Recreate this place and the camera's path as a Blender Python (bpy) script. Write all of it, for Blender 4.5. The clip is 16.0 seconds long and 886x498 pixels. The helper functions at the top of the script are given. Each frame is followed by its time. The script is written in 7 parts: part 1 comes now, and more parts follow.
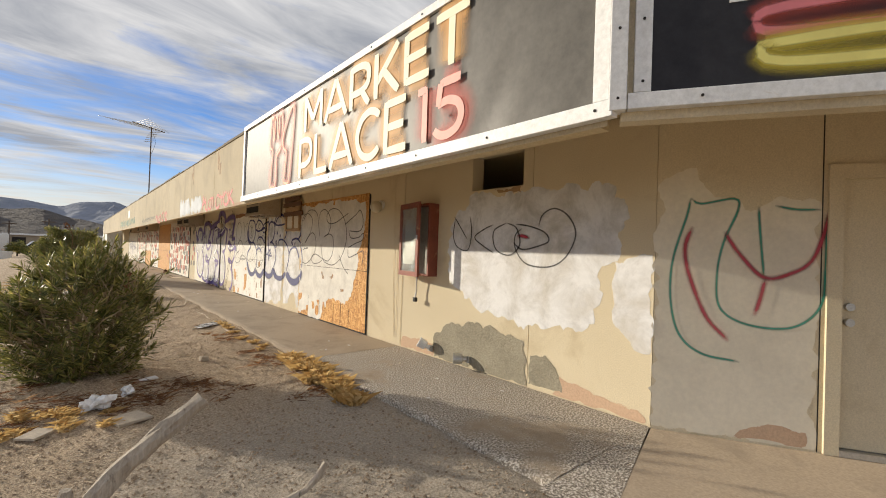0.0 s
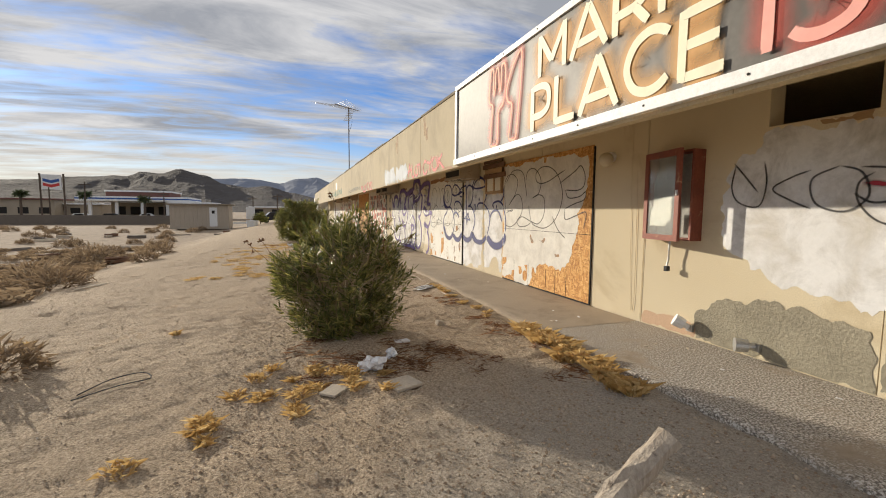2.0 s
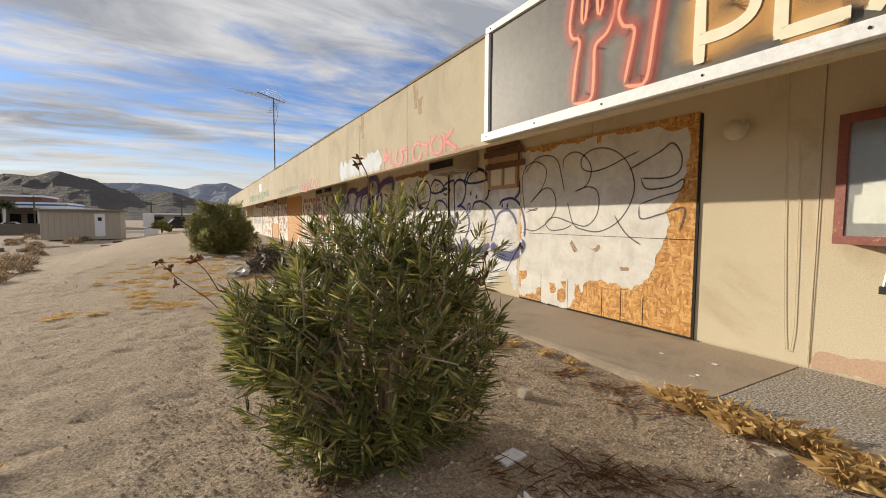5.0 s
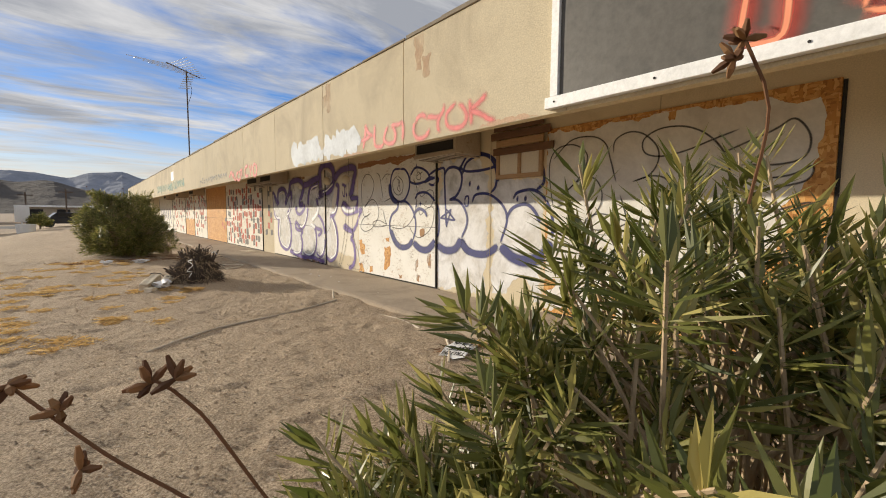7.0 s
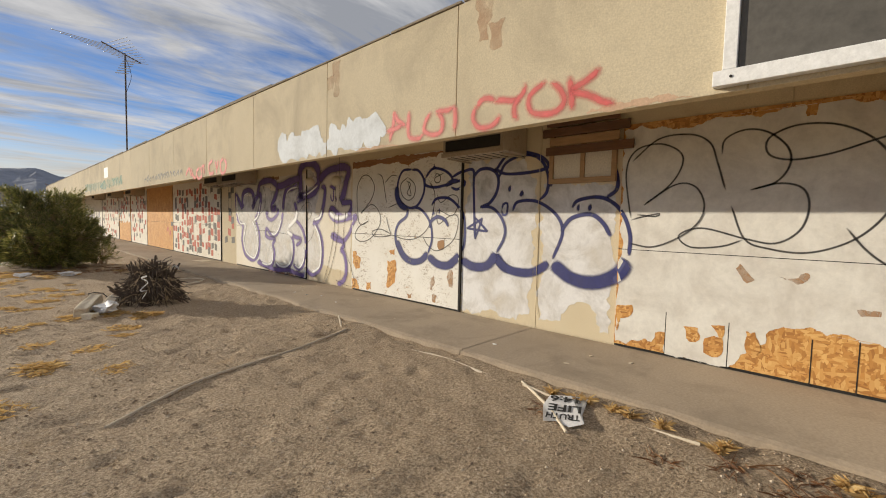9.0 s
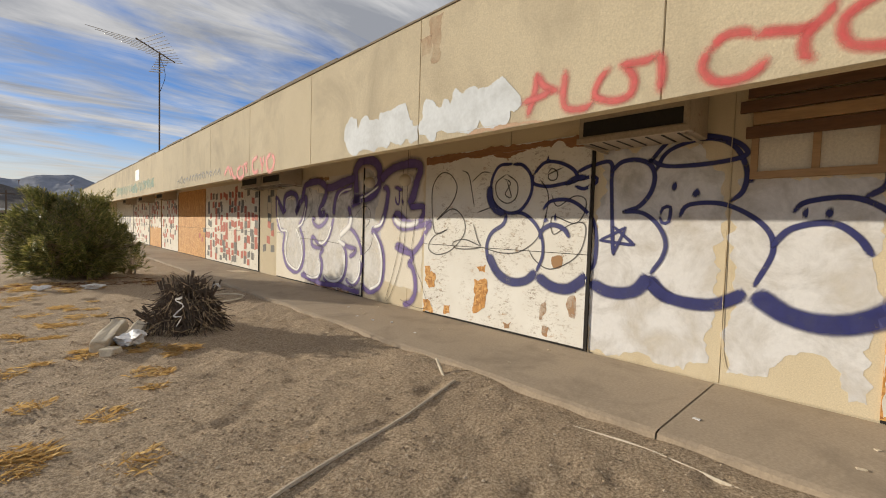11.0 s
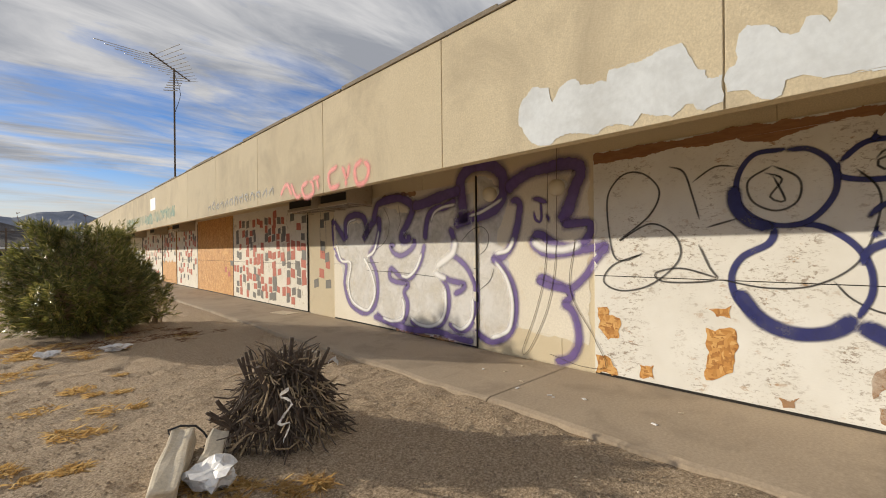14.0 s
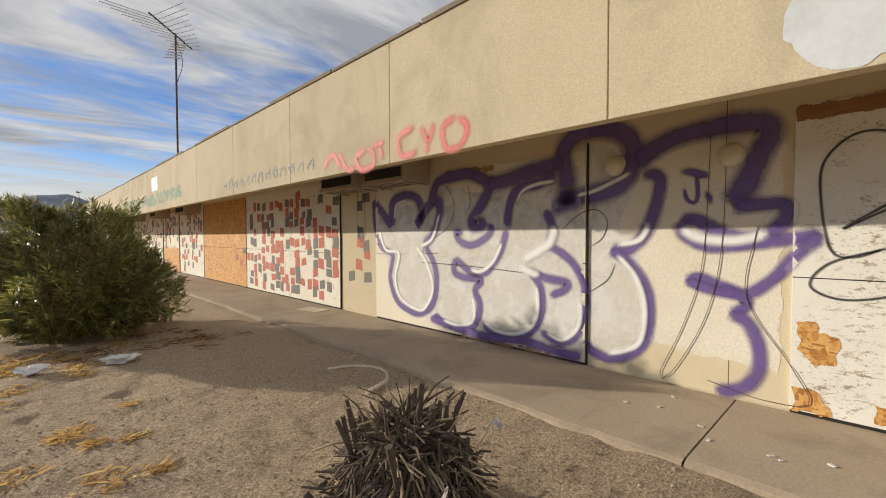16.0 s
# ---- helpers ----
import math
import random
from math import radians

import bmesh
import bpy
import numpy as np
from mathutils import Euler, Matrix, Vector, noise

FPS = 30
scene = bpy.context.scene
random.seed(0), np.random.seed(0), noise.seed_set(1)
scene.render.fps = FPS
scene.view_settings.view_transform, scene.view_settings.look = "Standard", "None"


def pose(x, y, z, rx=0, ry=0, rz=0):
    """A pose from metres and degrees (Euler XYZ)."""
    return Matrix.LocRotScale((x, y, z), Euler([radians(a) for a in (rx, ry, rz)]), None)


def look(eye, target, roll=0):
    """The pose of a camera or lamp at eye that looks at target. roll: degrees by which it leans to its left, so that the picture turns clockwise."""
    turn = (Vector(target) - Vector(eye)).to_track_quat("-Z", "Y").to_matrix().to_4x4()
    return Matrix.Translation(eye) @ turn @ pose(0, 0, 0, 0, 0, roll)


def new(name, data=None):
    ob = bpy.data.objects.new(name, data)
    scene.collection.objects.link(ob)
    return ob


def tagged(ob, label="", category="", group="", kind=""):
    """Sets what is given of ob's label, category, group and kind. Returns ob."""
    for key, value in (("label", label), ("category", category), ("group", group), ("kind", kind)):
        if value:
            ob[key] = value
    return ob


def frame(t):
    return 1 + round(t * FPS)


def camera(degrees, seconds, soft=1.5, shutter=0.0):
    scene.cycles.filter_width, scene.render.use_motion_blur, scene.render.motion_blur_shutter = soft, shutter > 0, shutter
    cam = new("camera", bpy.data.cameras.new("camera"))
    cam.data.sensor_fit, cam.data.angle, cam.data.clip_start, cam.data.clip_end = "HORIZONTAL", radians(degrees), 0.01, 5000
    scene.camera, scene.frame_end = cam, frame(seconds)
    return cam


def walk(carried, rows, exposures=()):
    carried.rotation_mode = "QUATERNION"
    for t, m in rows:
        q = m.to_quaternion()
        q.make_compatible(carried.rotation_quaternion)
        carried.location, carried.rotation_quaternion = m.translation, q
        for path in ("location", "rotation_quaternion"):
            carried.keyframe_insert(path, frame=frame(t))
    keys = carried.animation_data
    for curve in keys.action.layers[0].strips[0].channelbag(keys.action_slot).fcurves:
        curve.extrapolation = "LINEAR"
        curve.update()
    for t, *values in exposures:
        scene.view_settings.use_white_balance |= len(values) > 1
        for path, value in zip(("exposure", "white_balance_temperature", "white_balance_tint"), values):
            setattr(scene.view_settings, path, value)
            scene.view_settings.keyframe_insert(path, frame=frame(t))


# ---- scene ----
cam = camera(92.2, 16.0, soft=1.0)
PATH = [
    (0, (-3.833, -1.596, 1.441), (-2.522, -0.085, 1.463), 2.0),
    (0.5, (-3.958, -1.438, 1.433), (-2.87, 0.241, 1.407), 1.8),
    (1, (-4.065, -1.259, 1.42), (-3.171, 0.529, 1.341), 1.5),
    (1.5, (-4.16, -0.92, 1.41), (-3.412, 0.931, 1.277), 1.1),
    (2, (-4.305, -0.58, 1.413), (-3.637, 1.298, 1.242), 0.5),
    (2.5, (-4.485, -0.154, 1.402), (-3.828, 1.725, 1.213), 0.1),
    (3, (-4.563, 0.329, 1.367), (-3.867, 2.195, 1.18), -0.0),
    (3.5, (-4.632, 0.772, 1.355), (-3.878, 2.616, 1.178), -0.1),
    (6, (-4.639, 3.145, 1.257), (-3.489, 4.777, 1.123), 0.5),
    (6.5, (-4.686, 3.633, 1.286), (-3.477, 5.219, 1.135), 0.4),
    (7, (-4.726, 4.129, 1.318), (-3.447, 5.657, 1.157), 0.4),
    (7.5, (-4.811, 4.624, 1.31), (-3.456, 6.087, 1.166), 1.1),
    (8, (-4.824, 5.007, 1.281), (-3.406, 6.413, 1.164), 1.6),
    (8.5, (-4.77, 5.378, 1.303), (-3.316, 6.747, 1.195), 1.6),
    (9, (-4.801, 5.806, 1.331), (-3.346, 7.174, 1.208), 1.4),
    (9.5, (-4.747, 6.216, 1.286), (-3.321, 7.613, 1.168), 1.9),
    (10, (-4.647, 6.684, 1.297), (-3.257, 8.117, 1.171), 2.2),
    (12.5, (-4.394, 9.112, 1.345), (-2.998, 10.544, 1.34), 0.7),
    (13, (-4.483, 9.558, 1.342), (-3.084, 10.987, 1.353), 0.2),
    (13.5, (-4.535, 10.029, 1.354), (-3.139, 11.462, 1.364), -0.3),
    (14, (-4.505, 10.486, 1.397), (-3.115, 11.924, 1.398), -0.6),
    (14.5, (-4.511, 10.947, 1.412), (-3.124, 12.388, 1.398), -0.7),
    (15, (-4.465, 11.371, 1.4), (-3.072, 12.806, 1.367), -0.4),
    (15.5, (-4.383, 11.792, 1.408), (-2.984, 13.22, 1.361), -0.1),
    (16, (-4.374, 12.247, 1.418), (-2.974, 13.675, 1.359), -0.1),
]
walk(cam, [(t, look(eye, target, roll)) for t, eye, target, roll in PATH], [(0, 0.54), (3, 0.46), (6.5, 0.52), (9, 0.30), (13, 0.33), (16, 0.40)])

# world and sun
SUN_AZ, SUN_EL = radians(-33), radians(14.3)
world = bpy.data.worlds.new("sky")
scene.world = world
world.use_nodes = True
wn, wl = world.node_tree.nodes, world.node_tree.links
wn.clear()
w_out = wn.new("ShaderNodeOutputWorld")
w_bg = wn.new("ShaderNodeBackground")
w_sky = wn.new("ShaderNodeTexSky")
w_sky.sky_type, w_sky.sun_disc = "NISHITA", False
w_sky.sun_elevation, w_sky.sun_rotation = SUN_EL, SUN_AZ
w_sky.air_density, w_sky.dust_density, w_sky.ozone_density = 1.0, 0.2, 2.0
w_bg.inputs["Strength"].default_value = 0.12


def wnode(kind, op="", **ins):
    n = wn.new(kind)
    if op:
        n.operation = op
    for k, v in ins.items():
        i = n.inputs[int(k[1:])]
        if isinstance(v, (int, float, tuple)):
            i.default_value = v
        else:
            wl.new(v, i)
    return n


# high streaked cloud on a plane far above
w_co = wn.new("ShaderNodeTexCoord").outputs["Generated"]
w_sep = wnode("ShaderNodeSeparateXYZ", i0=w_co)
w_z = wnode("ShaderNodeMath", "MAXIMUM", i0=wnode("ShaderNodeMath", "ADD", i0=w_sep.outputs[2], i1=0.10).outputs[0], i1=0.02).outputs[0]
w_u = wnode("ShaderNodeMath", "DIVIDE", i0=w_sep.outputs[0], i1=w_z).outputs[0]
w_v = wnode("ShaderNodeMath", "DIVIDE", i0=w_sep.outputs[1], i1=w_z).outputs[0]
w_p = wn.new("ShaderNodeCombineXYZ")
wl.new(w_u, w_p.inputs[0])
wl.new(w_v, w_p.inputs[1])


def cloud(rot, scale, nscale, detail, distort):
    m = wn.new("ShaderNodeMapping")
    m.inputs["Rotation"].default_value = (0, 0, radians(rot))
    m.inputs["Scale"].default_value = scale
    wl.new(w_p.outputs[0], m.inputs[0])
    n = wn.new("ShaderNodeTexNoise")
    n.inputs["Scale"].default_value, n.inputs["Detail"].default_value = nscale, detail
    n.inputs["Roughness"].default_value, n.inputs["Distortion"].default_value = 0.62, distort
    wl.new(m.outputs[0], n.inputs["Vector"])
    return n.outputs["Fac"]


c_big = cloud(-8, (0.45, 1.0, 1), 0.8, 6, 0.4)
c_fine = cloud(-3, (0.55, 1.6, 1), 2.3, 12, 0.7)
c_sum = wnode("ShaderNodeMath", "MULTIPLY_ADD", i0=c_big, i1=1.25, i2=wnode("ShaderNodeMath", "MULTIPLY", i0=c_fine, i1=0.75).outputs[0]).outputs[0]
c_up = wn.new("ShaderNodeMapRange")  # thicker overhead
c_up.inputs[1].default_value, c_up.inputs[2].default_value, c_up.inputs[3].default_value, c_up.inputs[4].default_value = 0.22, 0.50, 0.0, 0.20
wl.new(w_sep.outputs[2], c_up.inputs[0])
c_sum = wnode("ShaderNodeMath", "ADD", i0=c_sum, i1=c_up.outputs[0]).outputs[0]
c_mask = wn.new("ShaderNodeMapRange")
c_mask.inputs[1].default_value, c_mask.inputs[2].default_value = 0.83, 1.10
wl.new(c_sum, c_mask.inputs[0])
c_tone = wn.new("ShaderNodeValToRGB")
c_tone.color_ramp.elements[0].position, c_tone.color_ramp.elements[0].color = 0.36, (4.35, 4.3, 4.3, 1)
c_tone.color_ramp.elements[1].position, c_tone.color_ramp.elements[1].color = 0.60, (2.15, 2.25, 2.5, 1)
wl.new(cloud(-6, (0.5, 1.3, 1), 1.7, 7, 0.6), c_tone.inputs[0])
c_low = wn.new("ShaderNodeMapRange")  # haze towards the horizon
c_low.inputs[1].default_value, c_low.inputs[2].default_value = 0.16, 0.05
wl.new(w_sep.outputs[2], c_low.inputs[0])
w_mix = wnode("ShaderNodeMix")
w_mix.data_type = "RGBA"
wl.new(c_mask.outputs[0], w_mix.inputs[0])
w_blue = wn.new("ShaderNodeMix")
w_blue.data_type, w_blue.blend_type = "RGBA", "MULTIPLY"
w_blue.inputs[0].default_value = 1.0
wl.new(w_sky.outputs[0], w_blue.inputs[6])
w_blue.inputs[7].default_value = (0.40, 0.55, 0.83, 1)
wl.new(w_blue.outputs[2], w_mix.inputs[6])
wl.new(c_tone.outputs[0], w_mix.inputs[7])
w_hz = wnode("ShaderNodeMix")
w_hz.data_type = "RGBA"
c_lowf = wnode("ShaderNodeMath", "MULTIPLY", i0=c_low.outputs[0], i1=0.75)
wl.new(c_lowf.outputs[0], w_hz.inputs[0])
wl.new(w_mix.outputs[2], w_hz.inputs[6])
w_hz.inputs[7].default_value = (5.0, 4.6, 3.9, 1)
wl.new(w_hz.outputs[2], w_bg.inputs[0])
wl.new(w_bg.outputs[0], w_out.inputs[0])

sun = new("sun", bpy.data.lights.new("sun", "SUN"))
sun.data.energy, sun.data.angle, sun.data.color = 3.6, radians(0.6), (1.0, 0.89, 0.72)
to_sun = Vector((math.sin(SUN_AZ) * math.cos(SUN_EL), math.cos(SUN_AZ) * math.cos(SUN_EL), math.sin(SUN_EL)))
sun.matrix_world = look(tuple(to_sun * 50), (0, 0, 0))


# materials
def nodes_of(name):
    m = bpy.data.materials.new(name)
    m.use_nodes = True
    return m, m.node_tree.nodes, m.node_tree.links, m.node_tree.nodes["Principled BSDF"]


def noise_node(n, l, scale, detail=5, rough=0.6, stretch=None, distort=0.0):
    tc = n.new("ShaderNodeTexCoord")
    t = n.new("ShaderNodeTexNoise")
    t.inputs["Scale"].default_value, t.inputs["Detail"].default_value = scale, detail
    t.inputs["Roughness"].default_value, t.inputs["Distortion"].default_value = rough, distort
    src = tc.outputs["Object"]
    if stretch:
        mp = n.new("ShaderNodeMapping")
        mp.inputs["Scale"].default_value = stretch
        l.new(src, mp.inputs[0])
        src = mp.outputs[0]
    l.new(src, t.inputs["Vector"])
    return t.outputs["Fac"]


def ramp(n, l, fac, stops):
    r = n.new("ShaderNodeValToRGB")
    e = r.color_ramp.elements
    while len(e) < len(stops):
        e.new(0.5)
    for el, (p, c) in zip(e, stops):
        el.position, el.color = p, (*c, 1)
    l.new(fac, r.inputs[0])
    return r.outputs[0]


def mix(n, l, fac, a, b, mode="MIX"):
    m = n.new("ShaderNodeMix")
    m.data_type, m.blend_type = "RGBA", mode
    for i, v in ((0, fac), (6, a), (7, b)):
        if isinstance(v, (int, float)):
            m.inputs[i].default_value = v
        elif isinstance(v, tuple):
            m.inputs[i].default_value = (*v, 1)
        else:
            l.new(v, m.inputs[i])
    return m.outputs[2]


def bump(n, l, bsdf, fac, strength, dist=0.01):
    b = n.new("ShaderNodeBump")
    b.inputs["Strength"].default_value, b.inputs["Distance"].default_value = strength, dist
    l.new(fac, b.inputs["Height"])
    old = bsdf.inputs["Normal"].links
    if old:
        l.new(old[0].from_socket, b.inputs["Normal"])
    l.new(b.outputs[0], bsdf.inputs["Normal"])


def surface(name, a, b, big=0.8, fine=30, rough=0.85, relief=0.3, dist=0.01, stain=None, stain_at=(0.55, 0.7), stain_scale=1.5,
            stretch=None, metal=0.0, vary=0.0):
    m, n, l, p = nodes_of(name)
    col = ramp(n, l, noise_node(n, l, big, 6, 0.65, stretch), [(0.3, a), (0.7, b)])
    grain = noise_node(n, l, fine, 4, 0.7, stretch)
    col = mix(n, l, 0.35, col, ramp(n, l, grain, [(0.3, tuple(c * 0.6 for c in a)), (0.7, tuple(min(1, c * 1.25) for c in b))]))
    if stain:
        f = ramp(n, l, noise_node(n, l, stain_scale, 8, 0.7, stretch, 0.5), [(stain_at[0], (0, 0, 0)), (stain_at[1], (1, 1, 1))])
        col = mix(n, l, f, col, stain)
    if vary:
        oi = n.new("ShaderNodeObjectInfo")
        v = ramp(n, l, oi.outputs["Random"], [(0, (1 - vary,) * 3), (1, (1 + vary * 0.4,) * 3)])
        col = mix(n, l, 1.0, col, v, "MULTIPLY")
    l.new(col, p.inputs["Base Color"])
    p.inputs["Roughness"].default_value, p.inputs["Metallic"].default_value = rough, metal
    p.inputs["Diffuse Roughness"].default_value = 0.3 if rough > 0.84 else 0.0
    if relief:
        bump(n, l, p, grain, relief, dist)
    return m


STUCCO = surface("cream stucco", (0.66, 0.565, 0.39), (0.74, 0.65, 0.47), 0.9, 90, 0.9, 0.35, 0.006,
                 (0.52, 0.42, 0.26), (0.56, 0.78), 1.1)
FASCIA = surface("weathered stucco", (0.60, 0.515, 0.355), (0.70, 0.615, 0.445), 0.7, 75, 0.92, 0.5, 0.007,
                 (0.42, 0.355, 0.25), (0.46, 0.80), 1.0, (1, 1, 0.8), vary=0.05)
SOFFIT = surface("soffit paint", (0.56, 0.45, 0.27), (0.64, 0.53, 0.33), 0.7, 40, 0.9, 0.2)
WHITEPAINT = surface("roller white", (0.70, 0.69, 0.66), (0.80, 0.79, 0.75), 1.6, 60, 0.8, 0.25, 0.004, (0.62, 0.55, 0.42), (0.58, 0.75), 2.2)
SIGNWHITE = surface("white trim paint", (0.72, 0.72, 0.70), (0.82, 0.82, 0.80), 2, 25, 0.55, 0.1, 0.003, (0.5, 0.42, 0.32), (0.66, 0.8), 5)
OLDPAINT = surface("worn white board paint", (0.66, 0.62, 0.53), (0.78, 0.75, 0.67), 1.2, 45, 0.8, 0.3, 0.004, (0.36, 0.29, 0.2), (0.57, 0.68), 4.5)
CREAMBOARD = surface("cream board paint", (0.68, 0.63, 0.52), (0.78, 0.73, 0.62), 0.9, 50, 0.8, 0.25, 0.004, (0.60, 0.47, 0.28), (0.6, 0.78), 1.6)
CEMENT = surface("grey cement render", (0.30, 0.27, 0.20), (0.40, 0.36, 0.27), 2.5, 35, 0.95, 0.8, 0.02, (0.22, 0.2, 0.15), (0.5, 0.8), 4)
PINK = surface("old pink paint", (0.56, 0.38, 0.26), (0.62, 0.44, 0.30), 3, 50, 0.9, 0.3)
CONCRETE = surface("walkway concrete", (0.38, 0.30, 0.215), (0.48, 0.385, 0.28), 0.7, 45, 0.92, 0.3, 0.006, (0.25, 0.2, 0.145), (0.5, 0.78), 1.3, vary=0.08)
DARK = surface("dark gap", (0.015, 0.013, 0.011), (0.03, 0.026, 0.022), 3, 30, 0.9, 0.0)
DARKWOOD = surface("dark stained wood", (0.10, 0.05, 0.025), (0.2, 0.1, 0.05), 3, 40, 0.75, 0.4, 0.004, stretch=(1, 0.15, 1))
TANWOOD = surface("tan wood", (0.36, 0.22, 0.11), (0.46, 0.3, 0.16), 3, 40, 0.75, 0.4, 0.004, stretch=(1, 0.15, 1))
REDWOOD = surface("red-brown cabinet paint", (0.16, 0.035, 0.022), (0.28, 0.08, 0.045), 4, 40, 0.6, 0.35, 0.004, (0.45, 0.25, 0.14), (0.58, 0.66), 7)
CABIN = surface("faded cabinet interior", (0.28, 0.28, 0.25), (0.4, 0.39, 0.35), 3, 30, 0.7, 0.1)
METAL = surface("painted air conditioner metal", (0.34, 0.28, 0.2), (0.45, 0.37, 0.27), 3, 40, 0.55, 0.1, stain=(0.2, 0.1, 0.05), stain_at=(0.6, 0.72), stain_scale=5)
GALV = surface("galvanised metal", (0.5, 0.5, 0.5), (0.62, 0.62, 0.6), 6, 60, 0.4, 0.1, metal=0.8)
WOODGREY = surface("bleached dead wood", (0.30, 0.24, 0.18), (0.58, 0.5, 0.40), 5, 30, 0.85, 0.9, 0.01, (0.1, 0.075, 0.055), (0.58, 0.68), 6, (3, 3, 0.5))
STICK = surface("dry sticks", (0.055, 0.04, 0.03), (0.15, 0.11, 0.08), 6, 40, 0.9, 0.3)
TWIGPALE = surface("pale dry stems", (0.34, 0.25, 0.15), (0.5, 0.38, 0.24), 6, 40, 0.9, 0.2)
ROOFMAT = surface("roof edge felt", (0.2, 0.17, 0.13), (0.32, 0.27, 0.2), 3, 50, 0.95, 0.4)
PLASTIC = surface("white plastic", (0.68, 0.67, 0.66), (0.8, 0.79, 0.78), 6, 30, 0.5, 0.2)
FOAM = surface("dirty pale foam block", (0.58, 0.48, 0.34), (0.76, 0.68, 0.54), 5, 50, 0.9, 0.5, 0.008)
STONE = surface("pale stone", (0.42, 0.35, 0.27), (0.56, 0.48, 0.37), 6, 50, 0.9, 0.5)
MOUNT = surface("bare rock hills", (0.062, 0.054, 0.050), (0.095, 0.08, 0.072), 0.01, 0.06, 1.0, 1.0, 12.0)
# distance haze is mixed into this pale blue-grey colour
FARMOUNT = surface("far range with painted haze", (0.20, 0.23, 0.29), (0.25, 0.27, 0.33), 0.003, 0.02, 1.0, 0.6, 20.0)
BEIGEWALL = surface("beige block", (0.36, 0.30, 0.22), (0.44, 0.37, 0.28), 0.5, 12, 0.9, 0.1)
BLOCKWALL = surface("dark block wall", (0.15, 0.125, 0.10), (0.2, 0.165, 0.13), 0.5, 5, 0.9, 0.1)
SHEDMAT = surface("pale shed siding", (0.42, 0.36, 0.28), (0.52, 0.45, 0.36), 1.2, 8, 0.9, 0.2, stretch=(6, 1, 0.3))
ASPHALT = surface("old asphalt", (0.05, 0.05, 0.05), (0.08, 0.075, 0.07), 0.3, 20, 0.9, 0.2)
BLUEM = surface("blue sign paint", (0.02, 0.08, 0.3), (0.03, 0.1, 0.36), 2, 20, 0.5, 0)
REDM = surface("red sign paint", (0.5, 0.03, 0.03), (0.58, 0.05, 0.04), 2, 20, 0.5, 0)
REDROOF = surface("brown red roof", (0.14, 0.06, 0.05), (0.2, 0.09, 0.07), 0.5, 10, 0.8, 0)
CARDARK = surface("dark car paint", (0.02, 0.02, 0.022), (0.035, 0.035, 0.04), 2, 10, 0.25, 0)
RUBBER = surface("black rubber", (0.015, 0.015, 0.015), (0.03, 0.03, 0.03), 8, 40, 0.7, 0.1)


def osb():
    m, n, l, p = nodes_of("bare strand board")
    tc = n.new("ShaderNodeTexCoord")
    v = n.new("ShaderNodeTexVoronoi")
    mp = n.new("ShaderNodeMapping")
    mp.inputs["Scale"].default_value = (9, 9, 26)
    mp.inputs["Rotation"].default_value = (0.5, 0, 0)
    l.new(tc.outputs["Object"], mp.inputs[0])
    l.new(mp.outputs[0], v.inputs["Vector"])
    v.inputs["Scale"].default_value = 1.6
    v2, mp2 = n.new("ShaderNodeTexVoronoi"), n.new("ShaderNodeMapping")
    mp2.inputs["Scale"].default_value, mp2.inputs["Rotation"].default_value = (9, 24, 8), (-0.35, 0, 0)
    v2.inputs["Scale"].default_value = 1.7
    l.new(tc.outputs["Object"], mp2.inputs[0])
    l.new(mp2.outputs[0], v2.inputs["Vector"])
    pick = ramp(n, l, noise_node(n, l, 14, 2), [(0.49, (0, 0, 0)), (0.51, (1, 1, 1))])
    sep = n.new("ShaderNodeSeparateColor")
    l.new(mix(n, l, pick, v.outputs["Color"], v2.outputs["Color"]), sep.inputs[0])
    col = ramp(n, l, sep.outputs[0], [(0.0, (0.30, 0.11, 0.02)), (0.5, (0.58, 0.27, 0.06)), (1.0, (0.80, 0.50, 0.18))])
    col = mix(n, l, 0.3, col, ramp(n, l, noise_node(n, l, 2, 6), [(0.3, (0.3, 0.14, 0.05)), (0.7, (0.6, 0.33, 0.11))]))
    l.new(col, p.inputs["Base Color"])
    p.inputs["Roughness"].default_value = 0.75
    bump(n, l, p, sep.outputs[1], 0.35, 0.004)
    return m


OSB = osb()


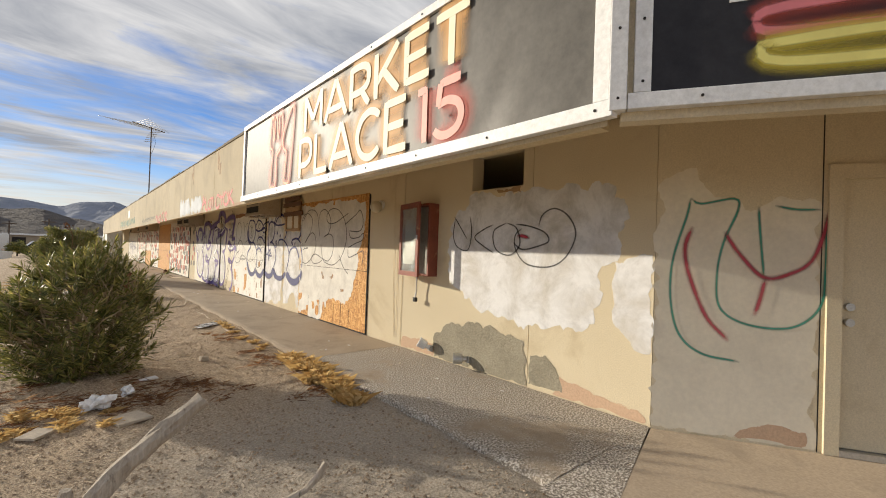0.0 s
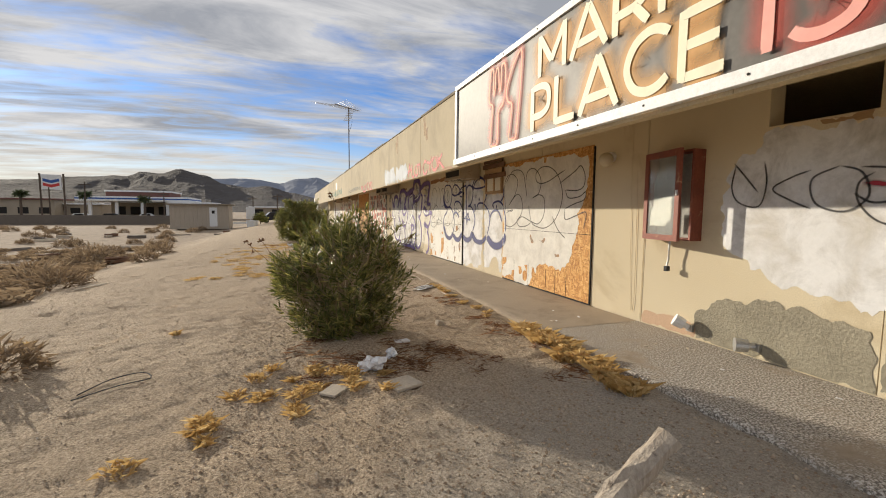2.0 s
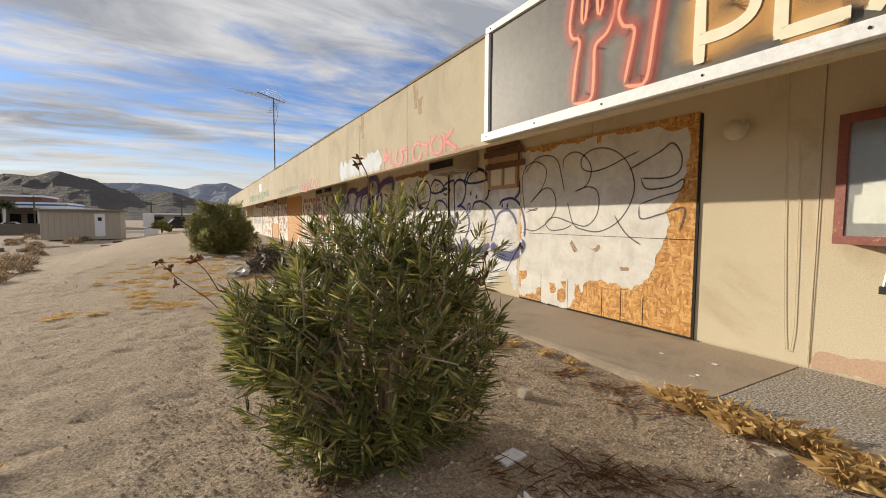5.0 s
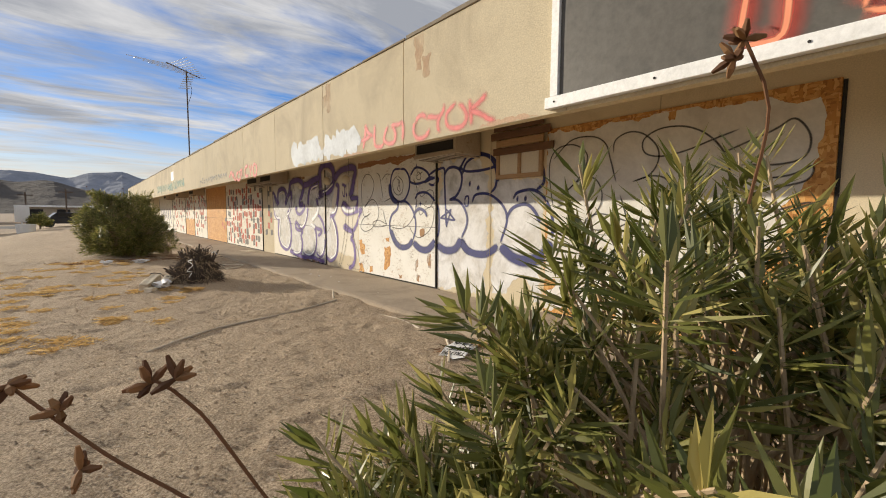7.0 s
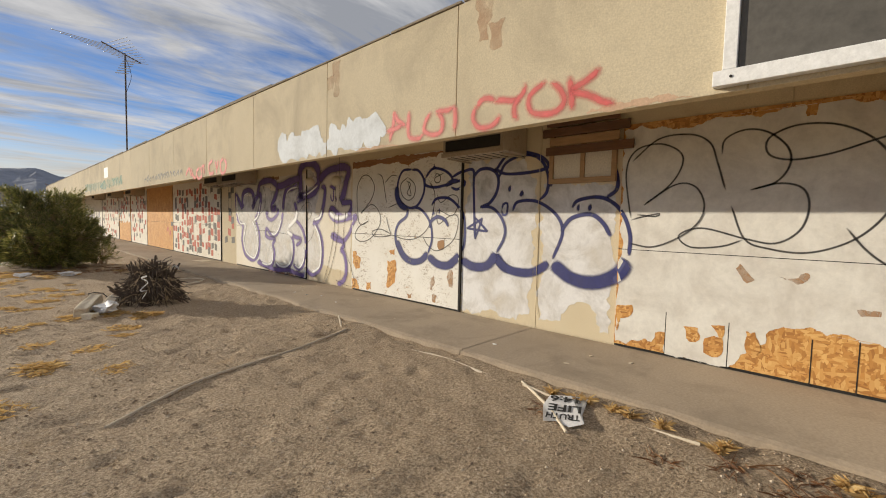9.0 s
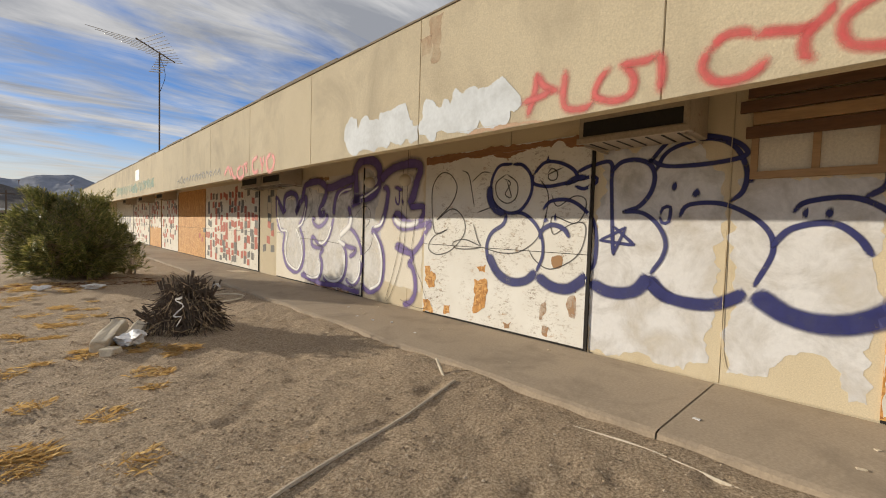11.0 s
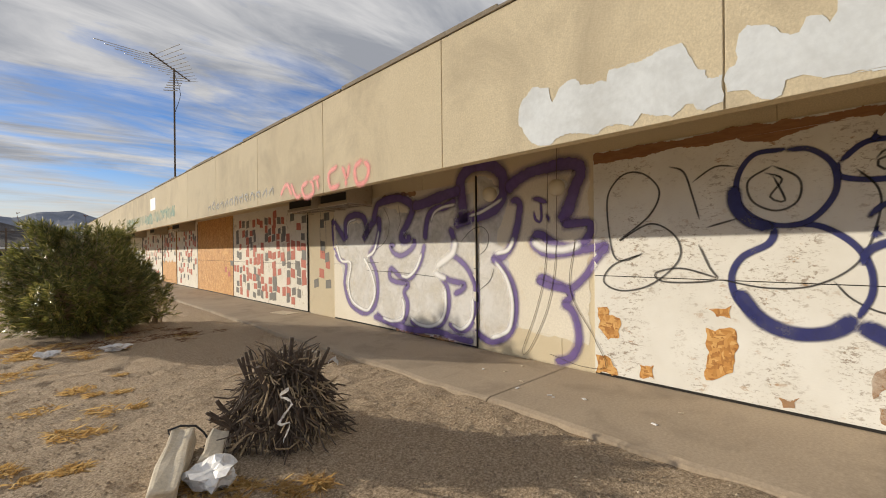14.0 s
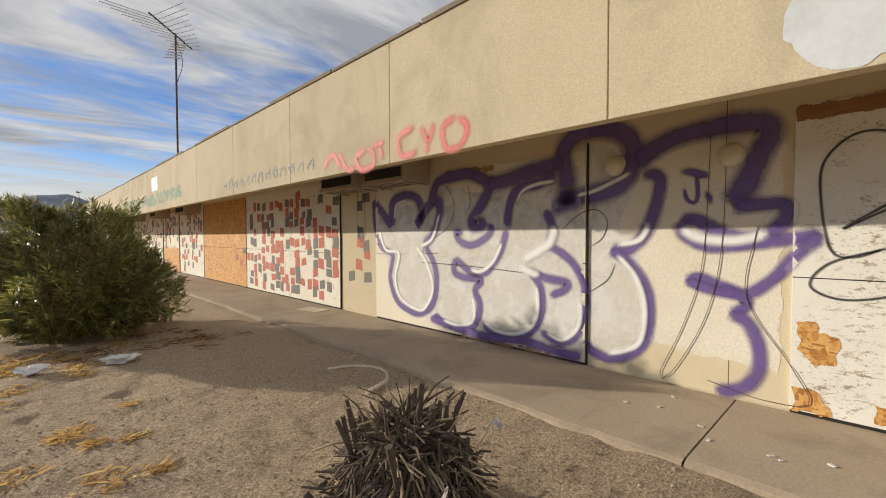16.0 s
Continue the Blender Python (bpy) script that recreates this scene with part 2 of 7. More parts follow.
def dirt():
    m, n, l, p = nodes_of("sandy dirt")
    col = ramp(n, l, noise_node(n, l, 0.35, 8, 0.65), [(0.3, (0.37, 0.27, 0.17)), (0.5, (0.48, 0.36, 0.23)), (0.72, (0.60, 0.47, 0.315))])
    grit = noise_node(n, l, 55, 6, 0.8)
    col = mix(n, l, 0.72, col, ramp(n, l, grit, [(0.40, (0.14, 0.10, 0.065)), (0.5, (0.45, 0.335, 0.225)), (0.61, (0.74, 0.61, 0.45))]))
    straw = ramp(n, l, noise_node(n, l, 1.4, 9, 0.75, (1, 0.6, 1), 0.6), [(0.60, (0, 0, 0)), (0.70, (0.55, 0.55, 0.55))])
    col = mix(n, l, straw, col, (0.44, 0.29, 0.14))
    # grey grit of the old surface by the building's front, lightened in place of skylight
    tc = n.new("ShaderNodeTexCoord")
    vm = n.new("ShaderNodeVectorMath")
    vm.operation = "DISTANCE"
    l.new(tc.outputs["Object"], vm.inputs[0])
    vm.inputs[1].default_value = (-1.8, 0.6, 0)
    ad = n.new("ShaderNodeMath")
    ad.operation = "MULTIPLY_ADD"
    l.new(noise_node(n, l, 1.1, 6), ad.inputs[0])
    ad.inputs[1].default_value = 1.8
    l.new(vm.outputs["Value"], ad.inputs[2])
    g = n.new("ShaderNodeMapRange")
    g.inputs[1].default_value, g.inputs[2].default_value, g.inputs[3].default_value, g.inputs[4].default_value = 3.7, 2.4, 0, 0.8
    l.new(ad.outputs[0], g.inputs[0])
    # ramp raised to lift the shaded ground here
    col = mix(n, l, g.outputs[0], col, ramp(n, l, grit, [(0.3, (0.25, 0.22, 0.18)), (0.7, (0.62, 0.55, 0.46))]))
    # browner soil of the scrub field beyond the lot's edge
    sx = n.new("ShaderNodeSeparateXYZ")
    l.new(tc.outputs["Object"], sx.inputs[0])
    fa = n.new("ShaderNodeMath")
    fa.operation = "MULTIPLY_ADD"
    l.new(noise_node(n, l, 0.5, 6), fa.inputs[0])
    fa.inputs[1].default_value = 5.0
    l.new(sx.outputs[0], fa.inputs[2])
    fr = n.new("ShaderNodeMapRange")
    fr.inputs[1].default_value, fr.inputs[2].default_value, fr.inputs[4].default_value = -6.4, -8.2, 0.8
    l.new(fa.outputs[0], fr.inputs[0])
    col = mix(n, l, fr.outputs[0], col, ramp(n, l, noise_node(n, l, 1.3, 9, 0.75), [(0.35, (0.15, 0.105, 0.07)), (0.65, (0.36, 0.275, 0.19))]))
    l.new(col, p.inputs["Base Color"])
    p.inputs["Roughness"].default_value = 0.97
    bump(n, l, p, noise_node(n, l, 7, 8, 0.68), 0.8, 0.06)
    bump(n, l, p, grit, 0.9, 0.02)
    return m


DIRT = dirt()


def gritty():
    """Broken aggregate-topped concrete."""
    m, n, l, p = nodes_of("exposed aggregate concrete")
    g = noise_node(n, l, 60, 3, 0.7)
    col = ramp(n, l, g, [(0.40, (0.14, 0.12, 0.10)), (0.5, (0.36, 0.31, 0.25)), (0.6, (0.7, 0.66, 0.6))])
    smooth = ramp(n, l, noise_node(n, l, 0.9, 5), [(0.52, (0, 0, 0)), (0.62, (1, 1, 1))])
    col = mix(n, l, smooth, col, ramp(n, l, noise_node(n, l, 8, 6), [(0.3, (0.3, 0.24, 0.175)), (0.7, (0.42, 0.34, 0.25))]))
    l.new(col, p.inputs["Base Color"])
    p.inputs["Roughness"].default_value = 0.95
    bump(n, l, p, g, 0.8, 0.015)
    return m


GRIT = gritty()


def leafy(name, a, b, c, rough=0.45):
    m, n, l, p = nodes_of(name)
    ge = n.new("ShaderNodeNewGeometry")
    col = ramp(n, l, ge.outputs["Random Per Island"], [(0.0, a), (0.75, b), (1.0, c)])
    l.new(col, p.inputs["Base Color"])
    p.inputs["Roughness"].default_value = rough
    tr = n.new("ShaderNodeBsdfTranslucent")
    l.new(col, tr.inputs[0])
    mx = n.new("ShaderNodeMixShader")
    mx.inputs[0].default_value = 0.42
    l.new(p.outputs[0], mx.inputs[1])
    l.new(tr.outputs[0], mx.inputs[2])
    l.new(mx.outputs[0], n["Material Output"].inputs[0])
    return m


LEAF = leafy("oleander leaf", (0.075, 0.095, 0.022), (0.25, 0.245, 0.066), (0.58, 0.49, 0.17), 0.34)
STRAW = leafy("dry straw", (0.45, 0.28, 0.1), (0.62, 0.43, 0.18), (0.75, 0.58, 0.3), 0.8)
LITTER = leafy("dead leaf litter", (0.13, 0.06, 0.03), (0.26, 0.13, 0.06), (0.38, 0.22, 0.1), 0.8)
SCRUB = leafy("dry desert scrub", (0.2, 0.14, 0.085), (0.3, 0.22, 0.14), (0.4, 0.31, 0.2), 0.9)
PALMLEAF = leafy("palm frond", (0.03, 0.05, 0.02), (0.06, 0.08, 0.03), (0.1, 0.1, 0.04), 0.6)


def pebbles():
    m, n, l, p = nodes_of("loose pebbles")
    ge = n.new("ShaderNodeNewGeometry")
    l.new(ramp(n, l, ge.outputs["Random Per Island"], [(0.0, (0.22, 0.16, 0.11)), (0.6, (0.40, 0.30, 0.20)), (1.0, (0.60, 0.50, 0.38))]), p.inputs["Base Color"])
    p.inputs["Roughness"].default_value = 0.95
    return m


PEBBLE = pebbles()


def paint(name, colour, soft, strength, worn=0.0):
    """Spray or brush paint whose edge fades over the given share of the stroke's half width."""
    m, n, l, p = nodes_of(name)
    col = mix(n, l, 0.25, colour, ramp(n, l, noise_node(n, l, 7, 6), [(0.3, tuple(c * 0.6 for c in colour)), (0.7, tuple(min(1, c * 1.3 + 0.02) for c in colour))]))
    l.new(col, p.inputs["Base Color"])
    p.inputs["Roughness"].default_value = 0.6
    uv = n.new("ShaderNodeUVMap")
    sp = n.new("ShaderNodeSeparateXYZ")
    l.new(uv.outputs[0], sp.inputs[0])
    r = n.new("ShaderNodeMapRange")
    r.interpolation_type = "SMOOTHSTEP"
    r.inputs[1].default_value, r.inputs[2].default_value, r.inputs[4].default_value = 0.0, soft, strength
    l.new(sp.outputs[1], r.inputs[0])
    fac = r.outputs[0]
    if worn:
        w = n.new("ShaderNodeMath")
        w.operation = "MULTIPLY"
        l.new(fac, w.inputs[0])
        l.new(ramp(n, l, noise_node(n, l, 9, 6, 0.7), [(0.3, (1 - worn,) * 3), (0.6, (1, 1, 1))]), w.inputs[1])
        fac = w.outputs[0]
    t = n.new("ShaderNodeBsdfTransparent")
    mx = n.new("ShaderNodeMixShader")
    l.new(fac, mx.inputs[0])
    l.new(t.outputs[0], mx.inputs[1])
    l.new(p.outputs[0], mx.inputs[2])
    l.new(mx.outputs[0], n["Material Output"].inputs[0])
    return m


PAINTS = {
    "purple": paint("purple spray", (0.14, 0.085, 0.31), 0.8, 0.93, 0.3),
    "white_line": paint("white spray", (0.85, 0.85, 0.85), 0.9, 0.95),
    "blue": paint("blue marker spray", (0.02, 0.025, 0.15), 0.45, 0.95, 0.25),
    "black": paint("black marker spray", (0.02, 0.02, 0.024), 0.75, 0.85, 0.2),
    "red_wall": paint("red spray", (0.45, 0.02, 0.05), 0.8, 0.9),
    "red_fascia": paint("red fascia spray", (0.62, 0.09, 0.09), 0.95, 0.9, 0.35),
    "teal_side": paint("teal spray", (0.03, 0.30, 0.22), 0.95, 0.85, 0.2),
    "red_side": paint("crimson spray", (0.45, 0.03, 0.07), 0.95, 0.85, 0.25),
    "dark_fascia": paint("faded blue black spray", (0.04, 0.06, 0.085), 0.9, 0.92, 0.3),
    "glow_orange": paint("printed orange glow", (0.68, 0.36, 0.10), 1.0, 0.85),
    "glow_red": paint("printed red glow", (0.58, 0.08, 0.05), 1.0, 0.62),
    "print_cream": paint("printed cream letters", (0.80, 0.73, 0.53), 0.12, 1.0),
    "print_pink": paint("printed pink letters", (0.80, 0.36, 0.30), 0.12, 1.0),
    "neon": paint("printed neon tube", (0.85, 0.30, 0.16), 0.6, 0.95),
    "neon_pink": paint("printed pink tube", (0.75, 0.22, 0.24), 0.5, 0.95),
    "neon_yellow": paint("printed yellow tube", (0.85, 0.75, 0.22), 0.5, 0.95),
    "glow_yellow": paint("printed yellow glow", (0.62, 0.50, 0.05), 1.0, 0.85),
}


def thin_coat(name, base, low, high):
    """A thin roller coat that lets the wall through in places."""
    m, n, l, p = nodes_of(name)
    l.new(ramp(n, l, noise_node(n, l, 25, 5), [(0.3, tuple(c * 0.9 for c in base)), (0.7, base)]), p.inputs["Base Color"])
    p.inputs["Roughness"].default_value = 0.8
    t, mx = n.new("ShaderNodeBsdfTransparent"), n.new("ShaderNodeMixShader")
    l.new(ramp(n, l, noise_node(n, l, 2.4, 8, 0.65, None, 0.4), [(0.32, (low,) * 3), (0.58, (high,) * 3)]), mx.inputs[0])
    l.new(t.outputs[0], mx.inputs[1])
    l.new(p.outputs[0], mx.inputs[2])
    l.new(mx.outputs[0], n["Material Output"].inputs[0])
    return m


THINWHITE = thin_coat("thin white roller coat", (0.80, 0.80, 0.80), 0.45, 0.95)
FASCWHITE = thin_coat("blue-white cover coat", (0.66, 0.70, 0.73), 0.75, 0.97)
BOARDWHITE = thin_coat("thin board whitewash", (0.78, 0.76, 0.70), 0.72, 0.97)
# real paler paint, brightened further to stand in for bounced light
FRONTCOAT = thin_coat("pale cream coat with bounce light", (0.86, 0.79, 0.64), 0.85, 0.97)
LETTERFILL = thin_coat("thin white spray fill", (0.80, 0.79, 0.77), 0.35, 0.85)
TORNBROWN = thin_coat("torn plywood face", (0.42, 0.23, 0.10), 0.1, 0.85)
TORNRED = surface("bare red-brown plywood", (0.26, 0.12, 0.05), (0.36, 0.18, 0.08), 3, 40, 0.8, 0.3, 0.004, stretch=(1, 0.2, 1))


def scuffed():
    """White house paint scraped off in small streaks that come in clusters."""
    m, n, l, p = nodes_of("scraped white board paint")
    col = ramp(n, l, noise_node(n, l, 1.5, 6), [(0.3, (0.70, 0.68, 0.62)), (0.7, (0.81, 0.80, 0.75))])
    where = ramp(n, l, noise_node(n, l, 1.7, 5, 0.6, (1, 1.5, 0.7)), [(0.44, (0, 0, 0)), (0.62, (1, 1, 1))])
    for scale, lo, colour in ((16, 0.56, (0.25, 0.19, 0.13)), (42, 0.57, (0.33, 0.27, 0.2)), (9, 0.60, (0.40, 0.24, 0.11))):
        f = ramp(n, l, noise_node(n, l, scale, 7, 0.72, (1, 0.7, 1.5), 0.3), [(lo, (0, 0, 0)), (lo + 0.05, (0.85, 0.85, 0.85))])
        col = mix(n, l, mix(n, l, 1.0, f, where, "MULTIPLY"), col, colour)
    l.new(col, p.inputs["Base Color"])
    p.inputs["Roughness"].default_value = 0.8
    bump(n, l, p, noise_node(n, l, 45, 4), 0.3, 0.004)
    return m


SCUFFED = scuffed()
TEALHAZE = thin_coat("faint teal spray", (0.22, 0.42, 0.38), 0.0, 0.5)
THINRUST = thin_coat("rusty water stain", (0.45, 0.25, 0.14), 0.0, 0.45)
CHECKRED = surface("red brushed squares", (0.42, 0.11, 0.075), (0.52, 0.17, 0.12), 6, 50, 0.8, 0.1)
CHECKGREY = surface("grey brushed squares", (0.13, 0.13, 0.12), (0.2, 0.19, 0.175), 6, 50, 0.8, 0.1)
BANNER = surface("grey printed banner vinyl", (0.085, 0.08, 0.072), (0.125, 0.115, 0.10), 0.8, 12, 0.5, 0.12, 0.01, (0.24, 0.215, 0.17), (0.55, 0.85), 0.8)
BANNER2 = surface("dark printed banner vinyl", (0.03, 0.03, 0.035), (0.04, 0.04, 0.045), 0.8, 12, 0.45, 0.1, 0.01)
BANNER.node_tree.nodes["Principled BSDF"].inputs["Specular IOR Level"].default_value = 0.28
BANNER2.node_tree.nodes["Principled BSDF"].inputs["Specular IOR Level"].default_value = 0.12
GLASSMAT, gn, gl, gp = nodes_of("dusty glass")
gp.inputs["Transmission Weight"].default_value, gp.inputs["Roughness"].default_value = 0.85, 0.12
gp.inputs["Base Color"].default_value = (0.8, 0.82, 0.8, 1)
GLOBE, gn2, gl2, gp2 = nodes_of("milk glass")
gp2.inputs["Base Color"].default_value = (0.62, 0.56, 0.42, 1)
gp2.inputs["Roughness"].default_value = 0.3


# mesh helpers
def part(name, bm, material, parent=None, label=""):
    me = bpy.data.meshes.new(name)
    bm.to_mesh(me)
    bm.free()
    me.materials.append(material)
    ob = new(name, me)
    if parent:
        ob.parent = parent
    if label:
        ob["label"] = label
    return ob


def raw(name, verts, faces, material, parent=None, label="", uvs=None):
    me = bpy.data.meshes.new(name)
    me.from_pydata(verts, [], faces)
    if uvs is not None:
        lay = me.uv_layers.new(name="UVMap")
        idx = np.zeros(len(me.loops), dtype=np.int32)
        me.loops.foreach_get("vertex_index", idx)
        lay.data.foreach_set("uv", np.array(uvs, dtype=np.float32)[idx].ravel())
    me.materials.append(material)
    ob = new(name, me)
    if parent:
        ob.parent = parent
    if label:
        ob["label"] = label
    return ob


def thing(name, label, category, group="", kind=""):
    return tagged(new(name), label, category, group, kind)


def block(bm, x0, x1, y0, y1, z0, z1, m=None):
    vs = [bm.verts.new(Vector(c) if m is None else m @ Vector(c)) for c in
          ((x0, y0, z0), (x1, y0, z0), (x1, y1, z0), (x0, y1, z0), (x0, y0, z1), (x1, y0, z1), (x1, y1, z1), (x0, y1, z1))]
    for f in ((3, 2, 1, 0), (4, 5, 6, 7), (0, 1, 5, 4), (1, 2, 6, 5), (2, 3, 7, 6), (3, 0, 4, 7)):
        bm.faces.new([vs[i] for i in f])
    return bm


def cube(x0, x1, y0, y1, z0, z1, bevel=0.0, m=None):
    bm = block(bmesh.new(), x0, x1, y0, y1, z0, z1, m)
    if bevel:
        bmesh.ops.bevel(bm, geom=bm.edges[:], offset=bevel, segments=2, affect="EDGES", profile=0.5)
    return bm


def smooth_line(pts, step=0.03):
    """A Catmull-Rom line through the points, resampled."""
    p = [Vector(q) for q in pts]
    p = [p[0] * 2 - p[1]] + p + [p[-1] * 2 - p[-2]]
    out = []
    for i in range(1, len(p) - 2):
        n = max(2, int((p[i + 1] - p[i]).length / step))
        for k in range(n):
            t = k / n
            a, b, c, d = p[i - 1], p[i], p[i + 1], p[i + 2]
            out.append(0.5 * (2 * b + (c - a) * t + (2 * a - 5 * b + 4 * c - d) * t * t + (3 * b - a - 3 * c + d) * t ** 3))
    return out + [p[-2]]


def tube(bm, pts, radii, sides=6, wobble=0.0):
    pts = [Vector(p) for p in pts]
    rings = []
    for i, p in enumerate(pts):
        d = (pts[min(i + 1, len(pts) - 1)] - pts[max(i - 1, 0)]).normalized()
        u = d.cross(Vector((0.3, 0.2, 1)) if abs(d.z) < 0.9 else Vector((1, 0.1, 0))).normalized()
        v = d.cross(u)
        r = radii[i] if isinstance(radii, (list, tuple)) else radii
        rings.append([bm.verts.new(p + (u * math.cos(k * math.tau / sides) + v * math.sin(k * math.tau / sides)) * r * (1 + wobble * random.uniform(-1, 1)))
                      for k in range(sides)])
    for a, b in zip(rings, rings[1:]):
        for k in range(sides):
            bm.faces.new((a[k], a[(k + 1) % sides], b[(k + 1) % sides], b[k]))
    bm.faces.new(rings[0][::-1])
    bm.faces.new(rings[-1])
    return bm


def lump(centre, size, seed, rough=0.3, sub=2):
    bm = bmesh.new()
    bmesh.ops.create_icosphere(bm, subdivisions=sub, radius=1)
    for v in bm.verts:
        k = 1 + rough * noise.noise(v.co * 1.7 + Vector((seed, 0, seed * 2)))
        v.co = Vector(centre) + Vector([a * b * k for a, b in zip(v.co, size)])
    return bm


# the plan: the long wall stands on x = 0 and runs along y; the front wall leaves its corner obliquely
SIDE = Vector((0.499, -0.867, 0))
OUT = Vector((-0.867, -0.499, 0))
END = 54.0
FX = -1.55
BOARDS = [(4.77, 7.63), (9.97, 12.72), (14.47, 18.35), (19.54, 24.4), (24.44, 28.3), (28.34, 31.45), (31.6, 34.2), (34.4, 39.2), (39.4, 46.0)]


def skin(y):
    return -0.02 if any(a <= y <= b for a, b in BOARDS) else 0.0


def on_wall(a, z, off):
    return (skin(a) - off, a, z)


def on_wall_high(a, z, off):
    return on_wall(a, z, off + 0.006)


def on_fascia(a, z, off):
    return (FX - off, a, z)


def on_sign(a, z, off):
    return (-1.60 - off, a, z)


def on_side(a, z, off):
    return tuple(SIDE * a + OUT * off + Vector((0, 0, z)))


F0 = Vector((-1.55, -0.415, 0))


def on_side_sign(a, z, off):
    return tuple(F0 + SIDE * a + OUT * (0.05 + off) + Vector((0, 0, z)))


layer = [0]


def ribbon(place, pts, width, rim=0.5):
    """Vertices, faces and fade values of one painted stroke."""
    layer[0] = (layer[0] + 1) % 12
    off = 0.003 + layer[0] * 0.0005
    line = smooth_line([(*q, 0) for q in pts])
    vs, fs, uv = [], [], []
    for i, p in enumerate(line):
        d = line[min(i + 1, len(line) - 1)] - line[max(i - 1, 0)]
        d = d.normalized() if d.length > 1e-6 else Vector((1, 0, 0))
        nn = Vector((-d.y, d.x, 0)) * width * 0.5 * (1 + 0.12 * noise.noise(p * 3))
        fade = min(1, 0.25 + min(i, len(line) - 1 - i) * 0.35)
        for q, v in ((p + nn * 1.25, 0.0), (p, fade), (p - nn * 1.25, 0.0)):
            vs.append(place(q.x, q.y, off))
            uv.append((0, v))
        if i:
            k = len(vs) - 6
            fs += [(k, k + 1, k + 4, k + 3), (k + 1, k + 2, k + 5, k + 4)]
    return vs, fs, uv


STROKES = {}


def spray(kind, width, pts, place=None):
    if place is None:
        place = on_fascia if "fascia" in kind else on_side if kind.endswith("side") else on_wall_high if kind == "white_line" else on_wall
    width *= 1.5 if kind == "white_line" else 1.0
    STROKES.setdefault((kind, place), []).append(ribbon(place, pts, width))


def joined(strokes):
    vs, fs, uv = [], [], []
    for v, f, u in strokes:
        k = len(vs)
        vs += v
        uv += u
        fs += [tuple(i + k for i in q) for q in f]
    return vs, fs, uv


def daub(place, corners, material, name, parent, jag=0.05, off=0.0025, seed=0.0, label=""):
    """A flat coat of paint or render with a ragged outline."""
    ring, n = [], len(corners)
    for i in range(n):
        a, b = Vector((*corners[i], 0)), Vector((*corners[(i + 1) % n], 0))
        m = max(2, int((b - a).length / 0.035))
        for k in range(m):
            p = a.lerp(b, k / m)
            e = (b - a).normalized()
            w = noise.noise(p * 4 + Vector((seed, 0, 0))) * 0.9 + noise.noise(p * 11 + Vector((seed, 3, 0))) * 0.7 + noise.noise(p * 30 + Vector((1, seed, 0))) * 0.35
            lim = 0.4 * min(k, m - k) * (b - a).length / m
            ring.append(p + Vector((-e.y, e.x, 0)) * max(-lim, min(lim, w * jag)))
    # fill in thin level bands between the crossings of the outline
    zs, ys = np.array([p.y for p in ring]), np.array([p.x for p in ring])
    ze, ye = np.roll(zs, -1), np.roll(ys, -1)
    vs, fs, dz = [], [], 0.007
    home = None
    if place is on_wall:
        mid_y = float(np.mean(ys))
        home = next((q for q in BOARDS if q[0] <= mid_y <= q[1]), None)
        if home is None:
            home = (max([q[1] for q in BOARDS if q[1] < mid_y], default=-9), min([q[0] for q in BOARDS if q[0] > mid_y], default=99))
    z, last = max(0.012, zs.min() + 0.001), []
    while z < zs.max():
        hit = (zs <= z) != (ze <= z)
        cut = np.sort(ys[hit] + (z - zs[hit]) / (ze[hit] - zs[hit]) * (ye[hit] - ys[hit]))
        if home:
            cut = np.clip(cut, home[0] + 0.004, home[1] - 0.004)
        row = list(range(len(vs), len(vs) + len(cut)))
        vs += [place(float(a), z, off) for a in cut]
        if len(row) == len(last):
            fs += [(last[k], last[k + 1], row[k + 1], row[k]) for k in range(0, len(row) - 1, 2)]
        elif last and row:
            for k in range(0, len(row) - 1, 2):
                n0 = len(vs)
                vs += [place(float(cut[k]), z - dz, off), place(float(cut[k + 1]), z - dz, off)]
                fs.append((n0, n0 + 1, row[k + 1], row[k]))
        last = row
        z += dz
    return raw(name, vs, fs, material, parent, label)


# ground: one sheet, fine by the path and coarse to the horizon
def height(x, y):
    h = -0.09 + 0.035 * noise.noise(Vector((x * 0.6, y * 0.6, 0))) + 0.018 * noise.noise(Vector((x * 2.3, y * 2.3, 4)))
    h += 0.014 * noise.noise(Vector((x * 5, y * 4, 9)))
    if -13 < x < -1.3 and -4 < y < 24:  # trodden clods and scuffs
        rough = min(1, max(0.25, (-1.7 - x) / 0.8))
        h += 0.006 * rough * noise.noise(Vector((x * 8 + 2, y * 10, 5))) + 0.007 * rough * noise.noise(Vector((x * 19, y * 22, 7)))
        pit = noise.noise(Vector((x * 3.1, y * 4.3, 15)))
        if pit > 0.34:
            h -= 0.06 * (pit - 0.34)
    s = min(1, max(0, (-7.2 + 0.02 * (y - 8) - x) / 6))
    h -= 0.75 * s * s * (3 - 2 * s)
    for bx, by, r, k in ((-3.75, 4.3, 1.3, 0.13), (-3.1, 13.9, 1.0, 0.07), (-3.7, 20.4, 1.5, 0.1)):
        h += k * math.exp(-((x - bx) ** 2 + (y - by) ** 2) / (r * r * 0.5))
    d = math.hypot(x + 2.59, y - 2.52)
    h -= 0.07 * math.exp(-(d / 0.09) ** 2)
    if -2.3 < x:
        h += 0.045 * min(1, (x + 2.3) / 0.6)
    if x > -1.45:
        h -= 0.15 * min(1, (x + 1.45) / 0.2)
    return h


def steps(a, b, n):
    return [a + (b - a) * i / n for i in range(n + 1)]


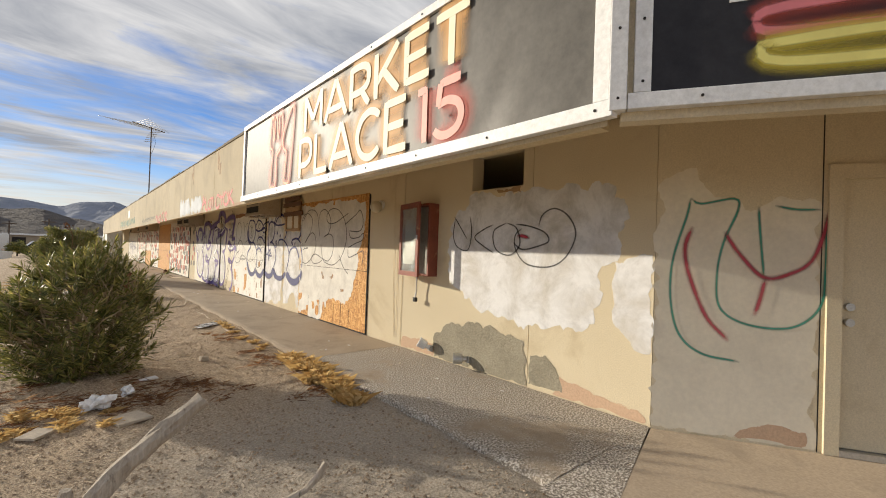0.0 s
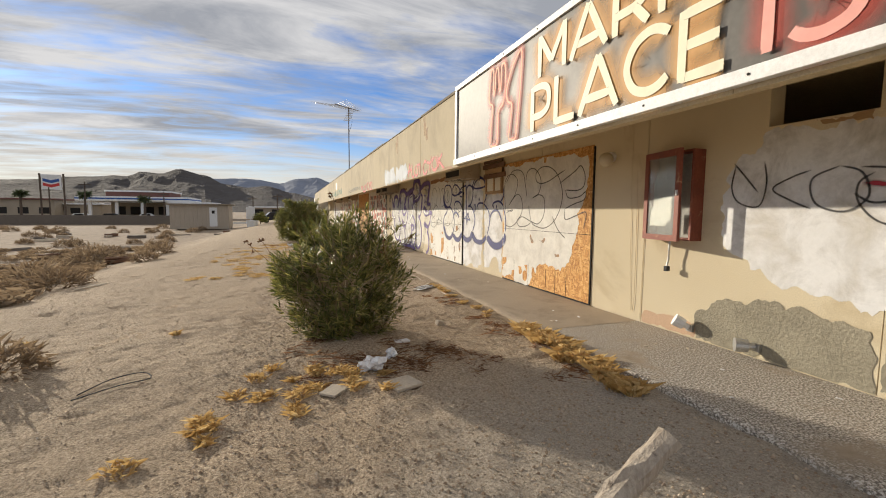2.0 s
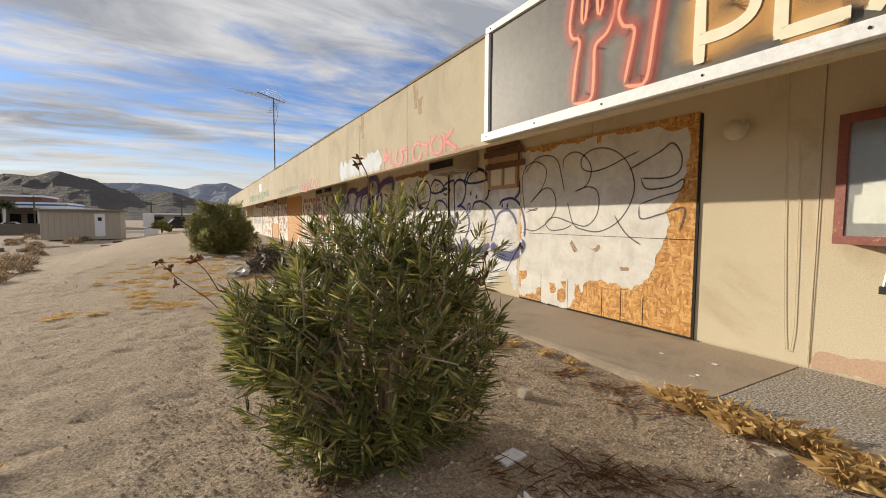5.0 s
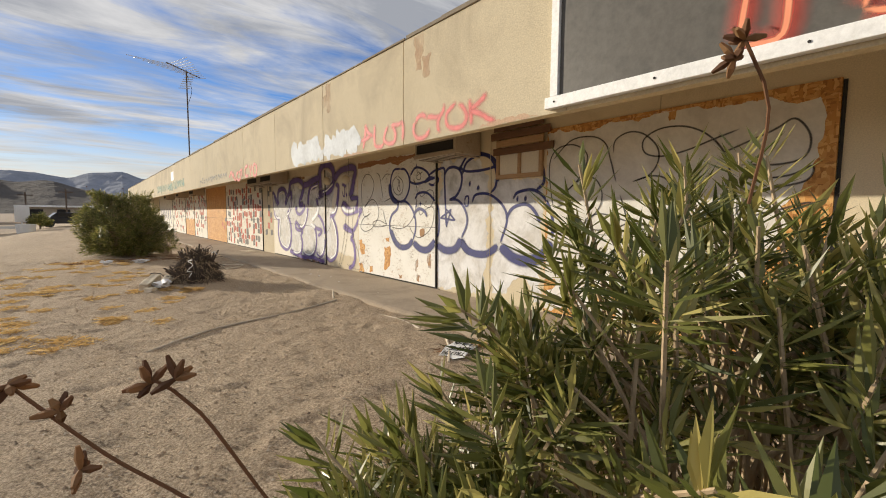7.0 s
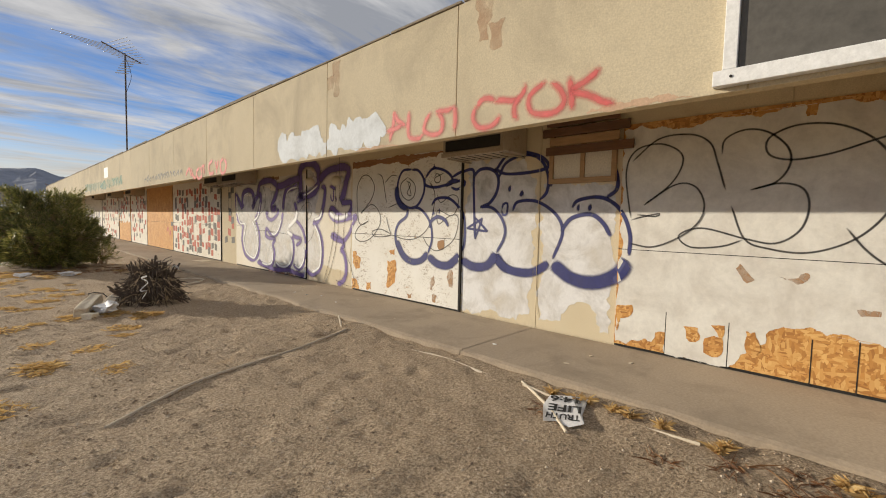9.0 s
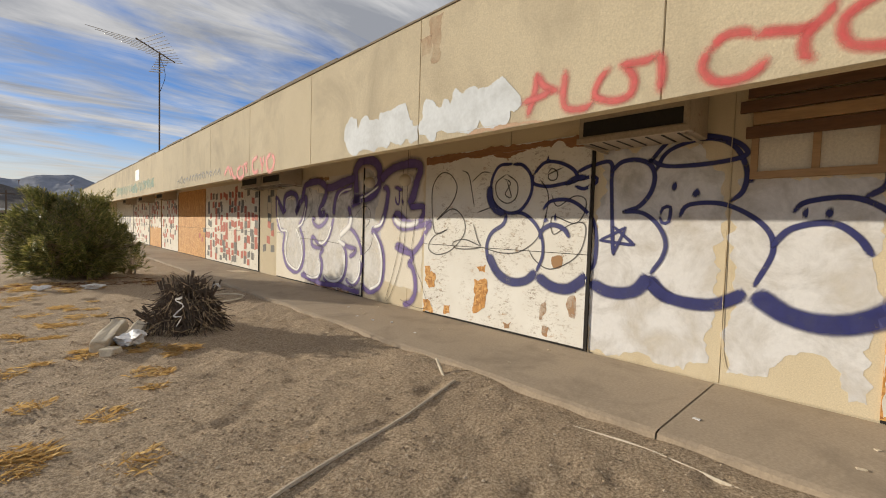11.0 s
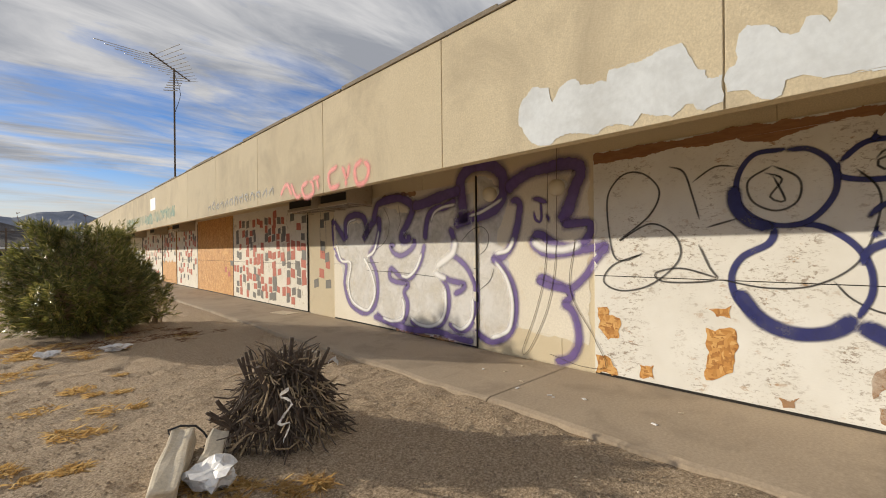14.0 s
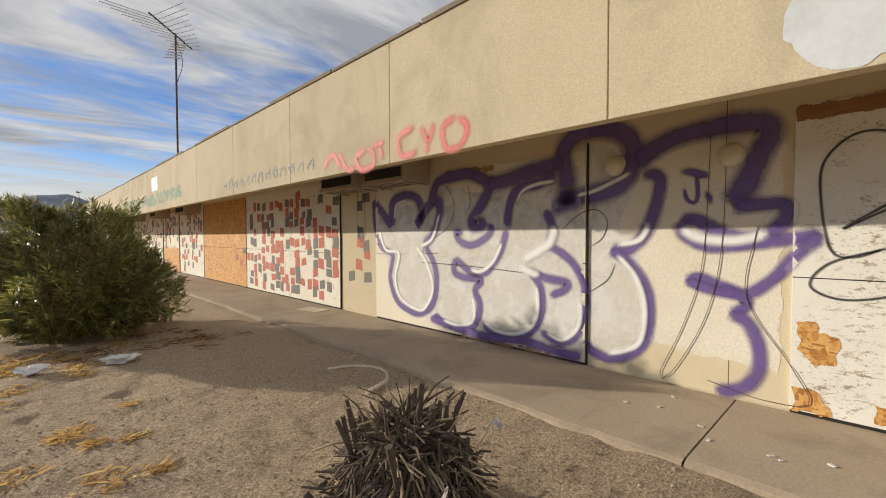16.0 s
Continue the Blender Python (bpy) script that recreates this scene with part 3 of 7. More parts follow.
gx = [-3000, -1200, -500, -250, -120, -80, -60] + steps(-45, -14, 40) + steps(-13.5, -7.2, 70) + steps(-7.17, -1, 200) + [0, 5, 20, 80, 300, 1200, 3000]
gy = [-1500, -300, -60, -20, -10] + steps(-6, 20, 700) + steps(20.3, 50, 120) + [53, 57, 62, 70, 80, 95, 120, 160, 250, 500, 1200, 3000]
gv = [(x, y, height(x, y)) for y in gy for x in gx]
nx = len(gx)
gf = [(j * nx + i, j * nx + i + 1, (j + 1) * nx + i + 1, (j + 1) * nx + i) for j in range(len(gy) - 1) for i in range(nx - 1)]
ground = raw("ground", gv, gf, DIRT)
for poly in ground.data.polygons:
    poly.use_smooth = True
tagged(ground, "sandy desert dirt with gravel and tyre marks", "ground", kind="structure")

# walkway slabs
walk_base = tagged(part("pavement", block(bmesh.new(), -1.36, 0.3, 0.0, END, -0.4, -0.012), CONCRETE), "brown concrete walkway along the long wall", "pavement", kind="structure")
edges = [0.0, 3.8, 8.68, 13.08, 17.6, 22.1, 26.6, 31.1, 35.6, 40.1, 44.6, 49.1, END]


def slab(a, b, mat_):
    """A slab with a worn, uneven outer edge."""
    bm = bmesh.new()
    n = max(6, int((b - a) / 0.12))
    top_o, top_i, low = [], [], []
    for i in range(n + 1):
        y = a + 0.006 + (b - a - 0.012) * i / n
        w = -1.47 + 0.05 * noise.noise(Vector((0, y * 0.9, 2))) + 0.025 * noise.noise(Vector((0, y * 5, 3)))
        if a < 0.1:
            w = max(w, -1.5) if y > 0.0 else w
        drop = 0.012 * noise.noise(Vector((1, y * 4, 5))) - 0.008
        top_i.append(bm.verts.new((-0.002, y, 0.0)))
        top_o.append((bm.verts.new((w + 0.06, y, 0.0)), bm.verts.new((w + 0.015, y, drop - 0.008)), bm.verts.new((w - 0.01, y, -0.16))))
    for i in range(n):
        bm.faces.new((top_i[i], top_i[i + 1], top_o[i + 1][0], top_o[i][0]))
        for k in (0, 1):
            bm.faces.new((top_o[i][k], top_o[i + 1][k], top_o[i + 1][k + 1], top_o[i][k + 1]))
    bmesh.ops.recalc_face_normals(bm, faces=bm.faces[:])
    ob = part("slab", bm, mat_, walk_base)
    for f in ob.data.polygons:
        if f.normal.z < 0 and abs(f.normal.z) > 0.5:
            f.flip()
    return ob


for a, b in zip(edges, edges[1:]):
    slab(a, b, GRIT if b < 4 else CONCRETE)
bm = bmesh.new()
ap = [Vector((-0.004, -0.008, 0.0)), Vector((-1.48, -0.42, 0.0)), Vector((-1.48, -0.42, 0)) + SIDE * 7 + OUT * 0.9, SIDE * 7]
top = [bm.verts.new(p + Vector((0, 0, -0.004))) for p in ap]
low = [bm.verts.new(p + Vector((0, 0, -0.25))) for p in ap]
bm.faces.new(top)
for i in range(4):
    bm.faces.new((top[i], low[i], low[(i + 1) % 4], top[(i + 1) % 4]))
bmesh.ops.recalc_face_normals(bm, faces=bm.faces[:])
tagged(part("pavement_front", bm, CONCRETE), "stained concrete apron before the front wall", "pavement", kind="structure")
bm = bmesh.new()  # the corner between the slabs
c0 = [bm.verts.new(p) for p in ((-0.004, 0.004, 0), (-1.6, 0.004, -0.004), (-1.62, -0.47, -0.004))]
bm.faces.new(c0)
part("slab", bm, GRIT, walk_base)

# long wall with a knocked-out vent hole
WT = 2.78
bm = bmesh.new()
for y0, y1, z0, z1 in ((0.0, 1.47, -0.3, WT), (1.47, 2.29, -0.3, 2.25), (1.47, 2.29, 2.69, WT), (2.29, END, -0.3, WT)):
    block(bm, 0.014, 0.2, y0, y1, z0, z1)
wall = tagged(part("wall_west", bm, STUCCO), "long cream stucco wall with patched paint and graffiti", "wall", kind="structure")
sheets = [0.0, 1.33, 3.74, 6.2, 8.65, 11.1, 13.14, 15.6, 18.0, 20.4, 22.9, 25.3, 27.7, 30.1, 32.6, 35.0, 37.4, 39.8, 42.3, 44.7, 47.1, 49.6, 52.0, END]
for a, b in zip(sheets, sheets[1:]):
    bm = bmesh.new()
    if a > 1 and a < 2:
        block(bm, 0, 0.013, a + 0.004, 1.47, 0.012, WT - 0.01)
        block(bm, 0, 0.013, 1.47, 2.29, 0.012, 2.25)
        block(bm, 0, 0.013, 2.29, b - 0.004, 0.012, WT - 0.01)
    else:
        block(bm, 0, 0.013, a + (0.004 if a else 0), b - 0.004, 0.012, WT - 0.01)
    part("panel", bm, STUCCO, wall)
# broken edge round the hole
for q, s in (([(1.5, 2.17), (1.85, 2.2), (1.9, 2.245), (1.5, 2.245)], 1.0),):
    daub(on_wall, q, TANWOOD, "torn_edge", wall, 0.05, 0.003, s, "torn brown wood fibre")

# front wall with its door, leaving the corner obliquely
ms = Matrix(((SIDE.x, -OUT.x, 0, 0), (SIDE.y, -OUT.y, 0, 0), (0, 0, 1, 0), (0, 0, 0, 1)))
bm = bmesh.new()
for a0, a1, z0, z1 in ((0.006, 1.30, -0.3, WT), (1.30, 2.24, 2.14, WT), (2.24, 9, -0.3, WT)):
    block(bm, a0, a1, 0.0, 0.2, z0, z1, ms)
front = tagged(part("wall_front", bm, STUCCO), "cream stucco front wall with teal and red spray paint", "wall", kind="structure")
bm = bmesh.new()
block(bm, 1.17, 1.178, -0.003, 0.0, 0, WT, ms)
part("wall_joint", bm, DARK, front)
door = tagged(new("door_1"), "closed cream-painted metal door in a cream frame", "door", kind="structure")
bm = bmesh.new()
for a0, a1, z0, z1 in ((1.205, 1.30, 0, 2.24), (2.24, 2.33, 0, 2.24), (1.30, 2.24, 2.13, 2.24)):
    block(bm, a0, a1, -0.03, 0.06, z0, z1, ms)
part("door_frame", bm, STUCCO, door)
leaf_ = part("door_leaf", cube(1.30, 2.24, 0.03, 0.075, 0.05, 2.13, 0.003, ms), STUCCO, door)
part("threshold", block(bmesh.new(), 1.30, 2.24, -0.03, 0.1, 0.0, 0.045, ms), GALV, door, "bare metal threshold")
bm = bmesh.new()
for z in (1.02, 1.14):
    tube(bm, [ms @ Vector((1.36, 0.03, z)), ms @ Vector((1.36, -0.01, z))], 0.03, 12)
part("lock", bm, GALV, leaf_, "small metal lock cylinder")

# other outer walls, roof and soffit close the building
bm = bmesh.new()
block(bm, 0.2, 14, END - 0.2, END, -0.3, 3.4)
block(bm, 14, 14.2, -14, END, -0.3, 3.4)
tagged(part("wall_east", bm, STUCCO), "plain rear walls of the long building", "wall", kind="structure")
bm = bmesh.new()
pts = [F0 + Vector((0.1, 0.06, 0)), Vector((-1.45, END, 0)), Vector((14, END, 0)), Vector((14, -14, 0)), F0 + SIDE * 9 - OUT * 0.1]
for z in (WT, 3.36):
    vs = [bm.verts.new((p.x, p.y, z)) for p in pts]
    bm.faces.new(vs if z > 3 else vs[::-1])
tagged(part("ceiling_soffit", bm, SOFFIT), "cream-painted soffit under the roof overhang", "soffit", kind="structure")

# fascia of stucco sheets
fascia = tagged(part("fascia_wall", block(bmesh.new(), -1.535, -1.45, -0.36, END, 2.302, 3.44), FASCIA), "weathered cream stucco fascia with faded red graffiti", "fascia", kind="structure")
fe = [-0.36, 1.5, 3.9, 6.3] + [8.73 + 2.405 * i for i in range(18)] + [END]
for a, b in zip(fe, fe[1:]):
    part("panel", cube(FX, -1.536, a + 0.005, b - 0.005, 2.205, 3.49, 0.004), FASCIA, fascia)
part("soffit_return", block(bmesh.new(), -1.535, -1.42, -0.3, END, 2.212, 2.3), SOFFIT, fascia)
bm = bmesh.new()
y = 6.4
while y < END:
    ln = random.uniform(0.5, 2.2)
    block(bm, FX - 0.012 - random.random() * 0.008, -1.3, y, min(END, y + ln), 3.492, 3.505 + random.random() * 0.035)
    y += ln + random.choice((0, 0, 0.04))
part("roof_edge", bm, ROOFMAT, fascia, "ragged brown roofing felt edge")
mo = Matrix.Translation(F0) @ ms
part("panel", block(bmesh.new(), 0.02, 9, 0.0, 0.1, 2.215, 3.49, mo), FASCIA, fascia)

# far wing beyond the end of the long wall
tagged(part("wall_far_block", cube(-1.2, 8, END + 0.6, END + 9, -0.3, 3.3, 0.02), WHITEPAINT), "pale block at the far end of the building", "wall", kind="structure")


# boards nailed over the shopfronts
def board(y0, y1, top, mat_, label, seam=1.09, name="plywood_board"):
    t = thing(name, label, "board", "boards over the shopfronts")
    n = max(1, round((y1 - y0) / 2.44))
    for i in range(n):
        a, b = y0 + (y1 - y0) * i / n, y0 + (y1 - y0) * (i + 1) / n
        # dark strip stands in for the shade under the sheets' lower edge
        part("gap", block(bmesh.new(), -0.012, -0.0008, a + 0.004, b - 0.004, 0.004, 0.03), DARK, t)
        for z0, z1 in ((0.03, seam - 0.004), (seam + 0.004, top)):
            part("joint", block(bmesh.new(), -0.017, -0.0008, a + 0.004, b - 0.004, z1 - 0.004, z1 + 0.008), DARK, t) if z1 < top else None
            part("sheet", cube(-0.02, -0.001, a + 0.002, b - 0.002, z0, z1, 0.002), mat_, t)
    return t


b1 = board(4.77, 7.63, 2.44, OSB, "strand board sheets half covered with white paint")
daub(on_wall, [(4.86, 2.18), (4.88, 1.82), (4.98, 1.56), (5.12, 1.41), (5.05, 1.25), (5.16, 0.96), (5.28, 0.62), (5.52, 0.44), (5.62, 0.45), (5.74, 0.5), (5.87, 0.46), (5.97, 0.52), (6.25, 0.43), (6.27, 0.31), (6.45, 0.17),
               (6.55, 0.02), (7.1, 0.02), (7.1, 0.25), (7.2, 0.23), (7.23, 0.13), (7.3, 0.15), (7.61, 0.06), (7.62, 2.38), (7.45, 2.42), (7.24, 2.38), (7.04, 2.34), (6.77, 2.4), (6.31, 2.38), (6.12, 2.42), (6.1, 2.31), (6.04, 2.31),
               (6.03, 2.41), (5.64, 2.36), (5.24, 2.38), (5.05, 2.28), (4.9, 2.31)], BOARDWHITE, "white_paint", b1, 0.045, 0.0022, 2.0, "peeling white house paint")
for k, q in enumerate(([(7.61, 0.47), (7.45, 0.49), (7.45, 0.38), (7.57, 0.32), (7.6, 0.17)], [(6.94, 0.35), (6.81, 0.36), (6.79, 0.24), (6.88, 0.2)], [(6.7, 0.4), (6.59, 0.42), (6.59, 0.21), (6.63, 0.1), (6.75, 0.12), (6.75, 0.26), (6.63, 0.3)],
                       [(6.42, 0.4), (6.35, 0.4), (6.3, 0.24), (6.37, 0.18), (6.42, 0.23)], [(6.53, 0.97), (6.5, 1.02), (6.38, 0.88), (6.44, 0.84)], [(6.22, 0.93), (6.08, 0.92), (6.02, 0.98), (6, 0.94), (6.08, 0.87)])):
    daub(on_wall, q, OSB if k < 4 else TORNBROWN, "bare_patch", b1, 0.035, 0.0042, 3.0 + k)
daub(on_wall, [(5.7, 0.71), (5.56, 0.72), (5.56, 0.67), (5.67, 0.66)], TORNBROWN, "bare_patch", b1, 0.03, 0.0042, 9.0)
part("crack", block(bmesh.new(), -0.0226, -0.02, 4.8, 7.6, 1.086, 1.093), DARK, b1)
for y in (5.35, 5.66, 5.95, 6.55, 7.1):
    part("crack", block(bmesh.new(), -0.0225, -0.02, y, y + 0.008, 0.02, 0.42 + 0.05 * math.sin(y * 9)), DARK, b1)
b2 = board(9.97, 12.72, 2.44, SCUFFED, "white-painted worn plywood board with torn brown patches")
for k, q in enumerate(([(12.69, 0.74), (12.57, 0.75), (12.56, 0.67), (12.44, 0.65), (12.45, 0.43), (12.57, 0.4), (12.68, 0.52)], [(12.71, 0.22), (12.57, 0.22), (12.46, 0.03), (12.71, 0.02)],
                       [(11.64, 0.65), (11.41, 0.66), (11.43, 0.27), (11.64, 0.16)], [(11.64, 0.83), (11.43, 0.87), (11.44, 0.75), (11.55, 0.76)], [(12.24, 0.2), (12.1, 0.21), (12.1, 0.08), (12.24, 0.06)],
                       [(10.42, 1.04), (10.29, 1.06), (10.28, 0.93), (10.39, 0.91)], [(10.18, 0.76), (10.08, 0.8), (10.08, 0.65), (10.17, 0.64)], [(10.19, 0.57), (10.1, 0.62), (10.09, 0.35), (10.16, 0.36)],
                       [(10.52, 0.2), (10.42, 0.19), (10.43, 0.07), (10.51, 0.08)], [(10.55, 0.42), (10.46, 0.56), (10.48, 0.34), (10.55, 0.25)], [(11.11, 0.13), (10.97, 0.16), (11, 0.06), (11.08, 0.05)])):
    daub(on_wall, q, OSB if k < 5 else TORNBROWN, "bare_patch", b2, 0.05, 0.0025, 20.0 + k)
daub(on_wall, [(12.71, 2.435), (11.91, 2.437), (10.91, 2.437), (9.98, 2.435), (9.98, 2.28), (10.26, 2.32), (10.35, 2.4), (10.42, 2.4), (10.49, 2.34), (10.64, 2.37), (10.91, 2.33), (11.14, 2.27), (11.38, 2.35), (11.7, 2.33), (12.13, 2.33), (12.71, 2.32)],
     TORNRED, "bare_strip", b2, 0.03, 0.0024, 38.0, "bare red-brown plywood along the top")
b3 = board(14.47, 18.35, 2.34, CREAMBOARD, "cream-painted board carrying purple graffiti", 1.12)
for k, (y, z, w, h) in enumerate(((18.1, 2.28, 0.4, 0.1), (17.4, 2.3, 0.6, 0.07), (16.2, 2.31, 0.9, 0.06), (15.6, 0.04, 1.4, 0.04))):
    daub(on_wall, [(y - w / 2, z - h / 2), (y + w / 2, z - h / 2), (y + w / 2, z + h / 2), (y - w / 2, z + h / 2)], TORNBROWN, "bare_patch", b3, 0.06, 0.0025, 40.0 + k)


daub(on_wall, [(18.3, 1.9), (18.1, 1.1), (17.7, 0.3), (16.9, 0.15), (15.8, 0.12), (14.5, 0.12), (14.5, 2.2), (15.4, 2.2), (15.8, 1.95), (16.6, 2.15), (17.2, 1.95), (17.9, 1.9)], LETTERFILL, "white_fill", b3, 0.05, 0.0022, 44.0, "thin white spray fill")
daub(on_wall, [(14.44, 0.12), (14.0, 0.15), (13.75, 0.4), (13.9, 1.2), (14.1, 1.5), (13.9, 2.1), (14.3, 2.4), (14.44, 2.4)], LETTERFILL, "white_fill", wall, 0.05, 0.0026, 45.0)


def squares(y0, y1, z0, z1, n, seed, parent):
    rnd = random.Random(seed)
    used = set()
    for i in range(n):
        y, z = rnd.uniform(y0 + 0.15, y1 - 0.15), rnd.uniform(z0 + 0.15, z1 - 0.15)
        y, z = round(y / 0.27) * 0.27 + rnd.uniform(-0.05, 0.05), round(z / 0.215) * 0.215 + rnd.uniform(-0.05, 0.05)
        if not y0 + 0.12 < y < y1 - 0.12:
            continue
        cell = (round(y / 0.27), round(z / 0.215))
        if cell in used:
            continue
        used.add(cell)
        mat_ = CHECKRED if rnd.random() < 0.56 else CHECKGREY
        bm = bmesh.new()
        w, h, s = rnd.uniform(0.085, 0.125), rnd.uniform(0.075, 0.115), rnd.uniform(-0.02, 0.02)
        o = 0.0025 + 0.0004 * (i % 8)
        bm.faces.new([bm.verts.new(on_wall(a, max(0.02, b), o)) for a, b in ((y - w, z - h + s), (y + w, z - h - s), (y + w * 0.95, z + h - s), (y - w * 0.92, z + h + s))])
        part("painted_square", bm, mat_, parent)


b4 = board(19.54, 24.4, 2.5, OLDPAINT, "white board painted with red and grey squares")
squares(19.54, 24.4, 0.02, 2.45, 210, 4, b4)
squares(18.4, 19.5, 0.4, 2.4, 13, 9, wall)
b5 = board(24.44, 28.3, 2.5, OSB, "bare orange strand board covering a shopfront")
squares(24.44, 25.6, 0.1, 1.4, 6, 12, b5)
b6 = board(28.34, 31.45, 2.5, OLDPAINT, "white and brown board with dark painted marks")
squares(28.34, 31.45, 0.1, 2.4, 60, 14, b6)
b7 = board(31.6, 34.2, 2.5, OSB, "strand board with white upper paint")
daub(on_wall, [(31.65, 0.95), (34.15, 1.0), (34.15, 2.4), (31.65, 2.4)], OLDPAINT, "white_paint", b7, 0.12, 0.0025, 6.0)
squares(31.7, 34.1, 1.0, 2.4, 40, 15, b7)
b8 = board(34.4, 39.2, 2.5, OLDPAINT, "white board with painted squares far along the wall")
squares(34.4, 39.2, 0.1, 2.4, 80, 16, b8)
b9 = board(39.4, 46.0, 2.5, OLDPAINT, "white board with blue graffiti far along the wall")
# added dark strips stand in for the shaded narrow gaps between boards
for y in (4.755, 9.945, 14.455, 19.52, 24.42, 28.32, 31.5, 34.3, 39.3, 46.1):
    w = 0.03 if y in (9.945, 31.5) else 0.012 if y == 14.455 else 0.024
    bm = block(bmesh.new(), -0.026 if y != 4.755 else -0.021, -0.0005, y - w / 2, y + w / 2, 0.01, 2.42)
    tagged(part("dark_gap_strip", bm, DARK), "narrow dark strip standing in for the gap at a board's edge", "trim", "strips between boards", "structure")

# patched paint on the near wall
coat = wall
daub(on_wall, [(2.55, 1.0), (2.2, 0.8), (1.62, 0.7), (1.1, 0.68), (0.68, 0.72), (0.5, 1.0), (0.53, 1.3), (0.3, 1.5), (0.25, 1.9), (0.4, 2.15), (1.2, 2.2), (1.42, 2.18), (2.28, 2.22), (2.6, 1.9), (2.72, 1.5), (2.7, 1.2)],
     THINWHITE, "white_paint", coat, 0.12, 0.002, 11.0, "white roller paint")
daub(on_wall, [(0.36, 1.42), (0.36, 0.85), (0.12, 0.62), (0.02, 0.62), (0.02, 1.5)], THINWHITE, "white_paint", coat, 0.05, 0.0024, 12.0)
daub(on_wall, [(2.92, 0.02), (2.95, 0.3), (2.7, 0.5), (2.2, 0.6), (1.8, 0.56), (1.4, 0.5), (1.345, 0.3), (1.345, 0.02)], CEMENT, "cement_patch", coat, 0.06, 0.006, 13.0, "rough grey cement repair")
daub(on_wall, [(1.31, 0.05), (1.3, 0.36), (1.1, 0.4), (0.95, 0.25), (0.88, 0.06)], CEMENT, "cement_patch", coat, 0.04, 0.003, 14.0)
daub(on_wall, [(1.0, 0.02), (0.92, 0.22), (0.5, 0.14), (0.2, 0.1), (0.04, 0.06), (0.04, 0.02)], PINK, "pink_paint", coat, 0.05, 0.0025, 15.0, "exposed pink undercoat")
daub(on_wall, [(3.72, 0.02), (3.7, 0.16), (3.3, 0.2), (2.95, 0.14), (2.95, 0.02)], PINK, "pink_paint", coat, 0.05, 0.0025, 16.0)
daub(on_wall, [(9.92, 0.05), (9.6, 0.05), (9.3, 0.12), (9.1, 0.06), (8.75, 0.16), (8.7, 1.7), (8.9, 2.2), (9.85, 2.2), (9.9, 1.2), (9.93, 0.9)], THINWHITE, "white_paint", coat, 0.1, 0.002, 17.0)
daub(on_wall, [(8.6, 0.12), (8.3, 0.16), (8.2, 0.36), (7.95, 0.42), (7.8, 0.1), (7.7, 0.12), (7.68, 1.8), (8.6, 1.85)], THINWHITE, "white_paint", coat, 0.08, 0.002, 18.0)
daub(on_wall, [(14.4, 0.4), (12.8, 0.3), (12.78, 2.3), (14.4, 2.35)], CREAMBOARD, "cream_paint", coat, 0.05, 0.002, 19.0)
daub(on_side, [(0.62, 0.03), (1.1, 0.03), (1.1, 0.14), (0.9, 0.17), (0.7, 0.1)], PINK, "pink_paint", front, 0.04, 0.0025, 21.0)
# paler lower paint, spread wider to make up for missing bounce light
daub(on_side, [(0.012, 0.02), (0.6, 0.02), (1.16, 0.02), (1.16, 1.95), (0.9, 2.0), (0.7, 1.88), (0.4, 2.05), (0.3, 2.25), (0.012, 2.1)], FRONTCOAT, "pale_bounce_paint", front, 0.08, 0.002, 22.0)
# white cover-up blocks and a paper on the fascia
daub(on_fascia, [(12.61, 2.43), (12.59, 2.6), (12.47, 2.71), (12.32, 2.67), (12.29, 2.54), (12.23, 2.63), (12.09, 2.67), (12.05, 2.61), (11.91, 2.6), (11.85, 2.58), (11.83, 2.66), (11.61, 2.65),
                 (11.45, 2.68), (11.36, 2.68), (11.29, 2.52), (11.23, 2.47), (11.22, 2.42), (11.142, 2.42), (11.144, 2.25), (11.24, 2.23), (11.34, 2.29), (11.42, 2.23), (11.61, 2.3),
                 (11.67, 2.23), (11.81, 2.26), (11.92, 2.22), (12.14, 2.27), (12.39, 2.22), (12.51, 2.29)], FASCWHITE, "white_paint", fascia, 0.035, 0.0035, 23.0, "white cover-up paint")
daub(on_fascia, [(11.125, 2.42), (11.08, 2.45), (11.07, 2.57), (11.02, 2.66), (10.93, 2.63), (10.87, 2.56), (10.79, 2.54), (10.76, 2.61), (10.7, 2.59), (10.67, 2.54), (10.64, 2.64), (10.6, 2.68), (10.5, 2.61),
                 (10.37, 2.65), (10.31, 2.61), (10.13, 2.63), (10.04, 2.66), (9.97, 2.59), (9.9, 2.52), (9.84, 2.45), (9.82, 2.38), (9.87, 2.34), (9.94, 2.35), (9.96, 2.25), (10.12, 2.23), (10.22, 2.25),
                 (10.28, 2.37), (10.31, 2.26), (10.45, 2.23), (10.64, 2.26), (10.85, 2.3), (10.87, 2.22), (10.95, 2.22), (11.02, 2.29), (11.12, 2.31)], FASCWHITE, "white_paint", fascia, 0.035, 0.0035, 25.0)
daub(on_fascia, [(10.46, 2.212), (10.29, 2.25), (10.13, 2.24), (9.96, 2.25), (9.8, 2.24), (9.6, 2.212)], PINK, "pink_paint", fascia, 0.02, 0.003, 26.0)
daub(on_fascia, [(24.5, 2.4), (33, 2.4), (33, 2.75), (29, 2.7), (24.5, 2.72)], TEALHAZE, "teal_haze", fascia, 0.1, 0.003, 91.0, "faint teal spray haze")
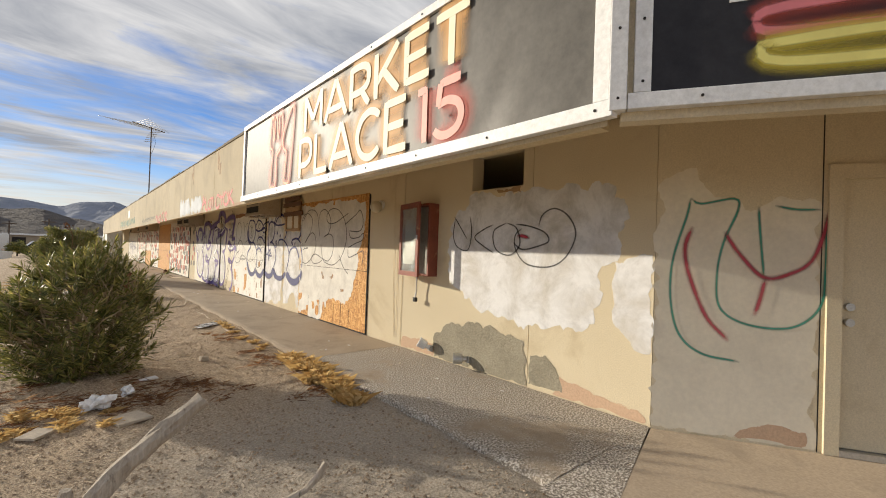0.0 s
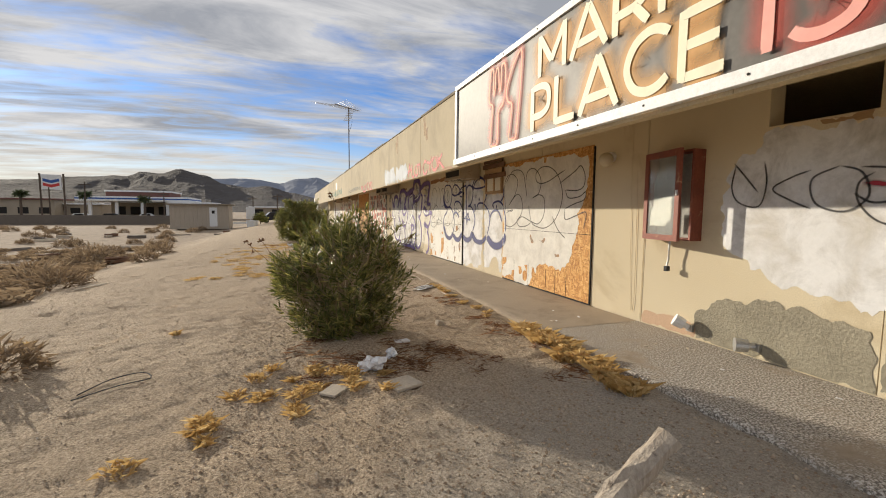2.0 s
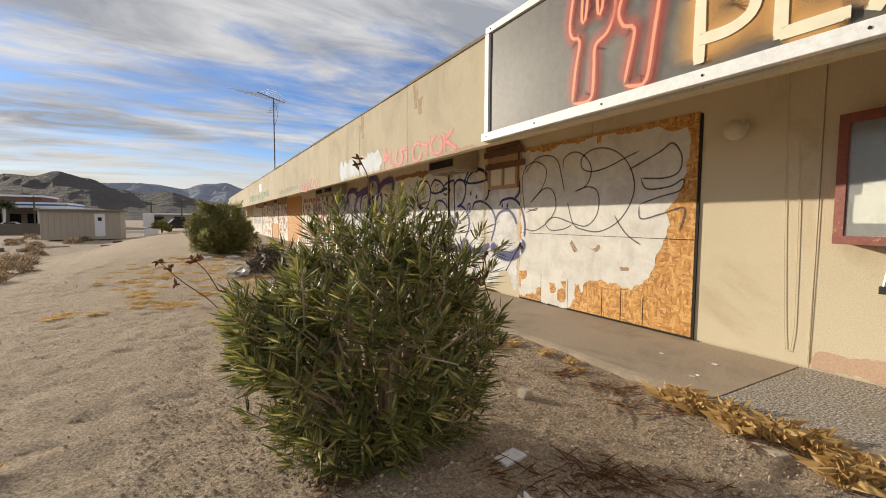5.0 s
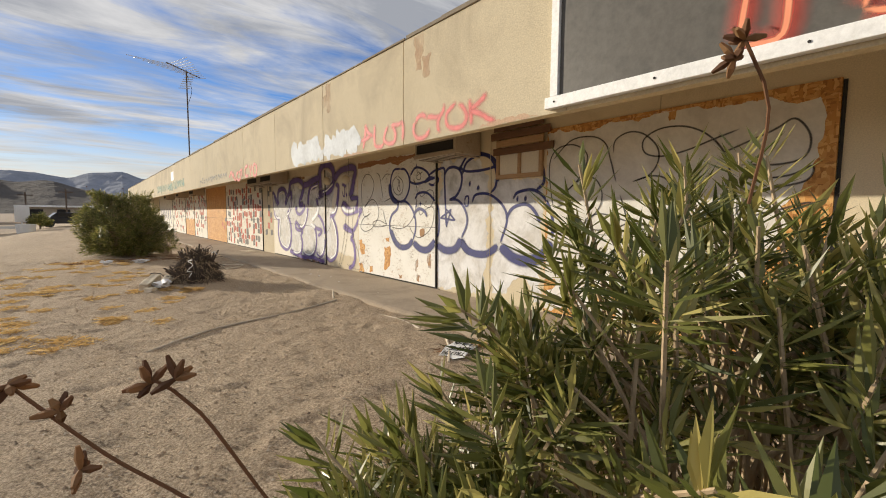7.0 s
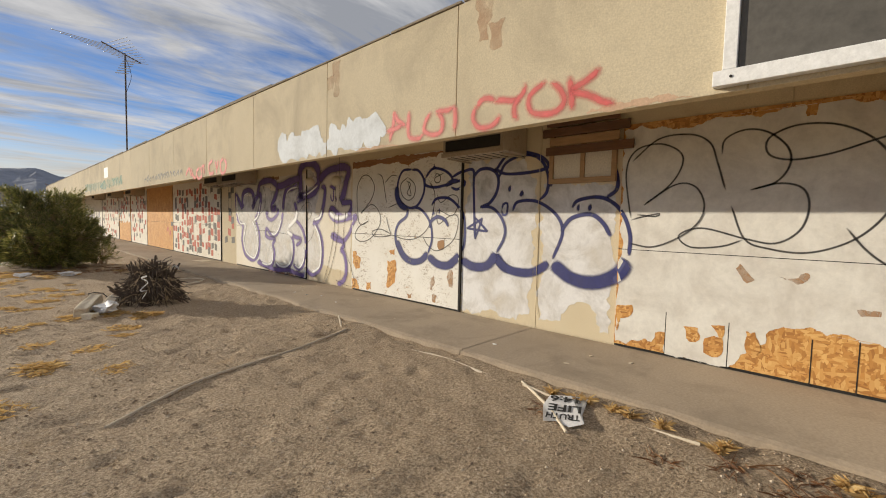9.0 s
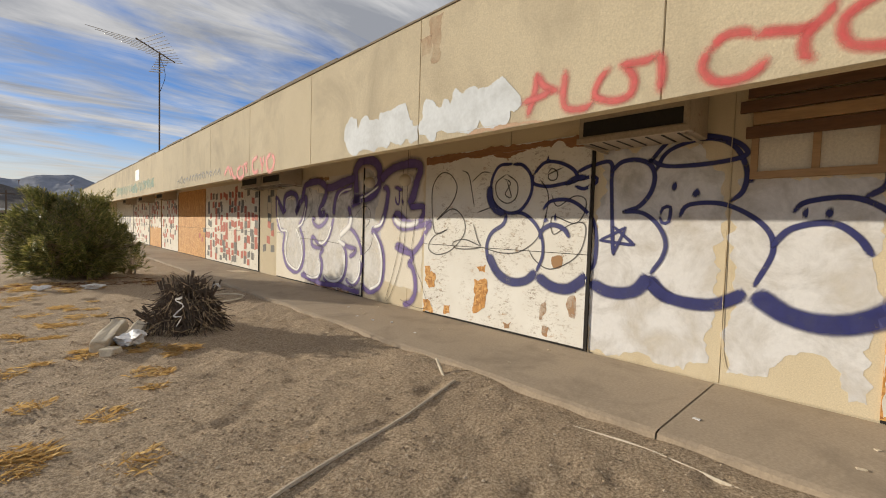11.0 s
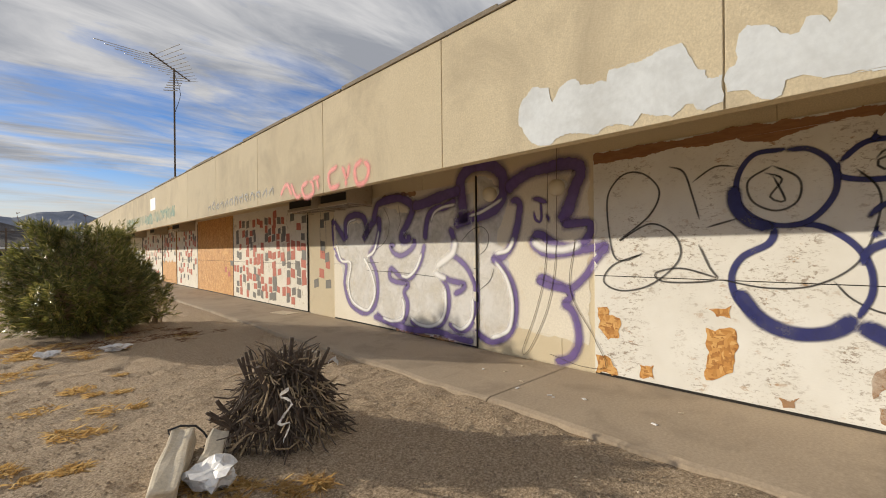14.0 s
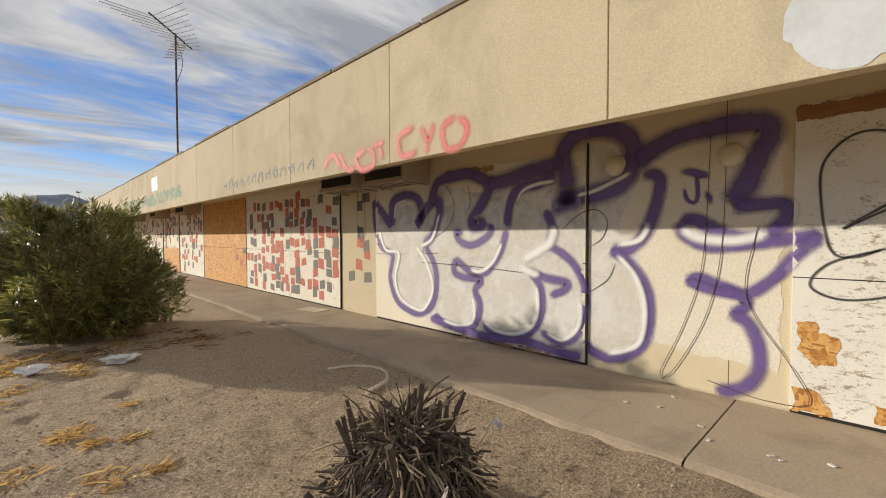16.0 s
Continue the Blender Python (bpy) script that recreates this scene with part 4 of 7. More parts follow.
part("paper_notice", cube(FX - 0.008, FX - 0.001, 27.1, 27.9, 2.8, 3.2, 0.001), PLASTIC, fascia, "blank white sheet")
daub(on_fascia, [(6.6, 2.22), (7.4, 2.22), (7.3, 2.25), (6.8, 2.27)], PINK, "pink_paint", fascia, 0.03, 0.003, 24.0)
for k, (y, z0, z1) in enumerate(((8.4, 3.05, 3.47), (8.25, 2.95, 3.2), (10.9, 3.0, 3.46), (11.05, 3.1, 3.3))):
    daub(on_fascia, [(y - 0.06, z0), (y + 0.06, z0), (y + 0.1, z1), (y - 0.1, z1)], THINRUST, "rust_stain", fascia, 0.05, 0.003, 50.0 + k)


# signs on the fascia
def lettering(text, y_left, y_right, z0, z1, off, material, parent, name, grow=0.0, place=on_sign):
    cu = bpy.data.curves.new("letters", "FONT")
    cu.body, cu.size, cu.offset, cu.resolution_u = text, 1.0, grow, 4
    tmp = bpy.data.objects.new("letters", cu)
    scene.collection.objects.link(tmp)
    me = bpy.data.meshes.new_from_object(tmp.evaluated_get(bpy.context.evaluated_depsgraph_get()))
    bpy.data.objects.remove(tmp)
    co = np.array([v.co[:] for v in me.vertices])
    lo, hi = co.min(0), co.max(0)
    for v in me.vertices:
        a = y_left + (y_right - y_left) * (v.co.x - lo[0]) / (hi[0] - lo[0])
        b = z0 + (z1 - z0) * (v.co.y - lo[1]) / (hi[1] - lo[1])
        v.co = place(a, b, off)
    me.materials.clear()
    me.materials.append(material)
    ob = new(name, me)
    ob.parent = parent
    return ob


sign = thing("shop_sign", "faded grey banner sign with cream letters in a white frame", "sign")
bm = bmesh.new()
ny, nz = 120, 20
vs = [[bm.verts.new((-1.588 - 0.006 * noise.noise(Vector((y * 1.2, z * 2.2, 0))) - 0.012 * math.exp(-((y - 0.2) / 0.8) ** 2) * noise.noise(Vector((y * 4 + z * 3, z * 2, 3))), y, z))
       for z in steps(2.31, 3.49, nz)] for y in steps(-0.36, 6.35, ny)]
for i in range(ny):
    for j in range(nz):
        bm.faces.new((vs[i][j], vs[i][j + 1], vs[i + 1][j + 1], vs[i + 1][j]))
banner = part("banner", bm, BANNER, sign)
for f in banner.data.polygons:
    f.use_smooth = True
for nm, y0, y1, z0, z1, d in (("frame_board", -0.42, 6.48, 2.235, 2.33, 0.03), ("frame_board", -0.42, 6.42, 3.47, 3.545, 0.028), ("frame_board", 6.355, 6.43, 2.332, 3.468, 0.025),
                              ("frame_board", -0.40, -0.30, 2.332, 3.468, 0.025)):
    fb = part(nm, cube(-1.59 - d, -1.552, y0, y1, z0, z1, 0.004), SIGNWHITE, sign, "white painted wooden frame board")
    if y1 - y0 > 2:
        for k in range(9):
            tube_b = tube(bmesh.new(), [(-1.591 - d, y0 + 0.1 + k * (y1 - y0 - 0.2) / 8, (z0 + z1) / 2), (-1.595 - d, y0 + 0.1 + k * (y1 - y0 - 0.2) / 8, (z0 + z1) / 2)], 0.009, 8)
            part("screw", tube_b, DARK, fb)
GLYPHS = {  # single-line capitals in a unit box
    "M": (0.88, [[(0.06, 0), (0.06, 1)], [(0.06, 0.97), (0.5, 0.28)], [(0.5, 0.28), (0.94, 0.97)], [(0.94, 1), (0.94, 0)]]),
    "A": (0.86, [[(0, 0), (0.5, 1)], [(0.5, 1), (1, 0)], [(0.18, 0.27), (0.82, 0.27)]]),
    "R": (0.70, [[(0.07, 0), (0.07, 1)], [(0.02, 0.95), (0.55, 0.95), (0.86, 0.85), (0.93, 0.66), (0.86, 0.46), (0.55, 0.36), (0.07, 0.36)], [(0.6, 0.36), (0.95, 0)]]),
    "K": (0.72, [[(0.07, 0), (0.07, 1)], [(0.07, 0.32), (0.93, 1)], [(0.36, 0.56), (0.97, 0)]]),
    "E": (0.60, [[(0.08, 0), (0.08, 1)], [(0.08, 0.945), (0.96, 0.945)], [(0.08, 0.5), (0.88, 0.5)], [(0.08, 0.055), (1, 0.055)]]),
    "T": (0.66, [[(0.5, 0), (0.5, 1)], [(0, 0.945), (1, 0.945)]]),
    "P": (0.66, [[(0.07, 0), (0.07, 1)], [(0.02, 0.95), (0.55, 0.95), (0.86, 0.85), (0.94, 0.64), (0.86, 0.43), (0.55, 0.32), (0.07, 0.32)]]),
    "L": (0.58, [[(0.08, 0), (0.08, 1)], [(0.08, 0.055), (1, 0.055)]]),
    "C": (0.78, [[(0.97, 0.82), (0.78, 0.93), (0.52, 0.96), (0.22, 0.83), (0.06, 0.5), (0.22, 0.17), (0.52, 0.04), (0.78, 0.07), (0.97, 0.18)]]),
    "1": (0.30, [[(0.7, 0), (0.7, 1)], [(0.1, 0.95), (0.75, 0.95)]]),
    "5": (0.62, [[(0.9, 0.95), (0.2, 0.95)], [(0.22, 0.95), (0.14, 0.56)], [(0.13, 0.58), (0.5, 0.62), (0.84, 0.52), (0.95, 0.32), (0.82, 0.12), (0.5, 0.03), (0.2, 0.06), (0.02, 0.16)]]),
}


def on_sign_top(a, b, off):
    return (-1.612 - off * 0.3, a, b)


for text, a, b, z0, z1, red in (("MARKET", 3.80, 0.75, 2.95, 3.40, 0), ("PLACE", 3.93, 1.53, 2.37, 2.87, 0), ("15", 1.38, 0.79, 2.38, 2.85, 1)):
    gap = 0.14
    total = sum(GLYPHS[c][0] for c in text) + gap * (len(text) - 1)
    at = 0.0
    for c in text:
        wide, lines = GLYPHS[c]
        for q in lines:
            line = [(a + (b - a) * (at + wide * u) / total, z0 + (z1 - z0) * v) for u, v in q]
            spray("glow_red" if red else "glow_orange", 0.32 if red else 0.36, line, on_sign)
            spray("print_pink" if red else "print_cream", 0.06 if red else 0.066, line, on_sign_top)
        at += wide + gap

sign2 = thing("dark_sign", "dark banner sign with red and yellow neon-style rings", "sign")
part("banner", block(bmesh.new(), 0.13, 6, -0.045, -0.005, 2.33, 3.49, mo), BANNER2, sign2)
for a0, a1, z0, z1, d in ((0.05, 6, 2.265, 2.352, 0.06), (0.08, 0.165, 2.354, 3.49, 0.058), (-0.045, 0.045, 2.262, 3.55, 0.064), (0.05, 6, 3.47, 3.55, 0.06)):
    fb = part("frame_board", cube(a0, a1, -d, 0.0 if a0 >= 0 else 0.03, z0, z1, 0.004, mo), SIGNWHITE, sign2, "white painted frame board")
    for k in range(3):
        a = a0 + (a1 - a0) * (0.5 if a1 - a0 < 1 else 0.06 + k * 0.2)
        z = z0 + (z1 - z0) * (0.5 if a1 - a0 > 1 else 0.05 + 0.3 * k)
        part("screw", tube(bmesh.new(), [mo @ Vector((a, -d - 0.001, z)), mo @ Vector((a, -d - 0.006, z))], 0.008, 8), DARK, fb)
part("printed_bar", block(bmesh.new(), 0.52, 5.5, -0.049, -0.045, 2.78, 2.9, mo), SIGNWHITE, sign2)

# meter cabinet on the wall
cab = thing("wall_cabinet", "red-brown wooden notice cabinet with a dusty glazed door ajar", "cabinet")
bm = bmesh.new()
for b in ((-0.17, -0.001, 2.93, 2.955, 1.12, 2.13), (-0.17, -0.001, 3.545, 3.57, 1.12, 2.13), (-0.17, -0.001, 2.955, 3.545, 2.105, 2.13), (-0.17, -0.001, 2.955, 3.545, 1.12, 1.145)):
    block(bm, *b)
part("body", bm, REDWOOD, cab)
part("back_panel", block(bmesh.new(), -0.012, -0.002, 2.956, 3.544, 1.146, 2.104), CABIN, cab, "pale torn backing")
dm = Matrix.Translation((-0.172, 3.57, 0)) @ Matrix.Rotation(radians(-12), 4, "Z")
bm = bmesh.new()
for b in ((-0.03, 0, -0.63, -0.56, 1.115, 2.135), (-0.03, 0, -0.07, 0, 1.115, 2.135), (-0.03, 0, -0.56, -0.07, 2.06, 2.135), (-0.03, 0, -0.56, -0.07, 1.115, 1.18)):
    block(bm, *b, dm)
cd_frame = part("door_frame", bm, REDWOOD, cab)
part("glass_pane", block(bmesh.new(), -0.018, -0.014, -0.56, -0.07, 1.18, 2.06, dm), GLASSMAT, cab).visible_shadow = False
bm = bmesh.new()
for b in ((-0.012, -0.010, -0.50, -0.17, 1.34, 1.82), (-0.0125, -0.0095, -0.42, -0.12, 1.28, 1.5), (-0.013, -0.009, -0.38, -0.2, 1.8, 1.9)):
    block(bm, *b, dm)
part("paper", bm, CABIN, cab, "torn white paper behind the glass")
part("latch", cube(-0.045, -0.03, -0.61, -0.585, 1.62, 1.68, 0.003, dm), GALV, cab)
bm = tube(bmesh.new(), smooth_line([(-0.10, 3.25, 1.12), (-0.10, 3.26, 1.0), (-0.09, 3.27, 0.9), (-0.1, 3.28, 0.8)]), 0.012, 8)
part("cord", bm, GALV, cab, "hanging grey cable end")
part("plug", cube(-0.125, -0.075, 3.255, 3.305, 0.74, 0.8, 0.006), RUBBER, cab)


def flood(y, tilt):
    t = thing("flood_lamp", "small galvanised spotlight bracket low on the wall", "lamp", "spotlights low on the wall")
    part("bracket", cube(-0.05, -0.008, y - 0.04, y + 0.04, 0.08, 0.16, 0.005), GALV, t)
    d = Vector((-0.5, 0.45, tilt)).normalized()
    a = Vector((-0.05, y, 0.13))
    bm = tube(bmesh.new(), [a, a + d * 0.05, a + d * 0.06, a + d * 0.17], [0.03, 0.035, 0.062, 0.07], 14)
    part("shade", bm, SIGNWHITE if tilt > 0.2 else GALV, t)


flood(2.98, 0.35)
flood(2.24, 0.0)


def globe(y, z):
    t = thing("wall_light", "round milky glass bulkhead light on stucco", "wall light", "globe lights along the wall")
    x0 = skin(y)
    part("base", tube(bmesh.new(), [(x0 - 0.001, y, z + 0.02), (x0 - 0.05, y, z + 0.02)], 0.07, 16), SIGNWHITE, t)
    bm = bmesh.new()
    bmesh.ops.create_uvsphere(bm, u_segments=20, v_segments=12, radius=0.1)
    bmesh.ops.translate(bm, verts=bm.verts[:], vec=(x0 - 0.12, y, z - 0.02))
    g = part("globe", bm, GLOBE, t)
    for f in g.data.polygons:
        f.use_smooth = True


globe(4.38, 2.19)
globe(13.12, 2.12)
globe(14.12, 2.14)

# boarded window
win = thing("boarded_window", "small window boarded with dark and tan planks", "window")
bm = bmesh.new()
for b in ((-0.05, -0.001, 7.69, 7.74, 1.84, 2.5), (-0.05, -0.001, 8.46, 8.51, 1.84, 2.5), (-0.05, -0.001, 7.74, 8.46, 1.84, 1.90), (-0.045, -0.001, 8.06, 8.11, 1.90, 2.5)):
    block(bm, *b)
part("window_frame", bm, TANWOOD, win)
part("panel", block(bmesh.new(), -0.02, -0.006, 7.74, 8.46, 1.9, 2.2), CREAMBOARD, win)
for z, y0, y1, mt, d in ((2.18, 7.5, 8.55, DARKWOOD, 0.075), (2.29, 7.66, 8.5, TANWOOD, 0.065), (2.40, 7.55, 8.6, DARKWOOD, 0.075), (2.52, 7.66, 8.55, DARKWOOD, 0.07), (2.63, 7.66, 8.55, TANWOOD, 0.06)):
    part("plank", cube(-d, -0.051, y0, y1, z, z + 0.1, 0.003), mt, win)


# window air conditioners under the soffit
def cooler(y0, y1, z0=2.22, z1=2.7, depth=0.55):
    t = thing("air_conditioner", "tan metal window air conditioner under the soffit", "air conditioner", "air conditioners along the wall")
    part("case", cube(-depth, -0.03, y0, y1, z0, z1, 0.012), METAL, t)
    # flat dark panels on the closed case stand in for its shaded recess
    for za, zb_ in ((z0 + 0.06, z0 + 0.2), (z0 + 0.26, z1 - 0.04)):
        part("opening", block(bmesh.new(), -depth - 0.004, -depth + 0.002, y0 + 0.05, y1 - 0.05, za, zb_), DARK, t, "flat dark panel standing in for a shaded grille recess")
    part("lip", cube(-depth - 0.02, -depth + 0.01, y0 - 0.01, y1 + 0.01, z0 - 0.012, z0 + 0.045, 0.004), METAL, t)
    for k in range(7):
        y = y0 + 0.1 + (y1 - y0 - 0.2) * k / 6
        part("slot", block(bmesh.new(), -depth + 0.08, -0.1, y, y + 0.02, z0 - 0.004, z0 + 0.002), DARK, t)
    for y in (y0 + 0.05, y1 - 0.05):
        part("bracket", tube(bmesh.new(), [(-depth + 0.05, y, z0 - 0.022), (-0.001, y, z0 - 0.022)], 0.012, 6), METAL, t)


for a, b in ((8.85, 9.85), (16.95, 17.95), (18.25, 19.3), (28.6, 29.7), (33.0, 34.0), (38.0, 39.0)):
    cooler(a, b)

# slack wires on the wall
for pts in ([(4.0, 2.6), (3.98, 1.4), (3.93, 0.3), (3.9, 0.12), (3.86, 0.3), (3.88, 1.5), (3.9, 2.0)], [(3.745, 2.6), (3.74, 1.2), (3.75, 0.05)], [(8.66, 2.4), (8.66, 1.2), (8.64, 0.3), (8.58, 0.15)],
            [(13.18, 2.6), (13.2, 1.4), (13.32, 0.7), (13.6, 0.12), (13.7, 0.1), (13.5, 0.6), (13.35, 1.2), (13.3, 2.3)], [(12.95, 1.5), (13.02, 0.9), (12.7, 0.35), (12.6, 0.1), (12.9, 0.05), (13.3, 0.12)],
            [(18.9, 2.6), (18.95, 1.7), (18.85, 1.35), (18.7, 1.5), (18.72, 2.4)]):
    bm = tube(bmesh.new(), [(skin(p.x) - 0.012, p.x, max(0.008, p.y)) for p in smooth_line([(*q, 0) for q in pts], 0.08)], 0.003, 5)
    tagged(part("cable", bm, STICK if pts[0][0] > 12 else STUCCO), "thin slack cable running down the wall", "cable", "cables on the wall")

# television aerial on the roof
aer = thing("tv_antenna", "tall rooftop television aerial on a thin steel mast", "antenna")
AX, AY = -0.5, 29.4
part("mast", tube(bmesh.new(), [(AX, AY, 3.36), (AX, AY, 8.45)], 0.032, 8), STICK, aer)
bd = Vector((-0.55, -0.83, 0.0)).normalized()
cr = Vector((bd.y, -bd.x, 0))
top_ = Vector((AX, AY, 8.3))
part("boom", tube(bmesh.new(), [top_ - bd * 1.5 + Vector((0, 0, 0.25)), top_ + bd * 1.9 - Vector((0, 0, 0.1))], 0.025, 6), STICK, aer)
for k in range(11):
    c = top_ + bd * (-1.4 + k * 0.31) + Vector((0, 0, 0.2 - 0.03 * k))
    h = 0.35 + 0.09 * k
    part("element", tube(bmesh.new(), [c - cr * h + bd * 0.1 * k, c, c + cr * h + bd * 0.1 * k], 0.012, 5), GALV, aer)
for k in range(6):
    c = top_ + Vector((0, 0, -0.1 - 0.14 * k)) - bd * (0.3 - 0.12 * k)
    part("reflector", tube(bmesh.new(), [c - cr * 0.25, c + cr * 0.25], 0.018, 5), GALV, aer)
part("lead", tube(bmesh.new(), smooth_line([top_, top_ + Vector((0.25, 0.2, -0.7)), top_ + Vector((0.03, 0, -1.5))], 0.2), 0.01, 5), RUBBER, aer)


# graffiti strokes, along the wall and up, in metres
# purple paint
spray('purple', 0.13, [(18.44, 2.05),(18.38, 1.54),(18.19, 1.24),(17.88, 1.11),(17.95, 0.73),(17.77, 0.37),(17.44, 0.23),(17.17, 0.23),(16.92, 0.38),(16.82, 0.67),(16.87, 1),(17.06, 1.26)])
spray('purple', 0.2, [(18.44, 2.05),(18.18, 1.84),(17.88, 1.57)])
spray('purple', 0.2, [(17.86, 1.59),(17.88, 1.96),(17.59, 2.07),(17.27, 2.01),(17.16, 1.8),(17.24, 1.61),(17.01, 1.86),(16.77, 1.93),(16.77, 1.72),(16.89, 1.46),(17.11, 1.27)])
spray('purple', 0.22, [(16.94, 1.89),(16.82, 2.18),(16.54, 2.26),(16.16, 2.26),(15.85, 2.12),(15.89, 1.92),(16.08, 1.69),(16.1, 1.56),(15.85, 1.6)])
spray('purple', 0.13, [(15.85, 1.6),(15.78, 1.51),(15.89, 1.39),(16.12, 1.3),(16.33, 1.34),(16.43, 1.47),(16.28, 1.46)])
spray('purple', 0.13, [(15.53, 1.51),(15.63, 1.23),(15.78, 1.02),(15.93, 0.92),(16.16, 0.94),(16.41, 1.07),(16.46, 0.92),(16.29, 0.85),(15.96, 0.83),(16.07, 0.69),(15.98, 0.53),(16, 0.35),(16.12, 0.18),(16.37, 0.13),(16.68, 0.16),(16.87, 0.27)])
spray('purple', 0.26, [(15.85, 2.11),(15.56, 2.12),(15.3, 2.17),(14.99, 2.22),(14.73, 2.24)])
spray('purple', 0.17, [(15.53, 1.52),(15.48, 1.83),(15.35, 1.99),(15.05, 2.04),(14.82, 2.11)])
spray('purple', 0.16, [(14.97, 1.74),(14.88, 1.5),(14.93, 1.32)])
spray('purple', 0.12, [(14.95, 1.32),(14.75, 1.22),(14.59, 1.08),(14.48, 0.87),(14.48, 0.58),(14.58, 0.31),(14.77, 0.19),(14.95, 0.25),(15.01, 0.32)])
spray('purple', 0.13, [(15.21, 1.01),(14.98, 0.93),(14.69, 0.89),(14.74, 0.8),(14.92, 0.73)])
spray('purple', 0.12, [(15.19, 0.99),(15.04, 0.82),(15.01, 0.56),(15.13, 0.3),(15.35, 0.19),(15.7, 0.16),(15.93, 0.24)])
spray('purple', 0.27, [(14.7, 1.74),(14.71, 2.09),(14.74, 2.39),(14.57, 2.54),(14.3, 2.55),(14.07, 2.45),(13.98, 2.28),(14.01, 2.09),(14.15, 1.93),(14.39, 1.87),(14.65, 1.82),(14.9, 1.75)])
spray('purple', 0.16, [(13.89, 2.03),(13.73, 1.98),(13.76, 1.7),(13.86, 1.44),(14.01, 1.29),(14.21, 1.28)])
spray('purple', 0.14, [(14.21, 1.28),(14.01, 1.15),(13.85, 0.92),(13.8, 0.66),(13.85, 0.39),(13.97, 0.23),(14.2, 0.13),(14.4, 0.18),(14.5, 0.28)])
spray('purple', 0.24, [(13.96, 2.15),(13.69, 2.31),(13.46, 2.36),(13.22, 2.38),(13.06, 2.38),(12.92, 2.35),(12.88, 2.25),(12.95, 2.09),(13.02, 1.9),(13.14, 1.67)])
spray('purple', 0.16, [(13.14, 1.67),(12.96, 1.68),(12.77, 1.67),(12.78, 1.54),(12.87, 1.44),(13.04, 1.4),(13.24, 1.46),(13.41, 1.56),(13.56, 1.56)])
spray('purple', 0.13, [(13.56, 1.56),(13.5, 1.42),(13.31, 1.32),(13.04, 1.34),(12.81, 1.38),(12.54, 1.43)])
spray('purple', 0.13, [(12.54, 1.43),(12.69, 1.28),(12.83, 1.08),(13.01, 0.93),(13.2, 0.97),(13.37, 1.04),(13.5, 1.01)])
spray('purple', 0.12, [(13.5, 1.01),(13.3, 0.94),(13.07, 0.91),(13.02, 0.82),(13.15, 0.75)])
spray('purple', 0.14, [(13.15, 0.75),(13.02, 0.69),(12.94, 0.53),(12.92, 0.33),(12.99, 0.16),(13.12, 0.07),(13.25, 0.06)])
spray('purple', 0.15, [(16.97, 0.19),(16, 0.09),(15.29, 0.13),(14.91, 0.1),(14.5, 0.08)])
spray('purple', 0.09, [(13.55, 2.03),(13.42, 1.99),(13.3, 1.94)])
spray('purple', 0.05, [(13.51, 1.87),(13.49, 1.76),(13.43, 1.72),(13.4, 1.78),(13.41, 1.98)])
spray('purple', 0.07, [(13.34, 1.83),(13.31, 1.77),(13.3, 1.69)])
# white_line paint
spray('white_line', 0.05, [(18.25, 1.54),(18.06, 1.2),(17.71, 1.14),(17.8, 0.74),(17.66, 0.42),(17.22, 0.28),(17.02, 0.39),(16.9, 0.66),(17.02, 0.99),(17.27, 1.27)])
spray('white_line', 0.05, [(16.75, 1.75),(16.91, 1.39),(17.17, 1.26)])
spray('white_line', 0.05, [(15.6, 1.34),(15.76, 1.08),(15.96, 0.95),(16.15, 0.97)])
spray('white_line', 0.05, [(16.12, 0.61),(16.07, 0.43),(16.13, 0.24),(16.42, 0.17),(16.68, 0.2)])
spray('white_line', 0.05, [(15.08, 0.82),(15.08, 0.5),(15.19, 0.3),(15.42, 0.2),(15.7, 0.2),(15.91, 0.29)])
spray('white_line', 0.1, [(14.84, 1.55),(14.92, 1.34),(15.16, 1.19),(15.29, 1.12)])
spray('white_line', 0.09, [(15.34, 1.05),(15.19, 0.99),(15.04, 0.95)])
spray('white_line', 0.045, [(14.52, 0.72),(14.55, 0.42),(14.74, 0.24),(14.95, 0.29)])
spray('white_line', 0.05, [(14.13, 1.23),(13.94, 1),(13.85, 0.7),(13.89, 0.38),(14.02, 0.26),(14.23, 0.18)])
spray('white_line', 0.05, [(13.81, 1.55),(13.91, 1.38),(14.14, 1.33)])
spray('white_line', 0.08, [(13.54, 1.5),(13.38, 1.4),(13.11, 1.38),(12.87, 1.44)])
spray('white_line', 0.04, [(14.84, 2.05),(15.11, 2.03),(15.3, 1.96),(15.39, 1.81)])
spray('white_line', 0.04, [(14.59, 1.86),(14.39, 1.9),(14.15, 1.99),(13.99, 2.06)])
spray('white_line', 0.04, [(17.82, 1.68),(17.76, 1.93),(17.48, 1.99)])
# black paint
spray('black', 0.014, [(16.63, 2.16),(16.46, 1.89),(16.55, 1.58),(16.87, 1.39)])
spray('black', 0.014, [(16.2, 2.15),(16.15, 1.88),(16.25, 1.7)])
spray('black', 0.014, [(14.75, 1.5),(14.54, 1.66),(14.36, 1.7),(14.24, 1.58),(14.29, 1.4),(14.43, 1.3)])
spray('black', 0.014, [(14.43, 0.81),(14.23, 0.96),(14.15, 1.13)])
spray('black', 0.014, [(17.17, 1.02),(16.16, 1.01),(15.23, 0.97)])
spray('black', 0.014, [(16.87, 1.52),(17.12, 1.19),(16.77, 1.17)])
